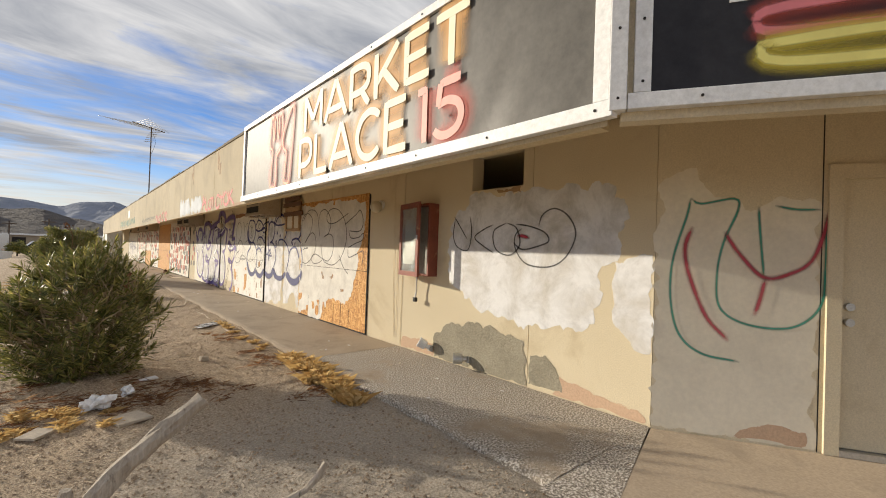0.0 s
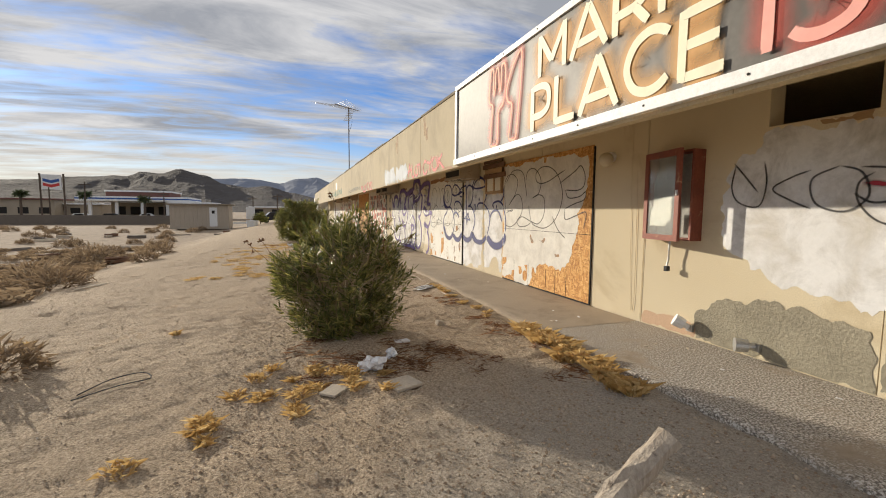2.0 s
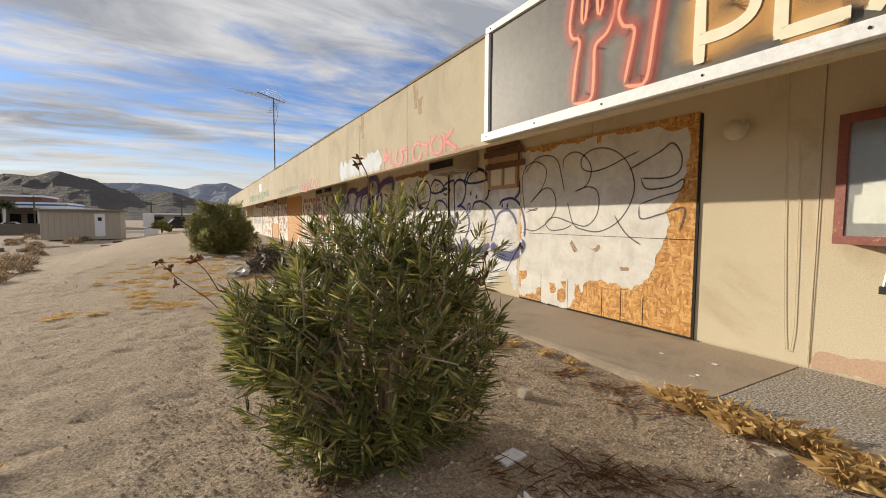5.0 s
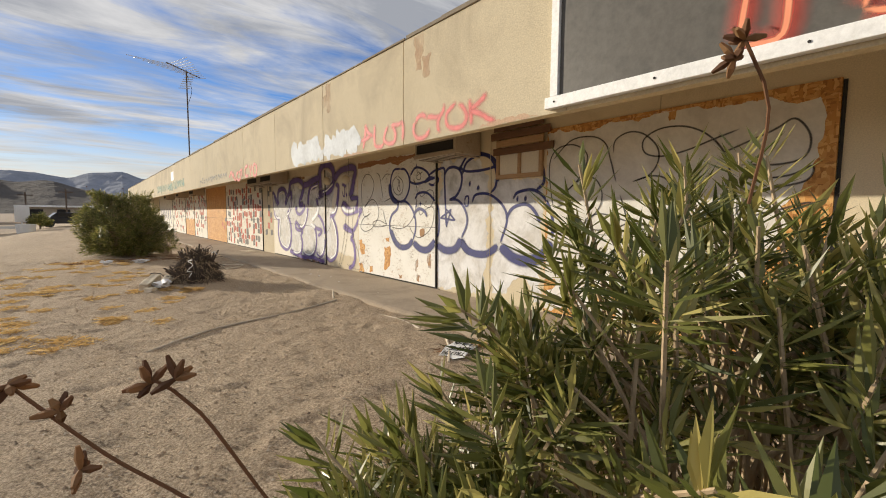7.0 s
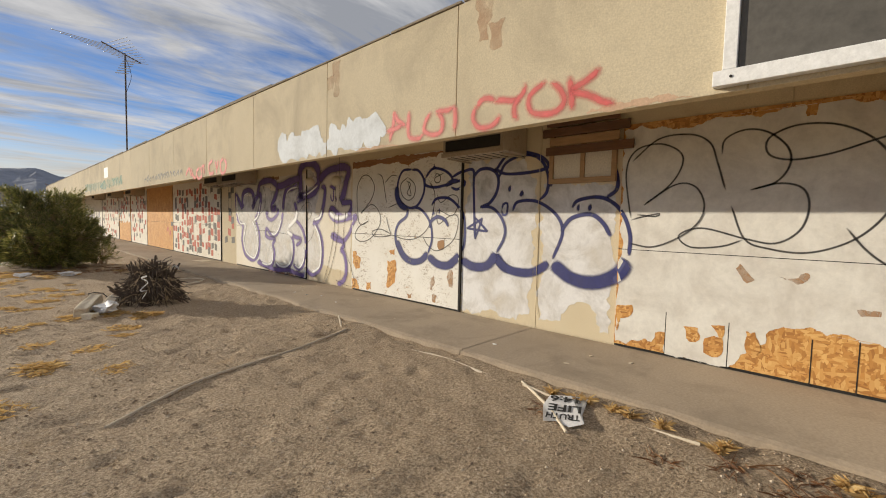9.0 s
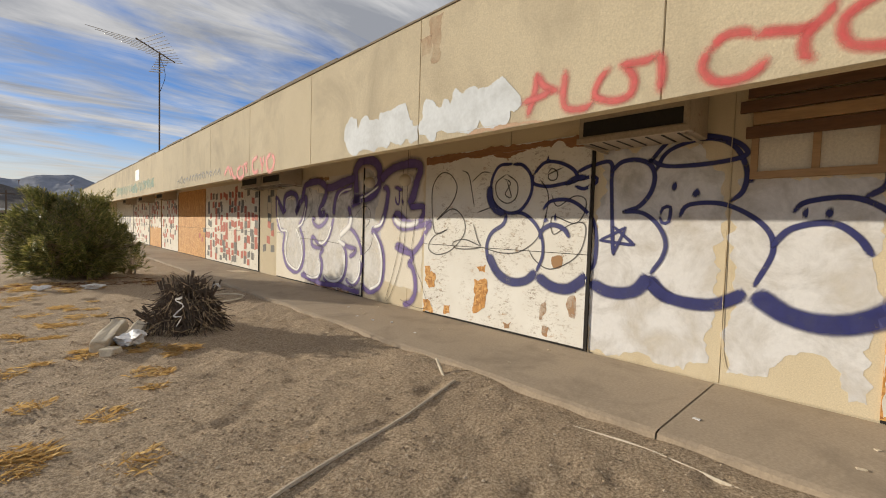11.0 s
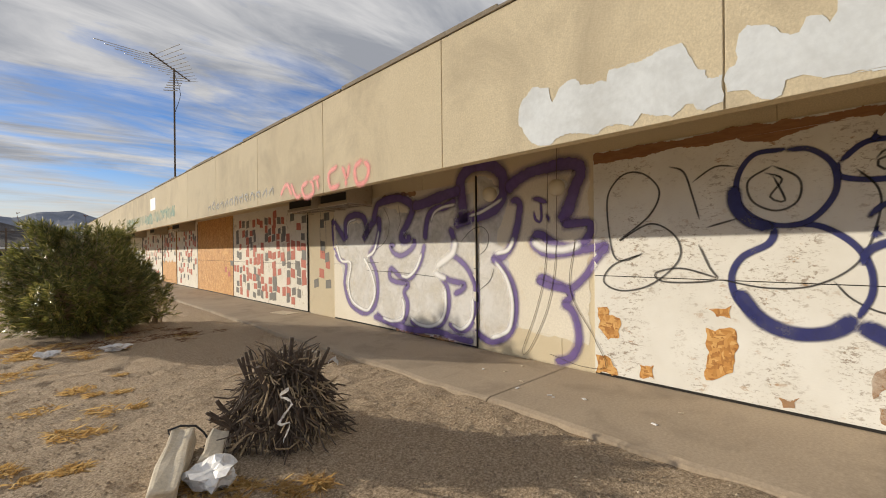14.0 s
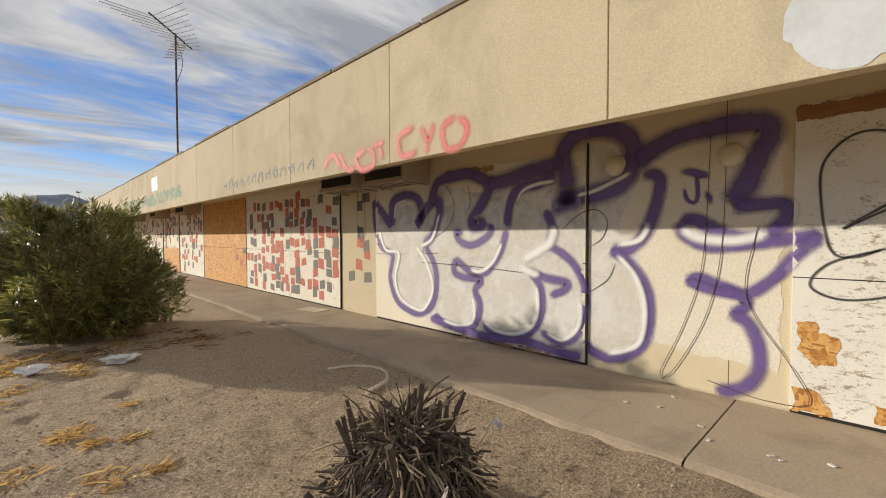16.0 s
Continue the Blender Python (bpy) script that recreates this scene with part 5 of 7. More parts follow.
# blue paint
spray('blue', 0.045, [(11.04, 2.19),(11.26, 2.18),(11.38, 1.99),(11.36, 1.75),(11.15, 1.58),(10.91, 1.59),(10.75, 1.79),(10.75, 2.01),(10.88, 2.16),(11.04, 2.19)])
spray('blue', 0.11, [(11.4, 1.93),(11.4, 1.77),(11.31, 1.62),(11.13, 1.54)])
spray('blue', 0.045, [(10.72, 2.04),(10.56, 2.17),(10.34, 2.14),(10.17, 2.04),(10.14, 1.93),(10.31, 1.9),(10.53, 1.88),(10.72, 1.93),(10.72, 2.04)])
spray('blue', 0.045, [(10.14, 1.93),(9.94, 1.96),(9.91, 1.9),(10.04, 1.83),(10.16, 1.87)])
spray('blue', 0.07, [(10.28, 1.89),(10.16, 1.95),(10.02, 1.96)])
spray('blue', 0.045, [(10.14, 2.02),(9.97, 2.08),(9.76, 2.1),(9.74, 1.88),(9.72, 1.57),(9.7, 1.27),(9.68, 1.1)])
spray('blue', 0.035, [(9.85, 1.26),(9.65, 1.24),(9.46, 1.22)])
spray('blue', 0.035, [(9.46, 1.22),(9.58, 1.32),(9.7, 1.42)])
spray('blue', 0.035, [(9.7, 1.42),(9.7, 1.27),(9.69, 1.11)])
spray('blue', 0.035, [(9.69, 1.11),(9.62, 1.27),(9.56, 1.41)])
spray('blue', 0.035, [(9.56, 1.41),(9.7, 1.33),(9.85, 1.26)])
spray('blue', 0.05, [(9.75, 1.99),(9.64, 2.09),(9.48, 2.1),(9.35, 2.04),(9.3, 1.92),(9.33, 1.76),(9.43, 1.63),(9.52, 1.59),(9.61, 1.57)])
spray('blue', 0.045, [(9.61, 1.57),(9.41, 1.56),(9.26, 1.45),(9.17, 1.28),(9.19, 1.12),(9.3, 0.94)])
spray('blue', 0.14, [(9.93, 0.8),(9.77, 0.72),(9.58, 0.71),(9.42, 0.77),(9.31, 0.92)])
spray('blue', 0.14, [(9.31, 0.92),(9.22, 0.79),(9.08, 0.7)])
spray('blue', 0.06, [(11.11, 1.56),(11.16, 1.42),(11.35, 1.3),(11.43, 1.13),(11.39, 0.93),(11.22, 0.74)])
spray('blue', 0.12, [(11.39, 1.01),(11.24, 0.78),(11.02, 0.68),(10.79, 0.71),(10.63, 0.84)])
spray('blue', 0.13, [(10.62, 0.8),(10.42, 0.69),(10.2, 0.68),(10.03, 0.79),(9.96, 0.87)])
spray('blue', 0.045, [(11.03, 1.57),(10.84, 1.55),(10.66, 1.42),(10.56, 1.24),(10.55, 1.03),(10.63, 0.84)])
spray('blue', 0.045, [(10.57, 1.6),(10.46, 1.7),(10.24, 1.71),(10.07, 1.63),(9.93, 1.48),(9.88, 1.26),(9.89, 1.01),(9.95, 0.91)])
spray('blue', 0.06, [(10.6, 1.24),(10.57, 1.35),(10.43, 1.42),(10.27, 1.37),(10.2, 1.27)])
spray('blue', 0.09, [(10.54, 1.5),(10.52, 1.49),(10.51, 1.5)])
spray('blue', 0.09, [(10.41, 1.51),(10.39, 1.51),(10.38, 1.51)])
spray('blue', 0.09, [(10.54, 2.21),(10.52, 2.2),(10.51, 2.21)])
spray('blue', 0.035, [(9.23, 1.53),(9.21, 1.6),(9.14, 1.61),(9.15, 1.47),(9.21, 1.46),(9.23, 1.53)])
spray('blue', 0.045, [(9.37, 2.05),(9.12, 2.28),(8.71, 2.22),(8.54, 2.07),(8.76, 2.01),(9.18, 2.01),(9.37, 2.1)])
spray('blue', 0.045, [(9.3, 1.97),(9.18, 2.16),(8.88, 2.24),(8.65, 2.15),(8.54, 1.93),(8.56, 1.74),(8.66, 1.65)])
spray('blue', 0.045, [(9.06, 1.51),(8.98, 1.63),(8.69, 1.63),(8.41, 1.46),(8.32, 1.24),(8.44, 0.91)])
spray('blue', 0.05, [(8.51, 1.81),(8.41, 2.06),(8.14, 2.19),(7.87, 2.15),(7.71, 1.97),(7.68, 1.76),(7.8, 1.66)])
spray('blue', 0.045, [(8.21, 1.55),(8.12, 1.64),(7.84, 1.66),(7.62, 1.51),(7.51, 1.26),(7.51, 1.02)])
spray('blue', 0.055, [(8.34, 1.26),(8.21, 1.42),(7.97, 1.47),(7.81, 1.36),(7.73, 1.22)])
spray('blue', 0.09, [(8.15, 1.55),(8.12, 1.55),(8.11, 1.55)])
spray('blue', 0.09, [(8.01, 1.55),(7.98, 1.55),(7.96, 1.55)])
spray('blue', 0.09, [(9.14, 1.81),(9.11, 1.81),(9.09, 1.81)])
spray('blue', 0.09, [(8.95, 1.75),(8.92, 1.74),(8.89, 1.75)])
spray('blue', 0.12, [(9.36, 0.91),(9.12, 0.73),(8.76, 0.71),(8.49, 0.85)])
spray('blue', 0.17, [(8.44, 0.86),(8.18, 0.7),(7.89, 0.68),(7.63, 0.8),(7.52, 0.97)])
# black paint
spray('black', 0.021, [(11.13, 2.07),(11.3, 1.96),(11.27, 1.78),(11.11, 1.69),(10.97, 1.76),(10.96, 1.94),(11.13, 2.07)])
spray('black', 0.021, [(11.19, 2.02),(11.07, 1.95),(11.15, 1.81),(11.05, 1.77),(11.13, 1.99)])
spray('black', 0.021, [(10.53, 2.02),(10.47, 2.09),(10.39, 2.04),(10.4, 1.96),(10.48, 1.95),(10.51, 2.02),(10.31, 2.09)])
spray('black', 0.018, [(10.46, 1.79),(10.37, 1.64),(10.16, 1.75),(10.02, 1.71),(10.03, 1.55),(10.15, 1.44),(10.43, 1.52),(10.41, 1.31),(10.21, 1.42),(10.04, 1.45),(10.0, 1.34),(10.06, 1.12),(10.21, 0.98),(10.45, 0.89),(10.65, 0.98),(10.76, 1.12)])
spray('black', 0.018, [(10.63, 1.98),(10.51, 1.81),(10.51, 1.6),(10.62, 1.27),(10.87, 1.08),(11.18, 1.04),(11.53, 1.1)])
spray('black', 0.022, [(12.19, 1.34),(12.37, 1.26),(12.5, 1.32),(12.56, 1.73),(12.54, 1.99),(12.38, 2.16),(12.18, 2.14),(12.03, 1.95),(12.13, 1.71),(12.43, 1.47),(12.12, 1.63),(11.89, 1.5),(11.86, 1.27),(12.12, 1.02),(12.42, 0.94),(12.61, 1.03),(12.5, 1.21),(12.19, 1.33)])
spray('black', 0.022, [(11.94, 2.18),(11.81, 2.11),(11.74, 1.89),(11.68, 1.65)])
spray('black', 0.018, [(11.74, 2.0),(11.55, 2.12),(11.39, 2.1)])
spray('black', 0.022, [(11.69, 1.42),(11.6, 1.2),(11.55, 1.1),(11.75, 1.06),(12.02, 1.06),(12.07, 1.14),(11.84, 1.19),(11.54, 1.11)])
spray('black', 0.022, [(11.63, 1.57),(11.38, 1.64)])
spray('black', 0.021, [(7.51, 1.43),(7.58, 1.92),(7.49, 2.15),(7.26, 2.2),(7.07, 2.11),(7.03, 1.98),(7.13, 1.78),(7.38, 1.57)])
spray('black', 0.021, [(7.38, 1.57),(7.09, 1.77),(6.91, 1.75),(6.82, 1.58),(6.86, 1.4),(7.03, 1.24),(7.28, 1.13),(7.52, 1.16)])
spray('black', 0.021, [(7.52, 2.04),(7.26, 2.25),(6.97, 2.26),(6.8, 2.16),(6.73, 1.97),(6.65, 1.7)])
spray('black', 0.021, [(6.7, 2.04),(6.68, 2.18),(6.53, 2.25),(6.36, 2.21),(6.21, 2.06),(6.19, 1.9),(6.28, 1.76),(6.46, 1.7)])
spray('black', 0.021, [(6.46, 1.7),(6.25, 1.75),(6.09, 1.7),(6.04, 1.54),(6.09, 1.34),(6.25, 1.22),(6.47, 1.25),(6.83, 1.34),(7.03, 1.26),(6.92, 1.15),(6.66, 1.17),(6.49, 1.24)])
spray('black', 0.021, [(6.6, 1.56),(6.48, 1.25),(6.3, 1.17),(6.03, 1.15),(5.77, 1.26),(5.6, 1.45),(5.52, 1.68),(5.57, 1.91),(5.71, 2.1),(5.92, 2.22),(6.17, 2.24),(6.35, 2.15),(6.34, 2.01),(6.18, 1.95),(5.93, 1.98),(5.66, 2.07),(5.46, 2.13)])
spray('black', 0.02, [(7.51, 1.41),(7.37, 1.45),(7.22, 1.48),(7.26, 1.45),(7.45, 1.47)])
spray('black', 0.021, [(5.8, 1.37),(5.68, 1.2),(5.56, 1.09),(5.4, 1.0)])
spray('black', 0.021, [(5.6, 1.92),(5.21, 2.08),(5.06, 2.16),(4.95, 2.01),(4.97, 1.84),(5.13, 1.78),(5.44, 1.8)])
spray('black', 0.021, [(5.44, 1.8),(5.35, 1.67),(5.07, 1.68),(4.92, 1.75),(4.95, 1.63),(5.18, 1.57),(5.45, 1.49)])
spray('black', 0.021, [(5.45, 1.49),(5.42, 1.32),(5.17, 1.37),(4.91, 1.44),(4.91, 1.29),(4.95, 1.17)])
spray('black', 0.021, [(2.6, 1.94),(2.34, 1.63)])
spray('black', 0.021, [(2.58, 1.91),(2.61, 1.69),(2.53, 1.54),(2.33, 1.5),(2.27, 1.71),(2.3, 1.93)])
spray('black', 0.021, [(1.9, 1.81),(2.05, 1.76),(2.21, 1.66),(2.05, 1.55),(1.88, 1.47)])
spray('black', 0.021, [(1.69, 1.83),(1.89, 1.73),(1.85, 1.52),(1.64, 1.45),(1.49, 1.57),(1.54, 1.76),(1.69, 1.83)])
spray('black', 0.021, [(1.59, 1.6),(1.45, 1.52),(1.2, 1.57),(1.1, 1.62),(1.16, 1.71),(1.36, 1.78),(1.56, 1.81)])
spray('black', 0.02, [(1.24, 1.77),(1.19, 1.9),(1.04, 1.96),(0.87, 1.87),(0.78, 1.68),(0.89, 1.45),(1.09, 1.34),(1.39, 1.36),(1.55, 1.52),(1.56, 1.68),(1.46, 1.76)])
# red_wall paint
spray('red_wall', 0.05, [(1.54, 1.68),(1.44, 1.67),(1.35, 1.64)])
# red_fascia paint
spray('red_fascia', 0.085, [(8.47, 2.43),(8.41, 2.5),(8.32, 2.51),(8.23, 2.46)])
spray('red_fascia', 0.085, [(9.77, 2.25),(9.7, 2.45),(9.68, 2.62)])
spray('red_fascia', 0.085, [(9.68, 2.61),(9.62, 2.49),(9.46, 2.4)])
spray('red_fascia', 0.085, [(9.84, 2.39),(9.69, 2.4),(9.52, 2.43)])
spray('red_fascia', 0.085, [(9.42, 2.58),(9.44, 2.38),(9.4, 2.27),(9.24, 2.25),(9.18, 2.31)])
spray('red_fascia', 0.085, [(9.06, 2.5),(9.15, 2.43),(9.18, 2.32),(9.05, 2.26),(8.93, 2.28),(8.91, 2.39),(8.99, 2.49)])
spray('red_fascia', 0.085, [(9.03, 2.5),(8.82, 2.48),(8.74, 2.51)])
spray('red_fascia', 0.085, [(8.75, 2.53),(8.73, 2.38),(8.75, 2.24)])
spray('red_fascia', 0.085, [(8.46, 2.47),(8.5, 2.35),(8.42, 2.25),(8.27, 2.25),(8.16, 2.33)])
spray('red_fascia', 0.085, [(8.25, 2.44),(8.2, 2.47),(8.05, 2.44),(7.96, 2.45)])
spray('red_fascia', 0.085, [(7.91, 2.58),(7.93, 2.5),(8.02, 2.4),(8.02, 2.3),(7.97, 2.25)])
spray('red_fascia', 0.085, [(7.7, 2.54),(7.82, 2.49),(7.88, 2.42),(7.85, 2.31),(7.73, 2.27),(7.6, 2.28),(7.54, 2.36),(7.6, 2.47),(7.68, 2.53)])
spray('red_fascia', 0.085, [(7.5, 2.55),(7.48, 2.41),(7.47, 2.25)])
spray('red_fascia', 0.085, [(7.51, 2.42),(7.37, 2.47),(7.23, 2.55)])
spray('red_fascia', 0.085, [(7.5, 2.42),(7.34, 2.36),(7.22, 2.29),(7.11, 2.25)])
spray('red_fascia', 0.1, [(17.38, 2.3),(17.12, 2.45),(16.92, 2.25)])
spray('red_fascia', 0.1, [(16.98, 2.47),(16.79, 2.24),(16.61, 2.23)])
spray('red_fascia', 0.1, [(16.37, 2.42),(16.58, 2.35),(16.49, 2.2),(16.24, 2.23),(16.26, 2.38),(16.37, 2.42)])
spray('red_fascia', 0.1, [(16.13, 2.44),(16.1, 2.35),(16.07, 2.25)])
spray('red_fascia', 0.1, [(16.26, 2.44),(16.13, 2.44),(16.02, 2.44)])
spray('red_fascia', 0.1, [(15.53, 2.52),(15.77, 2.45),(15.73, 2.26),(15.48, 2.26)])
spray('red_fascia', 0.1, [(15.44, 2.52),(15.33, 2.35),(15.24, 2.52)])
spray('red_fascia', 0.1, [(15.33, 2.35),(15.34, 2.28),(15.36, 2.21)])
spray('red_fascia', 0.1, [(14.94, 2.51),(15.12, 2.44),(15.08, 2.24),(14.9, 2.24),(14.82, 2.39),(14.94, 2.51)])
# teal_side paint
spray('teal_side', 0.028, [(0.26, 1.99),(0.24, 1.85),(0.14, 1.46),(0.13, 1.12),(0.2, 0.83),(0.37, 0.68),(0.65, 0.64)])
spray('teal_side', 0.028, [(0.26, 1.99),(0.34, 1.94),(0.58, 1.98),(0.61, 1.89),(0.51, 1.61),(0.47, 1.33),(0.5, 1.07),(0.69, 0.95),(0.99, 0.95),(1.17, 1.12),(1.2, 1.41),(1.2, 1.85)])
spray('teal_side', 0.028, [(0.75, 1.92),(0.77, 1.66),(0.8, 1.34)])
spray('teal_side', 0.028, [(0.86, 1.92),(1.01, 1.89),(1.17, 1.89)])
# red_side paint
spray('red_side', 0.05, [(0.28, 1.75),(0.23, 1.56),(0.27, 1.32),(0.4, 0.99),(0.57, 0.8)])
spray('red_side', 0.05, [(0.51, 1.71),(0.63, 1.52),(0.8, 1.34),(0.98, 1.38),(1.13, 1.52),(1.24, 1.94)])
spray('red_side', 0.05, [(0.81, 1.34),(0.78, 1.18),(0.74, 1.02)])
ink = random.Random(14)
for k in range(13):  # unreadable lettering in separate short strokes
    y, h = 17.65 + k * 0.29, ink.uniform(0.17, 0.22)
    z = 2.30 + ink.uniform(0, 0.03)
    spray("dark_fascia", 0.05, [(y, z), (y + ink.uniform(-0.03, 0.03), z + h)])
    spray("dark_fascia", 0.05, [(y, z + h * ink.uniform(0.4, 1)), (y + 0.1, z + h * ink.uniform(0.5, 1)), (y + 0.17, z + h * ink.uniform(0.2, 0.7)), (y + ink.uniform(0.02, 0.18), z + h * ink.uniform(0, 0.2))])
for k in range(6):
    y = 40.0 + k * 0.9
    spray("blue", 0.1, [(y, 0.5), (y + 0.3, 1.5), (y + 0.5, 0.9), (y + 0.7, 1.6)])
# the sign's printed cutlery and rings
for q in ([(5.05, 2.37), (4.94, 2.345), (4.83, 2.37), (4.81, 2.6), (4.8, 2.8), (4.68, 2.87), (4.61, 3.02), (4.61, 3.2), (4.63, 3.37), (4.68, 3.4), (4.72, 3.36), (4.74, 3.09), (4.78, 3.07), (4.81, 3.33), (4.86, 3.39), (4.89, 3.33), (4.92, 3.07), (4.96, 3.08), (4.96, 3.36), (5.02, 3.42), (5.07, 3.3), (5.1, 3.05), (5.06, 2.95), (4.98, 2.9), (5.02, 2.65), (5.05, 2.37)],
          [(4.5, 2.39), (4.4, 2.355), (4.3, 2.38), (4.25, 2.7), (4.21, 3.0), (4.19, 3.38), (4.25, 3.4), (4.4, 3.3), (4.52, 3.13), (4.57, 2.98), (4.52, 2.86), (4.42, 2.8), (4.46, 2.57), (4.5, 2.39)]):
    spray("glow_red", 0.2, q, on_sign)
    spray("neon", 0.035, q, on_sign)
for q in ([(0.62, 2.66), (0.75, 2.72), (1.5, 2.74), (2.6, 2.75)], [(2.6, 2.61), (1.5, 2.6), (0.75, 2.60), (0.62, 2.66)]):
    spray("glow_red", 0.14, q, on_side_sign)
    spray("neon_pink", 0.05, q, on_side_sign)
for q in ([(0.64, 2.54), (1.2, 2.57), (2.6, 2.58)], [(0.64, 2.54), (0.75, 2.45), (1.4, 2.44), (2.6, 2.45)]):
    spray("glow_yellow", 0.15, q, on_side_sign)
    spray("neon_yellow", 0.05, q, on_side_sign)
LABELS = {"purple": "large purple bubble-letter graffiti", "white_line": "white highlight lines inside purple graffiti", "blue": "dark blue bubble-letter graffiti with faces and a star",
          "black": "thin black looping graffiti tags", "red_wall": "short red spray mark", "red_fascia": "faded red spray lettering on stucco", "teal_side": "teal spray outline on cream stucco",
          "red_side": "crimson spray curves on cream stucco", "dark_fascia": "faded blue-black scribbled lettering"}
for (kind, place), strokes in STROKES.items():
    if kind in LABELS:
        t = thing("graffiti", LABELS[kind] , "graffiti", kind="structure")
        for s in strokes:
            raw("paint_stroke", *s[:2], PAINTS[kind], t, uvs=s[2])
    else:
        for s in strokes:
            raw("printed_line", *s[:2], PAINTS[kind], sign if place in (on_sign, on_sign_top) else sign2, uvs=s[2])


# shrubs
def leaves(tips, per, length, width, rnd, spread=0.75):
    """Lance-shaped folded leaves in whorls along the last stretch of each twig."""
    vs, fs = [], []
    for tip, d, reach in tips:
        u = d.cross(Vector((0.2, 0.5, 0.9))).normalized()
        v = d.cross(u).normalized()
        for k in range(per):
            s = rnd.random() ** 0.8 * reach
            ang = k * 2.1 + rnd.uniform(-0.5, 0.5)
            o = (u * math.cos(ang) + v * math.sin(ang))
            base = tip - d * s
            ax = (d * (1 - spread * (0.35 + 0.65 * s / reach)) + o * spread * (0.5 + 0.6 * s / reach) + Vector((0, 0, -0.05))).normalized()
            ln = length * rnd.uniform(0.6, 1.15)
            sd = ax.cross(o + Vector((0.01, 0.02, 0.03))).normalized() * width * rnd.uniform(0.7, 1.2)
            up = sd.cross(ax).normalized() * ln * 0.04
            i = len(vs)
            vs += [base, base + ax * ln * 0.45 + sd + up, base + ax * ln + Vector((0, 0, -0.06 * ln)), base + ax * ln * 0.45 - sd + up, base + ax * ln * 0.45]
            fs += [(i, i + 1, i + 4), (i + 1, i + 2, i + 4), (i, i + 4, i + 3), (i + 4, i + 2, i + 3)]
    return vs, fs


def shrub(cx, cy, z0, rx, ry, h, n, per, length, seed, label, lean=(0, 0)):
    rnd = random.Random(seed)
    t = thing("oleander_bush", label, "bush", "oleander bushes by the walkway")
    tips, wood = [], bmesh.new()
    mains = []
    for k in range(16):
        a = k * 2.4
        d = Vector((math.cos(a) * rnd.uniform(0.2, 0.8), math.sin(a) * rnd.uniform(0.2, 0.8), 1)).normalized()
        base = Vector((cx + math.cos(a) * 0.16, cy + math.sin(a) * 0.16, z0 - 0.05))
        mains.append((base, d))
    while len(tips) < n:
        a = rnd.uniform(0, math.tau)
        e = rnd.uniform(0.04, 1.0)
        q = rnd.uniform(0.55, 1.0) ** 0.6
        bulge = 1 + 0.42 * noise.noise(Vector((math.cos(a) * 1.6 + seed, math.sin(a) * 1.6, e * 2.6)))
        prof = math.sin(min(1.0, e * 0.98 + 0.2) * math.pi * 0.86) ** 0.55
        tip = Vector((cx + math.cos(a) * rx * prof * q * bulge + lean[0] * e, cy + math.sin(a) * ry * prof * q * bulge + lean[1] * e, z0 + h * e * (0.82 + 0.3 * (bulge - 0.8)) + 0.06))
        base, d0 = rnd.choice(mains)
        mid = base.lerp(tip, 0.55) + Vector((0, 0, 0.10 * h))
        d = (tip - mid).normalized() + Vector((0, 0, 0.35))
        d.normalize()
        tips.append((tip, d, rnd.uniform(0.10, 0.22)))
        if rnd.random() < 0.55:
            tube(wood, [base, base.lerp(mid, 0.6) + Vector((0, 0, 0.05)), mid, tip], [0.011, 0.008, 0.006, 0.003], 4)
    part("branchwork", wood, TWIGPALE, t, "grey-brown woody stems")
    vs, fs = leaves(tips, per, length, 0.0085 * length / 0.13, rnd)
    raw("crown", vs, fs, LEAF, t, "narrow dark green leaves, some yellowing")
    # dry flower stalks above the crown
    for k in range(9):
        tip, d, _ = rnd.choice(tips)
        if tip.z < h * 0.6:
            continue
        bm = bmesh.new()
        q = tip + Vector((rnd.uniform(-0.06, 0.06), rnd.uniform(-0.06, 0.06), rnd.uniform(0.1, 0.22)))
        tube(bm, [tip, q], [0.004, 0.002], 4)
        for j in range(4):
            tube(bm, [q, q + Vector((rnd.uniform(-0.04, 0.04), rnd.uniform(-0.04, 0.04), rnd.uniform(-0.01, 0.04)))], [0.007, 0.003], 4)
        part("seed_head", bm, LITTER, t, "dry brown seed head")
    return t


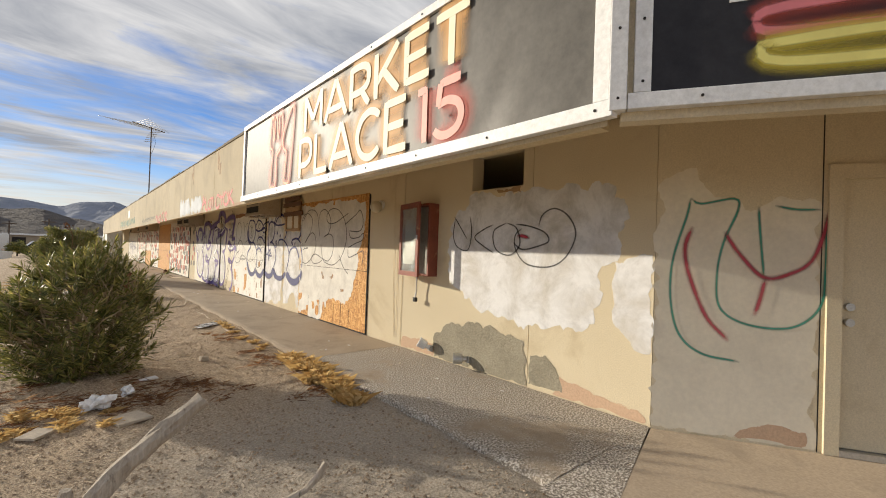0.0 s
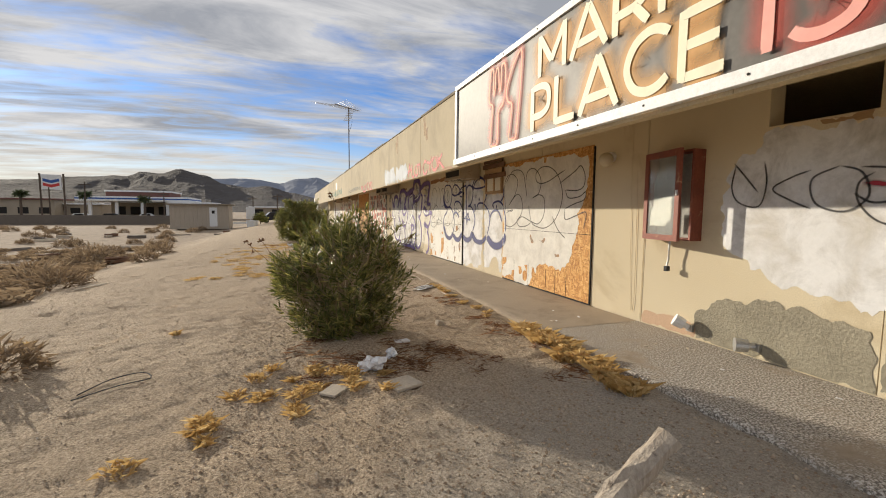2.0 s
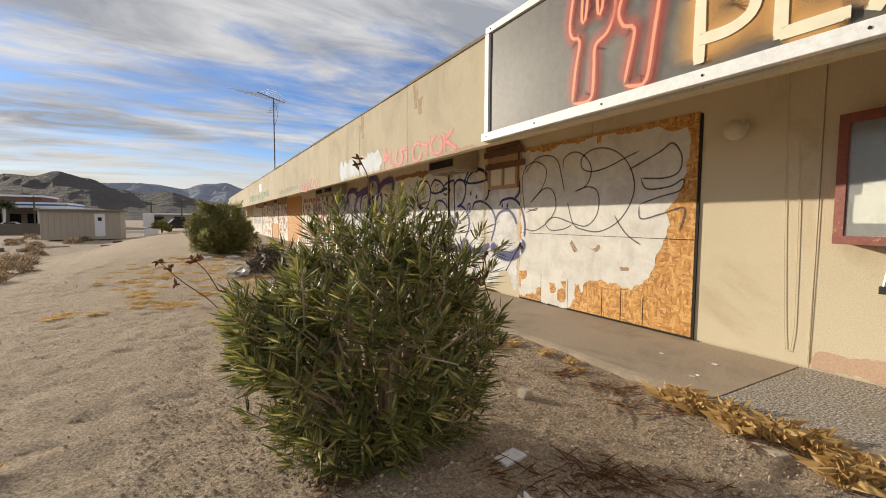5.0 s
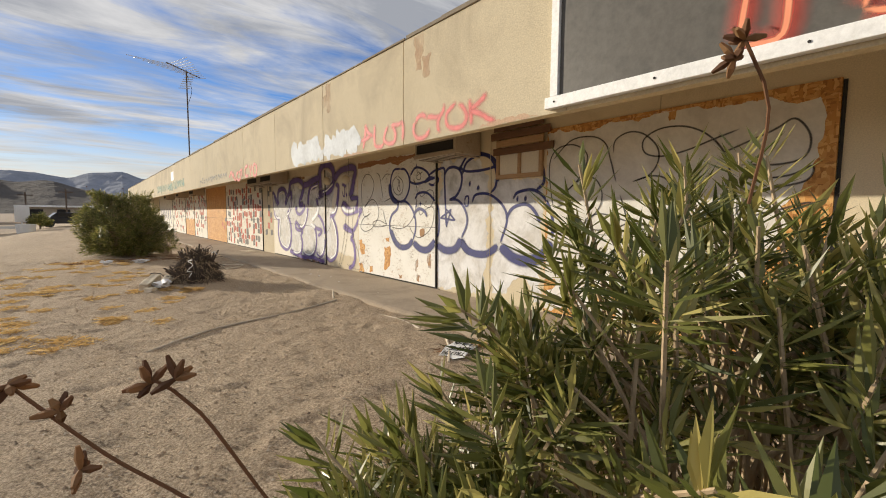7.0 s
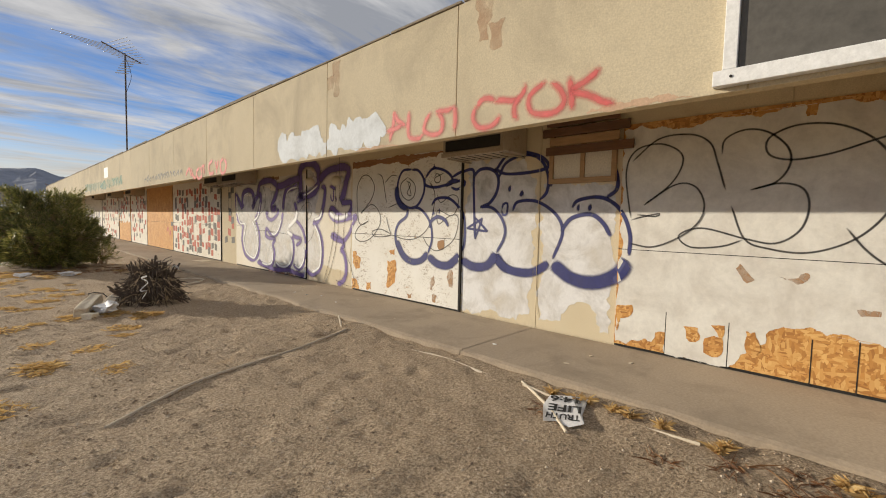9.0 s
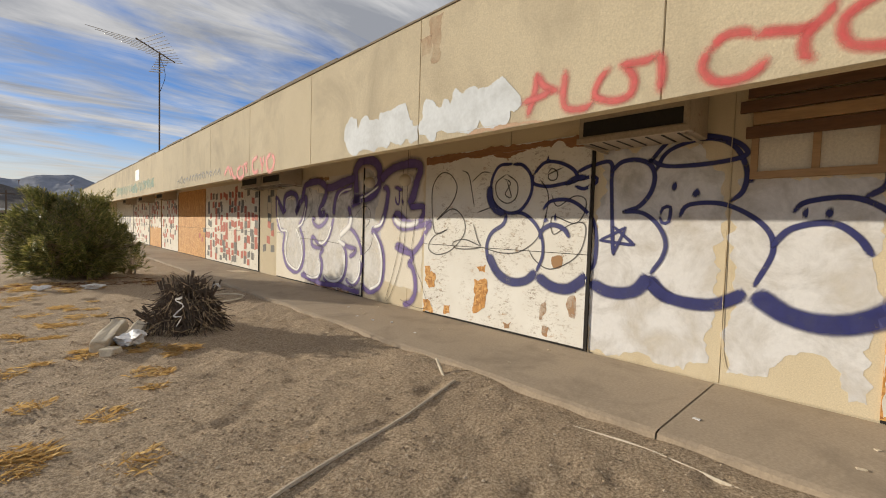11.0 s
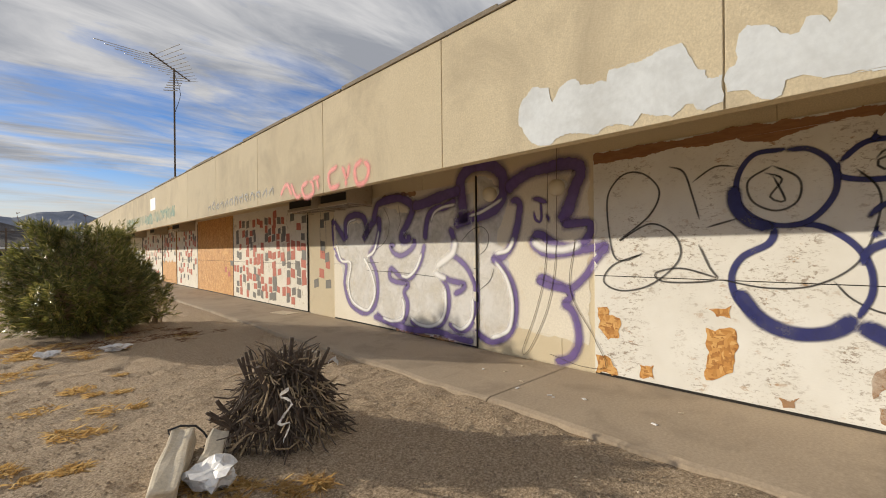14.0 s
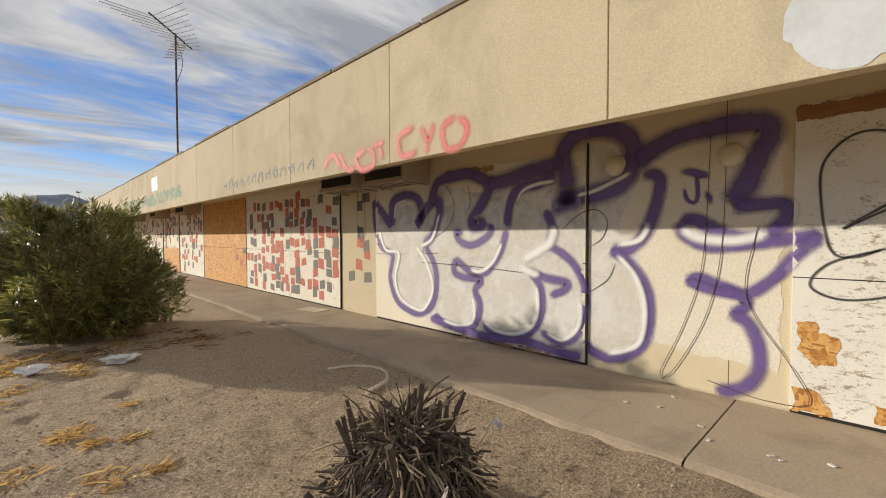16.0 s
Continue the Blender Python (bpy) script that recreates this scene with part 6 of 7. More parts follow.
def oleander(cx, cy, z0, seed, label):
    """A many-stemmed bush: bare stems that fork twice and end in whorls of lance leaves; taller in the middle, low to the west."""
    rnd = random.Random(seed)
    t = thing("oleander_bush", label, "bush", "oleander bushes by the walkway")
    tips, wood = [], bmesh.new()
    for k in range(58):
        a = k * 2.39996
        q = ((k + 0.5) / 58) ** 0.55
        east, north = math.cos(a), math.sin(a)
        wing = max(0.0, -east) ** 2 * q  # the low western side reaches further out
        top = 1.36 - 0.50 * q ** 2.2 - 0.34 * wing - 0.16 * max(0.0, north) * q + rnd.uniform(-0.16, 0.10)
        end = Vector((cx + (0.66 + 0.24 * wing) * q * east + rnd.gauss(0, 0.05), cy + 0.43 * q * north + 0.12 * wing + rnd.gauss(0, 0.04), z0 + top - 0.05 * max(0.0, -north)))
        if k % 4 == 0:  # shoots of the low western wing
            end = Vector((rnd.uniform(-4.5, -4.2), cy + rnd.uniform(0.1, 0.45), z0 + rnd.uniform(0.58, 0.82)))
        base = Vector((cx + 0.2 * q * east, cy + 0.2 * q * math.sin(a), z0 - 0.06))
        knee = base.lerp(end, 0.5) + Vector((0, 0, 0.09))
        tube(wood, [base, base.lerp(knee, 0.5) + Vector((0, 0, 0.03)), knee], [0.012, 0.010, 0.008], 5)
        for f in range(3):
            fork = knee.lerp(end, 0.45) + Vector((rnd.gauss(0, 0.05), rnd.gauss(0, 0.05), rnd.gauss(0, 0.03)))
            tube(wood, [knee, fork], [0.007, 0.005], 4)
            for g in range(2):
                tip = end + Vector((rnd.gauss(0, 0.105), rnd.gauss(0, 0.105), rnd.uniform(-0.16, 0.09)))
                if tip.x < -4.52 or math.hypot(tip.x + 4.74, tip.z - 1.32) < 0.36:
                    continue
                d = ((tip - fork).normalized() + Vector((0, 0, 0.45))).normalized()
                tube(wood, [fork, fork.lerp(tip, 0.6), tip], [0.005, 0.004, 0.003], 4)
                tips.append((tip, d, rnd.uniform(0.10, 0.19)))
    low = []  # leafy side shoots lower in the bush
    for k in range(300):
        a, q, e = rnd.uniform(0, math.tau), rnd.uniform(0.5, 1.0), rnd.uniform(0.06, 0.85)
        w = 0.56 + 0.22 * math.sin(e * math.pi * 0.8)
        p = Vector((cx + math.cos(a) * w * q, cy + math.sin(a) * w * q * 0.76, z0 + e))
        if p.x < -4.48 or math.hypot(p.x + 4.74, p.z - 1.32) < 0.46:
            continue
        d = Vector((math.cos(a) * 0.6, math.sin(a) * 0.6, 0.75)).normalized()
        tube(wood, [p - d * 0.35 - Vector((math.cos(a), math.sin(a), 0)) * 0.12, p], [0.005, 0.003], 4)
        low.append((p, d, rnd.uniform(0.12, 0.24)))
    part("branchwork", wood, TWIGPALE, t, "grey-brown woody stems")
    raw("crown", *leaves(tips, 24, 0.12, 0.0082, rnd, 0.7), LEAF, t, "narrow dark green leaves, some yellowing")
    raw("lower_leaves", *leaves(low, 24, 0.12, 0.0082, rnd, 0.75), LEAF, t)
    # dry flower stalks with brown seed heads
    for stalk, heads in (([(-4.35, 4.55, 0.5), (-4.55, 4.8, 0.8), (-4.72, 4.96, 0.94), (-4.83, 5.05, 1.05)], [(-4.83, 5.05, 1.05), (-4.77, 5.0, 1.01), (-4.75, 4.97, 0.92)]), ([(-4.3, 4.5, 0.5), (-4.5, 4.78, 0.82), (-4.6, 4.88, 1.0), (-4.66, 4.92, 1.06)], [(-4.63, 4.89, 1.06), (-4.66, 4.92, 1.05)]),
                         ([(-3.84, 4.36, 1.34), (-3.84, 4.34, 1.5), (-3.88, 4.37, 1.61)], [(-3.88, 4.37, 1.61), (-3.89, 4.38, 1.58)]), ([(-3.3, 3.95, 0.82), (-3.38, 3.94, 1.02), (-3.36, 3.93, 1.12)], [(-3.37, 3.93, 1.11), (-3.4, 3.95, 0.98)]),
                         ([(-3.1, 4.1, 1.0), (-3.05, 4.05, 1.14)], [(-3.05, 4.05, 1.14)])):
        st_ = part("flower_stalk", tube(bmesh.new(), smooth_line(stalk, 0.04), 0.003, 5), LITTER, t, "dry brown flower stalk")
        for h in heads:
            bm = bmesh.new()
            for j in range(7):
                d = Vector((rnd.gauss(0, 1), rnd.gauss(0, 1), rnd.gauss(0.2, 0.8))).normalized() * rnd.uniform(0.02, 0.04)
                tube(bm, [Vector(h), Vector(h) + d * 0.5, Vector(h) + d], [0.003, 0.007, 0.003], 5)
            part("seed_head", bm, LITTER, st_, "dry brown seed head")
    return t


oleander(-3.74, 4.42, 0.02, 3, "large dark green oleander bush with narrow leaves in bare dirt")
shrub(-3.8, 20.4, -0.05, 1.15, 1.25, 2.12, 1700, 24, 0.13, 5, "dense rounded dark green oleander bush")
shrub(-2.75, 20.9, -0.05, 0.45, 0.5, 0.85, 70, 18, 0.13, 8, "low sparse oleander sprout beside a larger bush")


def blades(name, label, category, spots, mat_, seed, per, hmin, hmax, lie=0.5):
    rnd = random.Random(seed)
    vs, fs = [], []
    for x, y, r in spots:
        for k in range(per):
            a, q = rnd.uniform(0, math.tau), r * rnd.random() ** 0.6
            bx, by = x + math.cos(a) * q, y + math.sin(a) * q
            z = height(bx, by) - 0.004
            h = rnd.uniform(hmin, hmax)
            lx, ly = rnd.gauss(0, lie) * h, rnd.gauss(0, lie) * h
            w = rnd.uniform(0.002, 0.004)
            c, s = math.cos(a) * w, math.sin(a) * w
            i = len(vs)
            vs += [(bx - s, by + c, z), (bx + s, by - c, z), (bx + lx * 0.5, by + ly * 0.5, z + h * 0.75), (bx + lx * 1.3, by + ly * 1.3, z + h * 0.85)]
            fs += [(i, i + 1, i + 2), (i + 1, i + 3, i + 2)]
    return tagged(raw(name, vs, fs, mat_), label, category, kind="stuff")


rnd = random.Random(21)
strip = []
for k in range(15):
    y = 2.1 + k * 0.13 + rnd.uniform(-0.04, 0.04)
    strip.append((-1.66 + rnd.gauss(0, 0.05), y, rnd.uniform(0.06, 0.12)))
blades("dry_grass", "golden dry grass tufts along the walkway edge", "dry grass", strip, STRAW, 31, 150, 0.03, 0.14, 0.5)
tufts = [(-4.6 + rnd.gauss(0, 0.35), 3.0 + rnd.gauss(0, 0.3), rnd.uniform(0.03, 0.09)) for k in range(15)]
tufts += [(-3.9 + rnd.gauss(0, 0.2), 3.2 + rnd.gauss(0, 0.2), rnd.uniform(0.03, 0.08)) for k in range(12)]
tufts += [(rnd.uniform(-7.5, -4.6), rnd.uniform(0.5, 6), rnd.uniform(0.02, 0.05)) for k in range(8)]
far_tufts = [(-4.6 + rnd.gauss(0, 0.7), 18.8 + rnd.gauss(0, 0.7), rnd.uniform(0.1, 0.2)) for k in range(30)]
far_tufts += [(rnd.uniform(-6.5, -3.6), rnd.uniform(9.5, 17), rnd.uniform(0.06, 0.2)) for k in range(80)]
far_tufts += [(rnd.uniform(-3.7, -2.9), rnd.uniform(12.6, 13.4), rnd.uniform(0.03, 0.08)) for k in range(10)]
tufts += [(-1.7 + rnd.gauss(0, 0.05), rnd.uniform(4.6, 8), rnd.uniform(0.02, 0.04)) for k in range(14)]
blades("dry_grass", "scattered low tufts of golden dry grass on dirt", "dry grass", tufts, STRAW, 32, 90, 0.012, 0.06, 0.7)
blades("dry_grass", "low pale dry turf patches on dirt", "dry grass", far_tufts, STRAW, 36, 110, 0.008, 0.035, 1.4)
lit = [(-3.4 + rnd.gauss(0, 0.5), 3.5 + rnd.gauss(0, 0.28), 0.12) for k in range(40)] + [(-1.9 + rnd.gauss(0, 0.12), rnd.uniform(2, 7.5), 0.1) for k in range(16)]
lit += [(-3.6 + rnd.gauss(0, 0.8), 19.2 + rnd.gauss(0, 0.3), 0.15) for k in range(30)]
blades("leaf_litter", "brown dead leaves and stems scattered on dirt", "leaf litter", lit, LITTER, 33, 40, 0.004, 0.03, 3.0)

# gravel
rnd = random.Random(5)
vs, fs = [], []
for k in range(70000):
    x = rnd.uniform(-8.5, -1.5) if k % 3 == 0 else rnd.uniform(-5, -1.5)
    y = rnd.uniform(-1.5, 17) if k % 3 < 2 else rnd.uniform(-1, 6)
    r = 0.003 + 0.013 * rnd.random() ** 5
    z = height(x, y) + r * 0.3
    i = len(vs)
    vs += [(x + r, y, z), (x, y + r * rnd.uniform(0.6, 1), z), (x - r, y, z), (x, y - r, z), (x, y, z + r * rnd.uniform(0.5, 0.9)), (x, y, z - r)]
    fs += [(i, i + 1, i + 4), (i + 1, i + 2, i + 4), (i + 2, i + 3, i + 4), (i + 3, i, i + 4)]
tagged(raw("gravel", vs, fs, PEBBLE), "small loose stones scattered over the dirt", "gravel", kind="stuff")

# cut shrub stump with a dome of dry sticks
st = thing("cut_shrub_stump", "dead cut shrub mound of dark dry sticks on dirt", "dead shrub")
rnd = random.Random(8)
SX, SY = -3.05, 13.85
part("root_mound", lump((SX, SY, 0.12), (0.32, 0.3, 0.26), 3.0, 0.5, 3), STICK, st)
bm, bp = bmesh.new(), bmesh.new()
for k in range(1500):  # broken twigs that hang down the mound like a skirt
    a, q = rnd.uniform(0, math.tau), rnd.random() ** 0.5
    b = Vector((SX + math.cos(a) * 0.42 * q, SY + math.sin(a) * 0.42 * q, 0.0 + 0.55 * (1 - q ** 3) * rnd.uniform(0.55, 1)))
    d = Vector((math.cos(a) * (0.2 + q * 0.3) + rnd.gauss(0, 0.4), math.sin(a) * (0.2 + q * 0.3) + rnd.gauss(0, 0.4), rnd.uniform(-1.6, 0.1) if q > 0.45 else rnd.uniform(-0.3, 1.0))).normalized()
    ln = rnd.uniform(0.08, 0.24)
    r = rnd.uniform(0.003, 0.009)
    e = b + d * ln
    e.z = max(e.z, -0.07)
    tube(bm if k % 4 else bp, [b, b.lerp(e, 0.5) + Vector((rnd.gauss(0, 0.015), 0, rnd.gauss(0, 0.02))), e], [r, r * 0.9, r * 0.6], 4)
for k in range(30):  # sawn stems
    a, q = rnd.uniform(0, math.tau), rnd.random() ** 0.6 * 0.3
    b = Vector((SX + math.cos(a) * q, SY + math.sin(a) * q, 0.34))
    d = Vector((math.cos(a) * q * 0.8 + rnd.gauss(0, 0.14), math.sin(a) * q * 0.8 + rnd.gauss(0, 0.14), 1)).normalized()
    r = rnd.uniform(0.008, 0.02)
    tube(bm, [b, b + d * rnd.uniform(0.12, 0.40) * (1.1 - q * 1.6)], [r, r * 0.85], 7)
for k in range(12):
    a = rnd.uniform(1.9, 4.6)
    b = Vector((SX + math.cos(a) * 0.36, SY + math.sin(a) * 0.33, 0.06))
    d = Vector((math.cos(a) * 0.55, math.sin(a) * 0.5, rnd.uniform(0.4, 1))).normalized()
    r = rnd.uniform(0.012, 0.022)
    tube(bm, [b, b + d * rnd.uniform(0.15, 0.3)], [r, r * 0.8], 6)
part("brushwood", bm, STICK, st)
part("straw_brush", bp, TWIGPALE, st, "pale dry stems")


def rag(pts, width, mat_, name, label, category, seed):
    bm = bmesh.new()
    line = smooth_line(pts, 0.02)
    prev = None
    for i, p in enumerate(line):
        w = Vector((noise.noise(Vector((i * 0.3, seed, 0))), noise.noise(Vector((seed, i * 0.3, 2))), noise.noise(Vector((1, seed, i * 0.3))) + 0.4)).normalized() * width * (0.6 + 0.5 * abs(noise.noise(Vector((i * 0.5, 2, seed)))))
        cur = [bm.verts.new(p - w), bm.verts.new(p + Vector((0, 0, 0.012 * math.sin(i)))), bm.verts.new(p + w)]
        if prev:
            bm.faces.new((prev[0], prev[1], cur[1], cur[0]))
            bm.faces.new((prev[1], prev[2], cur[2], cur[1]))
        prev = cur
    bmesh.ops.solidify(bm, geom=bm.faces[:], thickness=0.003)
    return tagged(part(name, bm, mat_), label, category)


rag([(-3.2, 13.42, 0.42), (-3.28, 13.38, 0.4), (-3.2, 13.38, 0.33), (-3.3, 13.36, 0.22), (-3.22, 13.36, 0.2), (-3.28, 13.34, 0.1)], 0.02, PLASTIC, "plastic_strip", "torn white plastic strip caught in dry sticks", "litter", 3)
rag([(-2.85, 13.5, 0.52), (-2.8, 13.5, 0.55), (-2.76, 13.5, 0.5)], 0.03, PLASTIC, "plastic_strip", "small white plastic scrap caught in dry sticks", "litter", 5)


def crumple(c, size, seed, label, mat_=PLASTIC, name="plastic_bag"):
    bm = lump(c, size, seed, 0.9, 3)
    for v in bm.verts:
        v.co += Vector((noise.noise(v.co * 25), noise.noise(v.co * 25 + Vector((3, 0, 0))), noise.noise(v.co * 25 + Vector((0, 9, 0))))) * 0.025
        v.co.z = max(v.co.z, height(v.co.x, v.co.y) - 0.004)
    return tagged(part(name, bm, mat_), label, "litter")


crumple((-3.68, 13.42, 0.0), (0.13, 0.15, 0.07), 2.0, "crumpled white plastic bag on dirt")
crumple((-3.62, 3.28, 0.0), (0.1, 0.08, 0.07), 4.0, "crumpled white paper on dirt")
crumple((-3.38, 3.55, 0.0), (0.05, 0.06, 0.04), 5.0, "small white scrap on dirt")
crumple((-4.35, 18.6, -0.02), (0.12, 0.08, 0.05), 6.0, "white litter beside a bush")
crumple((-3.6, 18.5, -0.02), (0.16, 0.1, 0.04), 7.0, "white litter beside a bush")


def slabby(c, size, rz, mat_, name, label, category, tilt=(0, 0)):
    bm = cube(-size[0] / 2, size[0] / 2, -size[1] / 2, size[1] / 2, 0, size[2], min(size) * 0.15)
    bmesh.ops.subdivide_edges(bm, edges=bm.edges[:], cuts=2, use_grid_fill=True)
    m = pose(c[0], c[1], c[2], tilt[0], tilt[1], rz)
    for v in bm.verts:
        v.co += Vector((noise.noise(v.co * 9), noise.noise(v.co * 9 + Vector((4, 0, 0))), noise.noise(v.co * 9 + Vector((0, 4, 0))))) * min(size) * 0.26
        v.co = m @ v.co
    return tagged(part(name, bm, mat_), label, category)


slabby((-3.86, 13.72, -0.07), (0.14, 0.74, 0.17), -22, FOAM, "foam_block", "long dirty cream foam block lying on dirt", "debris", (5, 8))
slabby((-3.6, 13.74, -0.05), (0.13, 0.34, 0.13), -28, FOAM, "foam_block", "broken tan foam piece beside dry sticks", "debris", (14, 8))
slabby((-3.9, 13.2, -0.09), (0.16, 0.14, 0.08), 50, FOAM, "foam_block", "small broken foam lump on dirt", "debris")
slabby((-3.42, 2.9, -0.075), (0.26, 0.24, 0.025), 20, STONE, "flat_slab", "flat pale stone slab on dirt", "stone")
slabby((-4.0, 2.95, -0.08), (0.2, 0.16, 0.02), 50, STONE, "flat_slab", "flat grey tile piece on dirt", "stone")
slabby((-3.17, 3.95, -0.03), (0.16, 0.1, 0.02), 10, PLASTIC, "paper_scrap", "flat white scrap lying on dirt", "litter")
slabby((-1.75, 3.3, -0.07), (0.16, 0.1, 0.03), 70, STONE, "flat_slab", "pale stone by the walkway edge", "stone")
slabby((-2.5, 4.6, -0.08), (0.1, 0.08, 0.09), 15, STONE, "stone_block", "small upright stone on dirt", "stone")
slabby((-0.4, 19.9, 0.0), (0.34, 0.6, 0.008), 12, FOAM, "flat_board", "pale flat board on the walkway", "debris")
for k in range(26):
    r2 = random.Random(100 + k)
    yy = r2.uniform(1, 14)
    slabby((r2.uniform(-1.2, -0.2), yy, 0.001), (r2.uniform(0.02, 0.05), r2.uniform(0.015, 0.03), 0.006), r2.uniform(0, 180), PLASTIC if k % 2 else FOAM, "paint_chip", "small pale paint chip on the walkway", "debris")

# dead branch snag
br = thing("dead_branch", "bleached dead tree branch leaning up from the dirt", "branch")
tipp, fork = Vector((-3.45, 0.17, 0.875)), Vector((-3.74, 0.18, 0.62))
bm = tube(bmesh.new(), smooth_line([Vector((-4.0, 0.22, -0.12)), Vector((-3.9, 0.2, 0.3)), fork, fork.lerp(tipp, 0.5) + Vector((0, 0, 0.01)), tipp], 0.04), [0.05 - 0.02 * min(1, k / 26) for k in range(80)], 10, 0.16)
part("trunk", bm, WOODGREY, br)
bm = tube(bmesh.new(), [fork + Vector((-0.03, 0, -0.12)), fork + Vector((-0.09, -0.03, -0.02)), fork + Vector((-0.085, -0.03, 0.05))], [0.035, 0.03, 0.018], 8, 0.15)
part("snapped_limb", bm, WOODGREY, br)
bm = tube(bmesh.new(), smooth_line([Vector((-3.9, 0.2, 0.25)), Vector((-3.6, 0.22, 0.36)), Vector((-3.3, 0.2, 0.35)), Vector((-3.05, 0.14, 0.42)), Vector((-2.97, 0.12, 0.52))], 0.06), 0.016, 7, 0.2)
part("side_limb", bm, WOODGREY, br)
bm = tube(bmesh.new(), smooth_line([Vector((-3.95, 0.2, 0.1)), Vector((-3.7, 0.4, 0.2)), Vector((-3.5, 0.5, 0.05))], 0.06), 0.02, 7, 0.2)
part("side_limb", bm, WOODGREY, br)


# sticks, strips and hoses on the ground
def strand(name, label, category, pts, r, mat_):
    bm = tube(bmesh.new(), smooth_line(pts, 0.06), r, 6, 0.1)
    return tagged(part(name, bm, mat_), label, category)


strand("plastic_pipe", "bent pale plastic strip along the walkway edge", "pipe", [(-1.70, 9.15, -0.06), (-1.66, 8.7, -0.045), (-1.68, 8.2, -0.06), (-1.72, 7.9, -0.06)], 0.012, FOAM)
strand("plastic_pipe", "thin pale pipe lying by the walkway edge", "pipe", [(-1.68, 7.75, -0.05), (-1.74, 7.2, -0.06), (-1.72, 6.4, -0.05)], 0.014, FOAM)
strand("stick", "dry pale stick on dirt", "stick", [(-1.62, 7.8, -0.05), (-1.9, 7.4, -0.05), (-2.16, 7.1, -0.065)], 0.012, FOAM)
strand("buried_pipe", "half-buried dusty pipe crossing the dirt", "pipe", [(x, y, height(x, y) + 0.004) for x, y in ((-4.3, 9.4), (-3.95, 9.62), (-3.6, 9.8), (-3.1, 9.93), (-2.6, 10.05), (-2.15, 10.18), (-1.75, 10.3))], 0.015, STONE)
strand("plastic_pipe", "short pale pipe stub sticking out of dirt", "pipe", [(-1.64, 10.66, 0.06), (-1.68, 10.56, 0.0), (-1.74, 10.42, -0.075)], 0.014, FOAM)
strand("hose", "curved pale hose end beside a dead shrub", "hose", [(-2.1, 15.6, -0.06), (-1.75, 15.75, -0.05), (-1.6, 16.1, -0.05), (-1.75, 16.4, -0.055), (-2.0, 16.5, -0.06)], 0.022, FOAM)
strand("wire", "loop of dark wire lying on dirt", "wire", [(-5.95, 3.5, -0.07), (-5.8, 3.75, -0.05), (-5.6, 3.85, -0.05), (-5.5, 3.7, -0.06), (-5.7, 3.6, -0.06), (-5.95, 3.4, -0.07)], 0.005, RUBBER)
strand("wire", "dark bent wire beside a foam block", "wire", [(-3.75, 13.9, 0.0), (-3.82, 14.0, 0.14), (-3.65, 13.98, 0.13), (-3.58, 13.9, 0.02)], 0.008, RUBBER)
strand("stick", "dry twig on dirt", "stick", [(-8.3, 9.5, -0.15), (-7.9, 9.9, -0.1)], 0.015, FOAM)

# torn printed sign on the ground
ps = thing("torn_sign", "torn white corrugated sign with black upside-down print on dirt", "sign")
pm = pose(-1.9, 7.25, -0.04, -6, 3, 112)
bm = bmesh.new()
bm.faces.new([bm.verts.new(pm @ Vector(c)) for c in ((-0.16, -0.21, 0), (-0.03, -0.23, 0), (0.13, -0.2, 0), (0.16, -0.02, 0.01), (0.13, 0.19, 0), (0.04, 0.17, 0), (-0.05, 0.23, 0), (-0.15, 0.18, 0.01), (-0.13, 0.05, 0))])
bmesh.ops.solidify(bm, geom=bm.faces[:], thickness=0.006)
part("board", bm, PLASTIC, ps)


def on_torn(a, b, off):
    return tuple(pm @ Vector((a, b, 0.004 + off)))


for text, z0, z1, a0, a1 in (("LIFE", -0.06, 0.04, -0.12, 0.12), ("14:6", -0.19, -0.1, -0.09, 0.12), ("TRUTH", 0.07, 0.15, -0.12, 0.12)):
    lettering(text, a0, a1, z0, z1, 0.004, RUBBER, ps, "lettering", 0.025, place=on_torn)


# desert field with scrub
def scrub(name, spots, seed, group):
    for k, (x, y, r) in enumerate(spots):
        rnd = random.Random(seed + k)
        vs, fs = [], []
        z0 = height(x, y)
        for j in range(420):
            a, e = rnd.uniform(0, math.tau), rnd.random()
            d = Vector((math.cos(a) * math.sqrt(1 - e * e), math.sin(a) * math.sqrt(1 - e * e), e * 0.75))
            q = rnd.uniform(0.5, 1.0) * (1 + 0.25 * noise.noise(d * 2 + Vector((k, 0, 0))))
            p = Vector((x, y, z0)) + d * r * q
            o = (d + Vector((rnd.gauss(0, 0.5), rnd.gauss(0, 0.5), rnd.gauss(0, 0.5)))).normalized() * r * 0.3
            s = o.cross(Vector((rnd.gauss(0, 1), rnd.gauss(0, 1), 0.5))).normalized() * 0.02 * (0.5 + r)
            i = len(vs)
            vs += [p - s, p + s, p + o]
            fs.append((i, i + 1, i + 2))
        t = tagged(raw(name, vs, fs, SCRUB), "low rounded dry grey-brown desert shrub", "shrub", group)


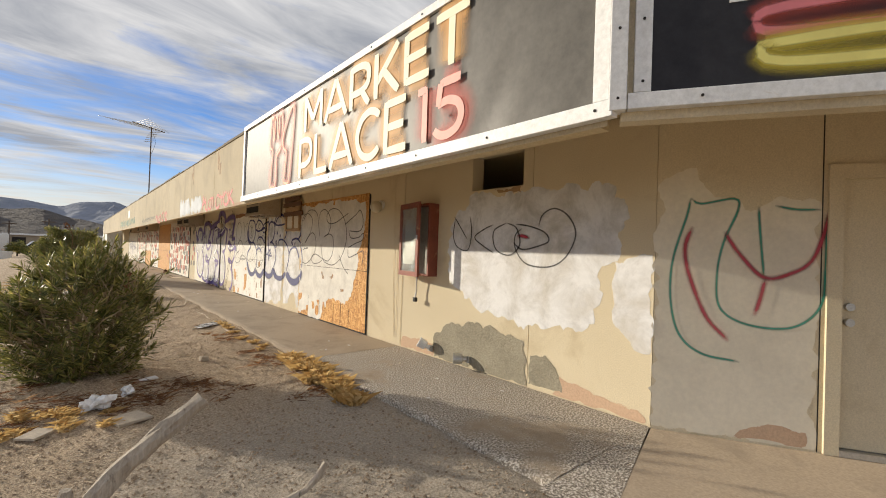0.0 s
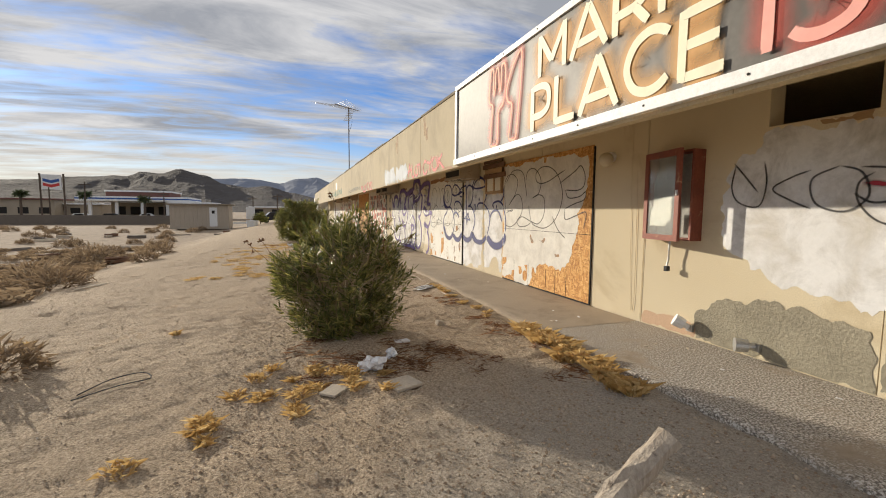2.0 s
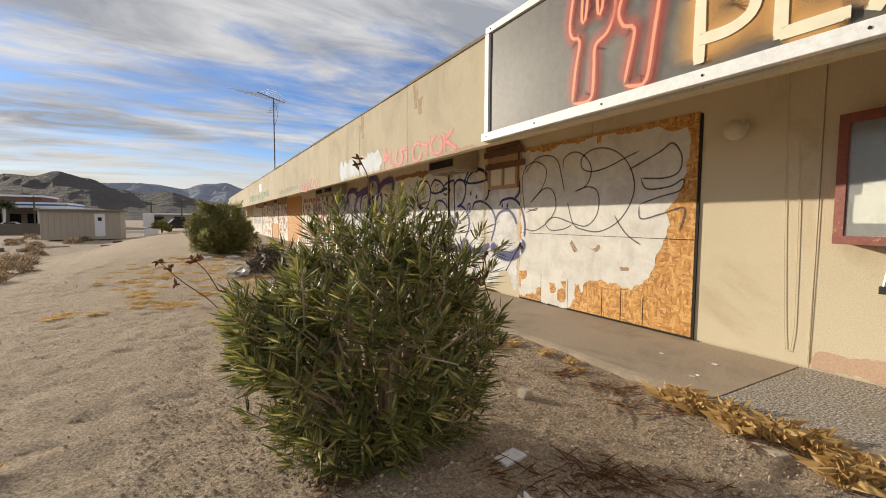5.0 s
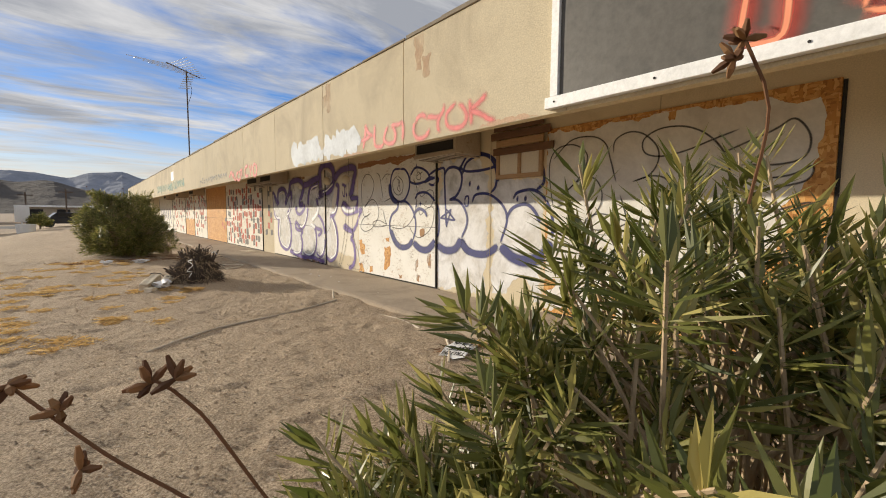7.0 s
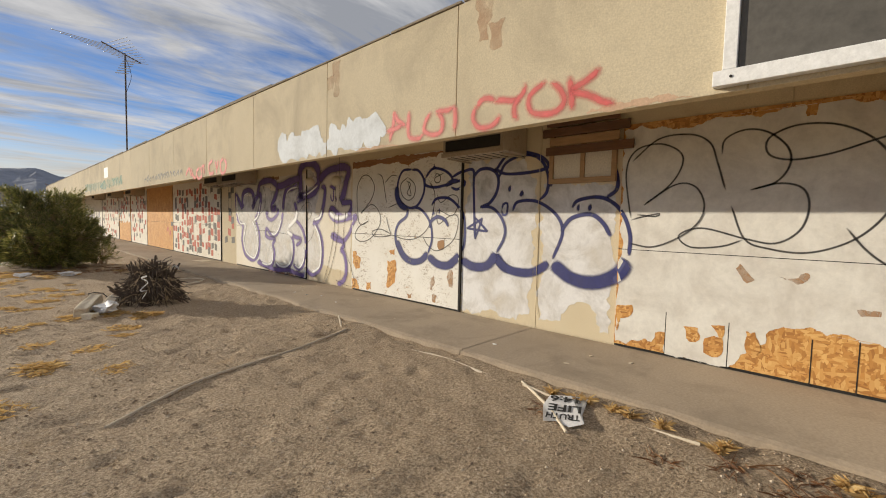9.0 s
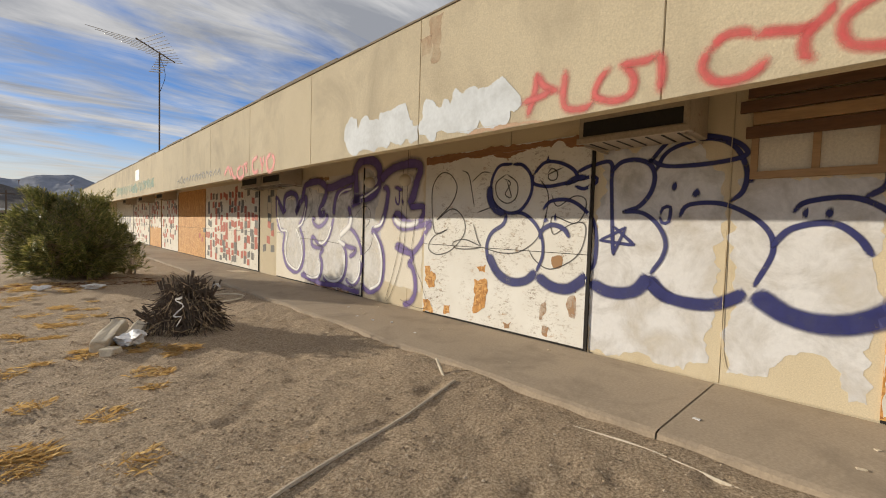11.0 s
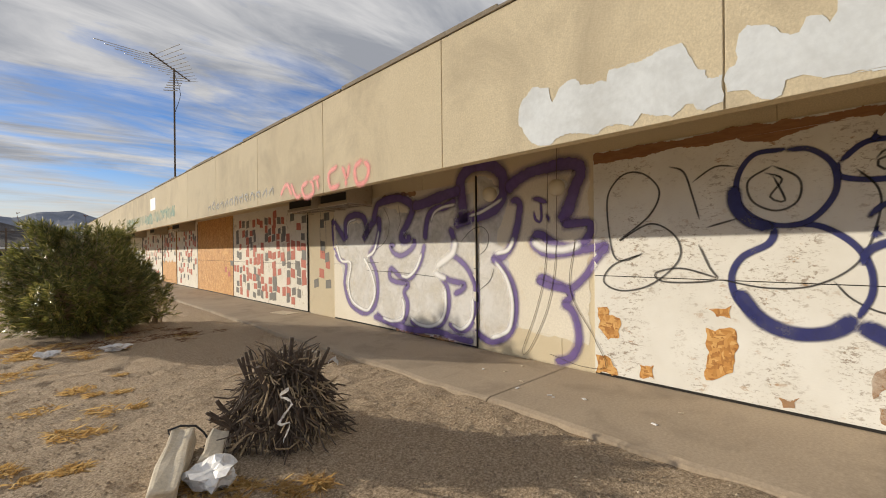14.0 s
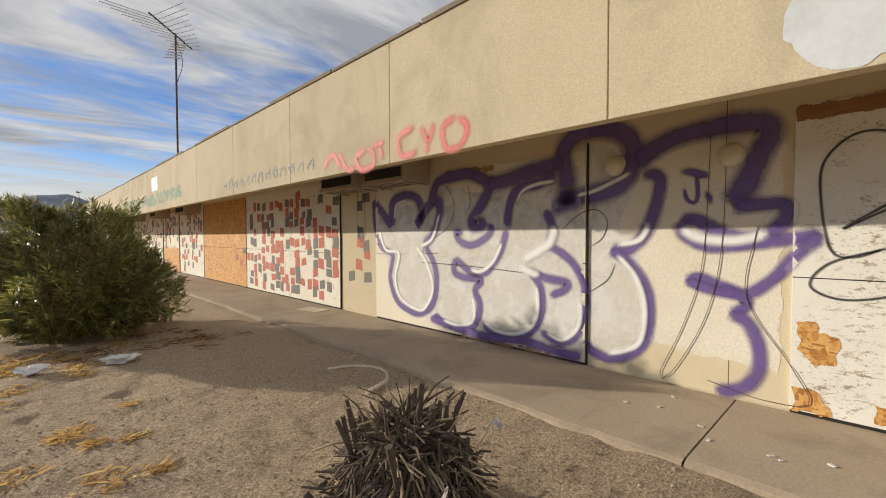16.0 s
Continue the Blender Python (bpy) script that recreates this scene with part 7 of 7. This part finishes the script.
rnd = random.Random(77)
spots = [(-9.0, 10.6, 0.6), (-10.8, 14.0, 0.8), (-11.6, 19.5, 0.9), (-8.8, 15.5, 0.45), (-6.9, 4.3, 0.42), (-10, 12.2, 0.7), (-13, 15, 0.9), (-15.5, 18, 1.0), (-12.5, 22, 0.9), (-10.5, 24, 0.7), (-9.2, 18.5, 0.6)]
for k in range(130):
    y = rnd.uniform(9, 60)
    x = -8.7 - 0.05 * y - rnd.random() ** 0.8 * (8 + y * 0.55)
    spots.append((x, y, rnd.uniform(0.3, 0.75)))
scrub("desert_shrub", spots, 500, "desert shrubs in the open field")
blades("dry_grass", "pale dry grass at the edge of the field", "dry grass", [(-8.4 - rnd.random() * (2.2 + 0.03 * k) - 0.02 * k, 6 + k * 0.11 + rnd.random(), 0.3) for k in range(200)], SCRUB, 35, 60, 0.05, 0.24, 0.6)
for k in range(26):
    y = rnd.uniform(16, 46)
    x = -9.5 - rnd.random() * 14
    slabby((x, y, height(x, y) - 0.03), (rnd.uniform(0.3, 1.3), rnd.uniform(0.2, 0.6), rnd.uniform(0.1, 0.3)), rnd.uniform(0, 180), rnd.choice((STONE, DARKWOOD, FOAM, BLOCKWALL)), "rubble", "dumped rubble lying in the open field", "rubble")

# shed, planter and small things at the end of the lot
zb = -0.55
sh = thing("shed", "small pale wooden shed with a white door", "shed")
part("wall", cube(-17.2, -11.2, 55, 58.5, zb - 0.2, 2.0, 0.02), SHEDMAT, sh)
for k in range(14):
    x = -17.1 + k * 0.44
    part("batten", block(bmesh.new(), x, x + 0.06, 54.965, 54.998, zb, 1.95), SHEDMAT, sh)
part("roof", cube(-17.5, -10.9, 54.7, 58.8, 2.0, 2.16, 0.02), ROOFMAT, sh)
part("door", cube(-13.2, -12.4, 54.95, 54.995, zb + 0.1, 1.75, 0.01), SIGNWHITE, sh, "white door")
part("door_window", block(bmesh.new(), -12.95, -12.65, 54.93, 54.948, 1.05, 1.4), DARK, sh)
pl = thing("planter", "round white concrete planter", "planter")
part("pot", tube(bmesh.new(), [(-8.3, 50, -0.5), (-8.3, 50, 0.35)], [0.5, 0.6], 20), WHITEPAINT, pl)
b_s = thing("notice_sign", "white notice board on posts beside a dark shrub", "sign")
part("panel", cube(-9.6, -8.6, 58, 58.08, 0.4, 1.9, 0.01), SIGNWHITE, b_s)
part("post", cube(-9.2, -9.1, 58.09, 58.16, -0.7, 1.9, 0.01), GALV, b_s)
scrub_dark = [(-7.9, 57, 0.9)]
for x, y, r in scrub_dark:
    rnd3 = random.Random(9)
    tips = []
    for k in range(120):
        a, e = rnd3.uniform(0, math.tau), rnd3.uniform(-0.3, 1)
        d = Vector((math.cos(a) * math.sqrt(1 - e * e), math.sin(a) * math.sqrt(1 - e * e), e))
        tips.append((Vector((x, y, 0.4)) + d * r * rnd3.uniform(0.6, 1), d, 0.2))
    tr_ = thing("round_bush", "dark green rounded bush by the lot's end", "bush")
    raw("crown", *leaves(tips, 12, 0.3, 0.04, rnd3), LEAF, tr_)
    part("trunk", tube(bmesh.new(), [(x, y, -0.7), (x, y, 0.4)], [0.1, 0.06], 6), STICK, tr_)


def car(x, y, z, mat_, label, rz=0):
    t = thing("parked_car", label, "car", "cars parked in the distance")
    m = pose(x, y, z, 0, 0, rz)
    bm = bmesh.new()
    prof = [(-2.1, 0.35), (-2.1, 0.8), (-1.3, 0.92), (-0.8, 1.4), (0.9, 1.42), (1.6, 0.95), (2.1, 0.85), (2.1, 0.35)]
    l_ = [bm.verts.new(m @ Vector((a, -0.85, b))) for a, b in prof]
    r_ = [bm.verts.new(m @ Vector((a, 0.85, b))) for a, b in prof]
    bm.faces.new(l_)
    bm.faces.new(r_[::-1])
    for i in range(8):
        bm.faces.new((l_[i], r_[i], r_[(i + 1) % 8], l_[(i + 1) % 8]))
    bmesh.ops.recalc_face_normals(bm, faces=bm.faces[:])
    part("body", bm, mat_, t)
    part("window", block(bmesh.new(), -0.7, 0.9, -0.86, 0.86, 0.98, 1.32, m), DARK, t)
    for a in (-1.3, 1.35):
        for s in (-0.8, 0.8):
            part("wheel", tube(bmesh.new(), [m @ Vector((a, s - 0.1, 0.33)), m @ Vector((a, s + 0.1, 0.33))], 0.33, 14), RUBBER, t)


car(-3.6, 50.5, -0.1, CARDARK, "dark car parked beyond the end of the walkway", 80)
car(-6.2, 60, -0.15, CARDARK, "dark car parked past the lot's end", 10)
G0 = -0.85

# highway, block wall, filling station and low buildings far off
tagged(part("road", block(bmesh.new(), -400, 120, 80, 92, -1.0, G0 + 0.03), ASPHALT), "asphalt highway crossing the distance", "road", kind="structure")
tagged(part("block_wall", cube(-110, -19, 76, 76.3, -1.2, 0.55, 0.02), BLOCKWALL), "long dark block wall beside the highway", "wall", kind="structure")
gs = thing("filling_station", "white filling station canopy with dark and red bands", "building")
cx, cy = -37, 122
part("canopy", cube(cx - 12, cx + 10, cy - 7, cy + 8, 3.3, 4.4, 0.1), SIGNWHITE, gs)
part("dark_band", block(bmesh.new(), cx - 12.02, cx + 10.02, cy - 7.03, cy + 8.02, 3.75, 4.05), BLUEM, gs)
part("upper_roof", cube(cx - 8, cx + 5, cy - 2, cy + 9, 4.42, 5.6, 0.1), REDROOF, gs)
part("upper_band", cube(cx - 8.2, cx + 5.2, cy - 2.2, cy + 9.2, 5.6, 5.95, 0.05), SIGNWHITE, gs)
part("low_canopy", cube(cx + 6, cx + 15, cy - 8, cy + 6, 2.6, 3.3, 0.05), SIGNWHITE, gs)
for x in (-10, -5, 0, 5, 9, 13):
    part("column", cube(cx + x, cx + x + 0.6, cy - 6, cy - 5.4, G0 - 0.2, 3.3, 0.02), SIGNWHITE, gs)
part("shop", cube(cx - 9, cx + 14, cy + 4, cy + 14, G0 - 0.2, 3.2, 0.05), BEIGEWALL, gs)
for k in range(7):
    part("window", block(bmesh.new(), cx - 8 + k * 3, cx - 6 + k * 3, cy + 3.96, cy + 4.0, 0.2, 2.2), DARK, gs)
for k, mt in enumerate((SIGNWHITE, CARDARK, SIGNWHITE, GALV, SIGNWHITE)):
    car(cx - 10 + k * 6, cy - 10 - (k % 2) * 2, G0, mt, "small car at the filling station forecourt", 5 * k)
for x0, x1, y, h in ((-82, -58, 128, 3.6), (-110, -85, 125, 3.0), (-57.5, -50, 132, 2.6), (-14, -4, 118, 2.2), (-3, 8, 125, 2.4)):
    lb = thing("low_building", "low beige commercial building beyond the highway", "building", "low buildings beyond the highway")
    part("wall", cube(x0, x1, y, y + 10, G0 - 0.3, h, 0.05), BEIGEWALL, lb)
    part("roof", cube(x0 - 0.4, x1 + 0.4, y - 0.6, y + 10.4, h, h + 0.35, 0.05), REDROOF if h > 3 else SIGNWHITE, lb)
    for k in range(int((x1 - x0) / 4)):
        part("window", block(bmesh.new(), x0 + 1 + k * 4, x0 + 3 + k * 4, y - 0.05, y - 0.01, 0.3, 1.8), DARK, lb)
tall = thing("pole_sign", "tall white roadside sign with blue and red chevrons", "sign")
tx, ty = -51.5, 112
for dx in (-2.0, 2.0):
    part("post", tube(bmesh.new(), [(tx + dx, ty, G0 - 0.3), (tx + dx, ty, 8.8)], 0.18, 8), STICK, tall)
part("panel", cube(tx - 1.7, tx + 1.7, ty - 0.3, ty, 5.4, 8.6, 0.05), SIGNWHITE, tall)
for z, mt in ((7.0, BLUEM), (6.1, REDM)):
    bm = bmesh.new()
    bm.faces.new([bm.verts.new((tx + a, ty - 0.32, z + b)) for a, b in ((-1.4, 0.8), (-1.4, 0.2), (0, -0.2), (1.4, 0.2), (1.4, 0.8), (0, 0.4))])
    part("chevron", bm, mt, tall)
for k, (x, y, h) in enumerate(((-47, 100, 5.5), (-40, 96, 6.5), (-28, 98, 5.0), (-12, 100, 4.5), (-7, 96, 5.0), (-60, 96, 6.5))):
    up = thing("utility_pole", "thin dark wooden utility pole by the highway", "pole", "poles along the highway")
    part("post", tube(bmesh.new(), [(x, y, G0 - 0.3), (x, y, h)], [0.14, 0.1], 7), STICK, up)
    part("crossarm", block(bmesh.new(), x - 0.9, x + 0.9, y - 0.06, y + 0.06, h - 0.6, h - 0.45), STICK, up)
for x, y, h in ((-43.5, 105, 4.2), (-33, 104, 3.6), (-56, 110, 4.5)):
    pt = thing("palm_tree", "small dark fan palm beyond the block wall", "tree", "palms by the highway")
    part("trunk", tube(bmesh.new(), [(x, y, G0 - 0.2), (x + 0.1, y, h)], [0.28, 0.2], 8, 0.1), STICK, pt)
    rp = random.Random(int(-x))
    tips = []
    for k in range(40):
        a, e = rp.uniform(0, math.tau), rp.uniform(-0.5, 1)
        d = Vector((math.cos(a), math.sin(a), e)).normalized()
        tips.append((Vector((x + 0.1, y, h)) + d * 0.9, d, 0.8))
    raw("fronds", *leaves(tips, 8, 0.9, 0.08, rp), PALMLEAF, pt)


# hills
def ridge(name, label, dist, knots, depth, mat_, seed, rough):
    rows, cols = 14, 260
    az0, az1 = -75, 70
    vs, fs = [], []
    for j in range(rows + 1):
        f = j / rows
        for i in range(cols + 1):
            az = az0 + (az1 - az0) * i / cols
            el = 0.0
            for (a, e), (b, g) in zip(knots, knots[1:]):
                if a <= az <= b:
                    t = (az - a) / (b - a)
                    t = t * t * (3 - 2 * t)
                    el = e + (g - e) * t
            r = dist + depth * f
            top = r * math.tan(radians(el))
            n_ = noise.fractal(Vector((az * 0.35, f * 3.2, seed)), 0.9, 2.1, 6)
            z = top * (f ** 0.8) * (1 + rough * n_ * (0.35 if f > 0.9 else 1)) + G0 - 4 * (1 - f)
            a = radians(az)
            vs.append((math.sin(a) * r, math.cos(a) * r, z))
    w = cols + 1
    for j in range(rows):
        for i in range(cols):
            fs.append((j * w + i, j * w + i + 1, (j + 1) * w + i + 1, (j + 1) * w + i))
    ob = raw(name, vs, fs, mat_)
    return tagged(ob, label, "hills", kind="structure")


ridge("backdrop_hills", "bare dark brown desert hills", 650, [(-75, 2.2), (-40, 3.0), (-26, 2.9), (-20, 3.5), (-17, 3.7), (-15.6, 4.4), (-14, 4.2), (-12, 4.65), (-10, 4.3), (-7.5, 3.2), (-5, 2.9), (-3, 3.2), (0, 2.4), (4, 1.6), (12, 1.2), (70, 1.0)],
      420, MOUNT, 3.0, 0.13)
ridge("backdrop_range", "far mountain range painted in hazy blue", 2200, [(-75, 2.4), (-30, 2.0), (-10, 3.7), (-6, 3.9), (-4, 3.8), (-1.3, 3.5), (1, 4.2), (3, 4.3), (5, 3.6), (9, 3.4), (14, 2.6), (70, 2.0)],
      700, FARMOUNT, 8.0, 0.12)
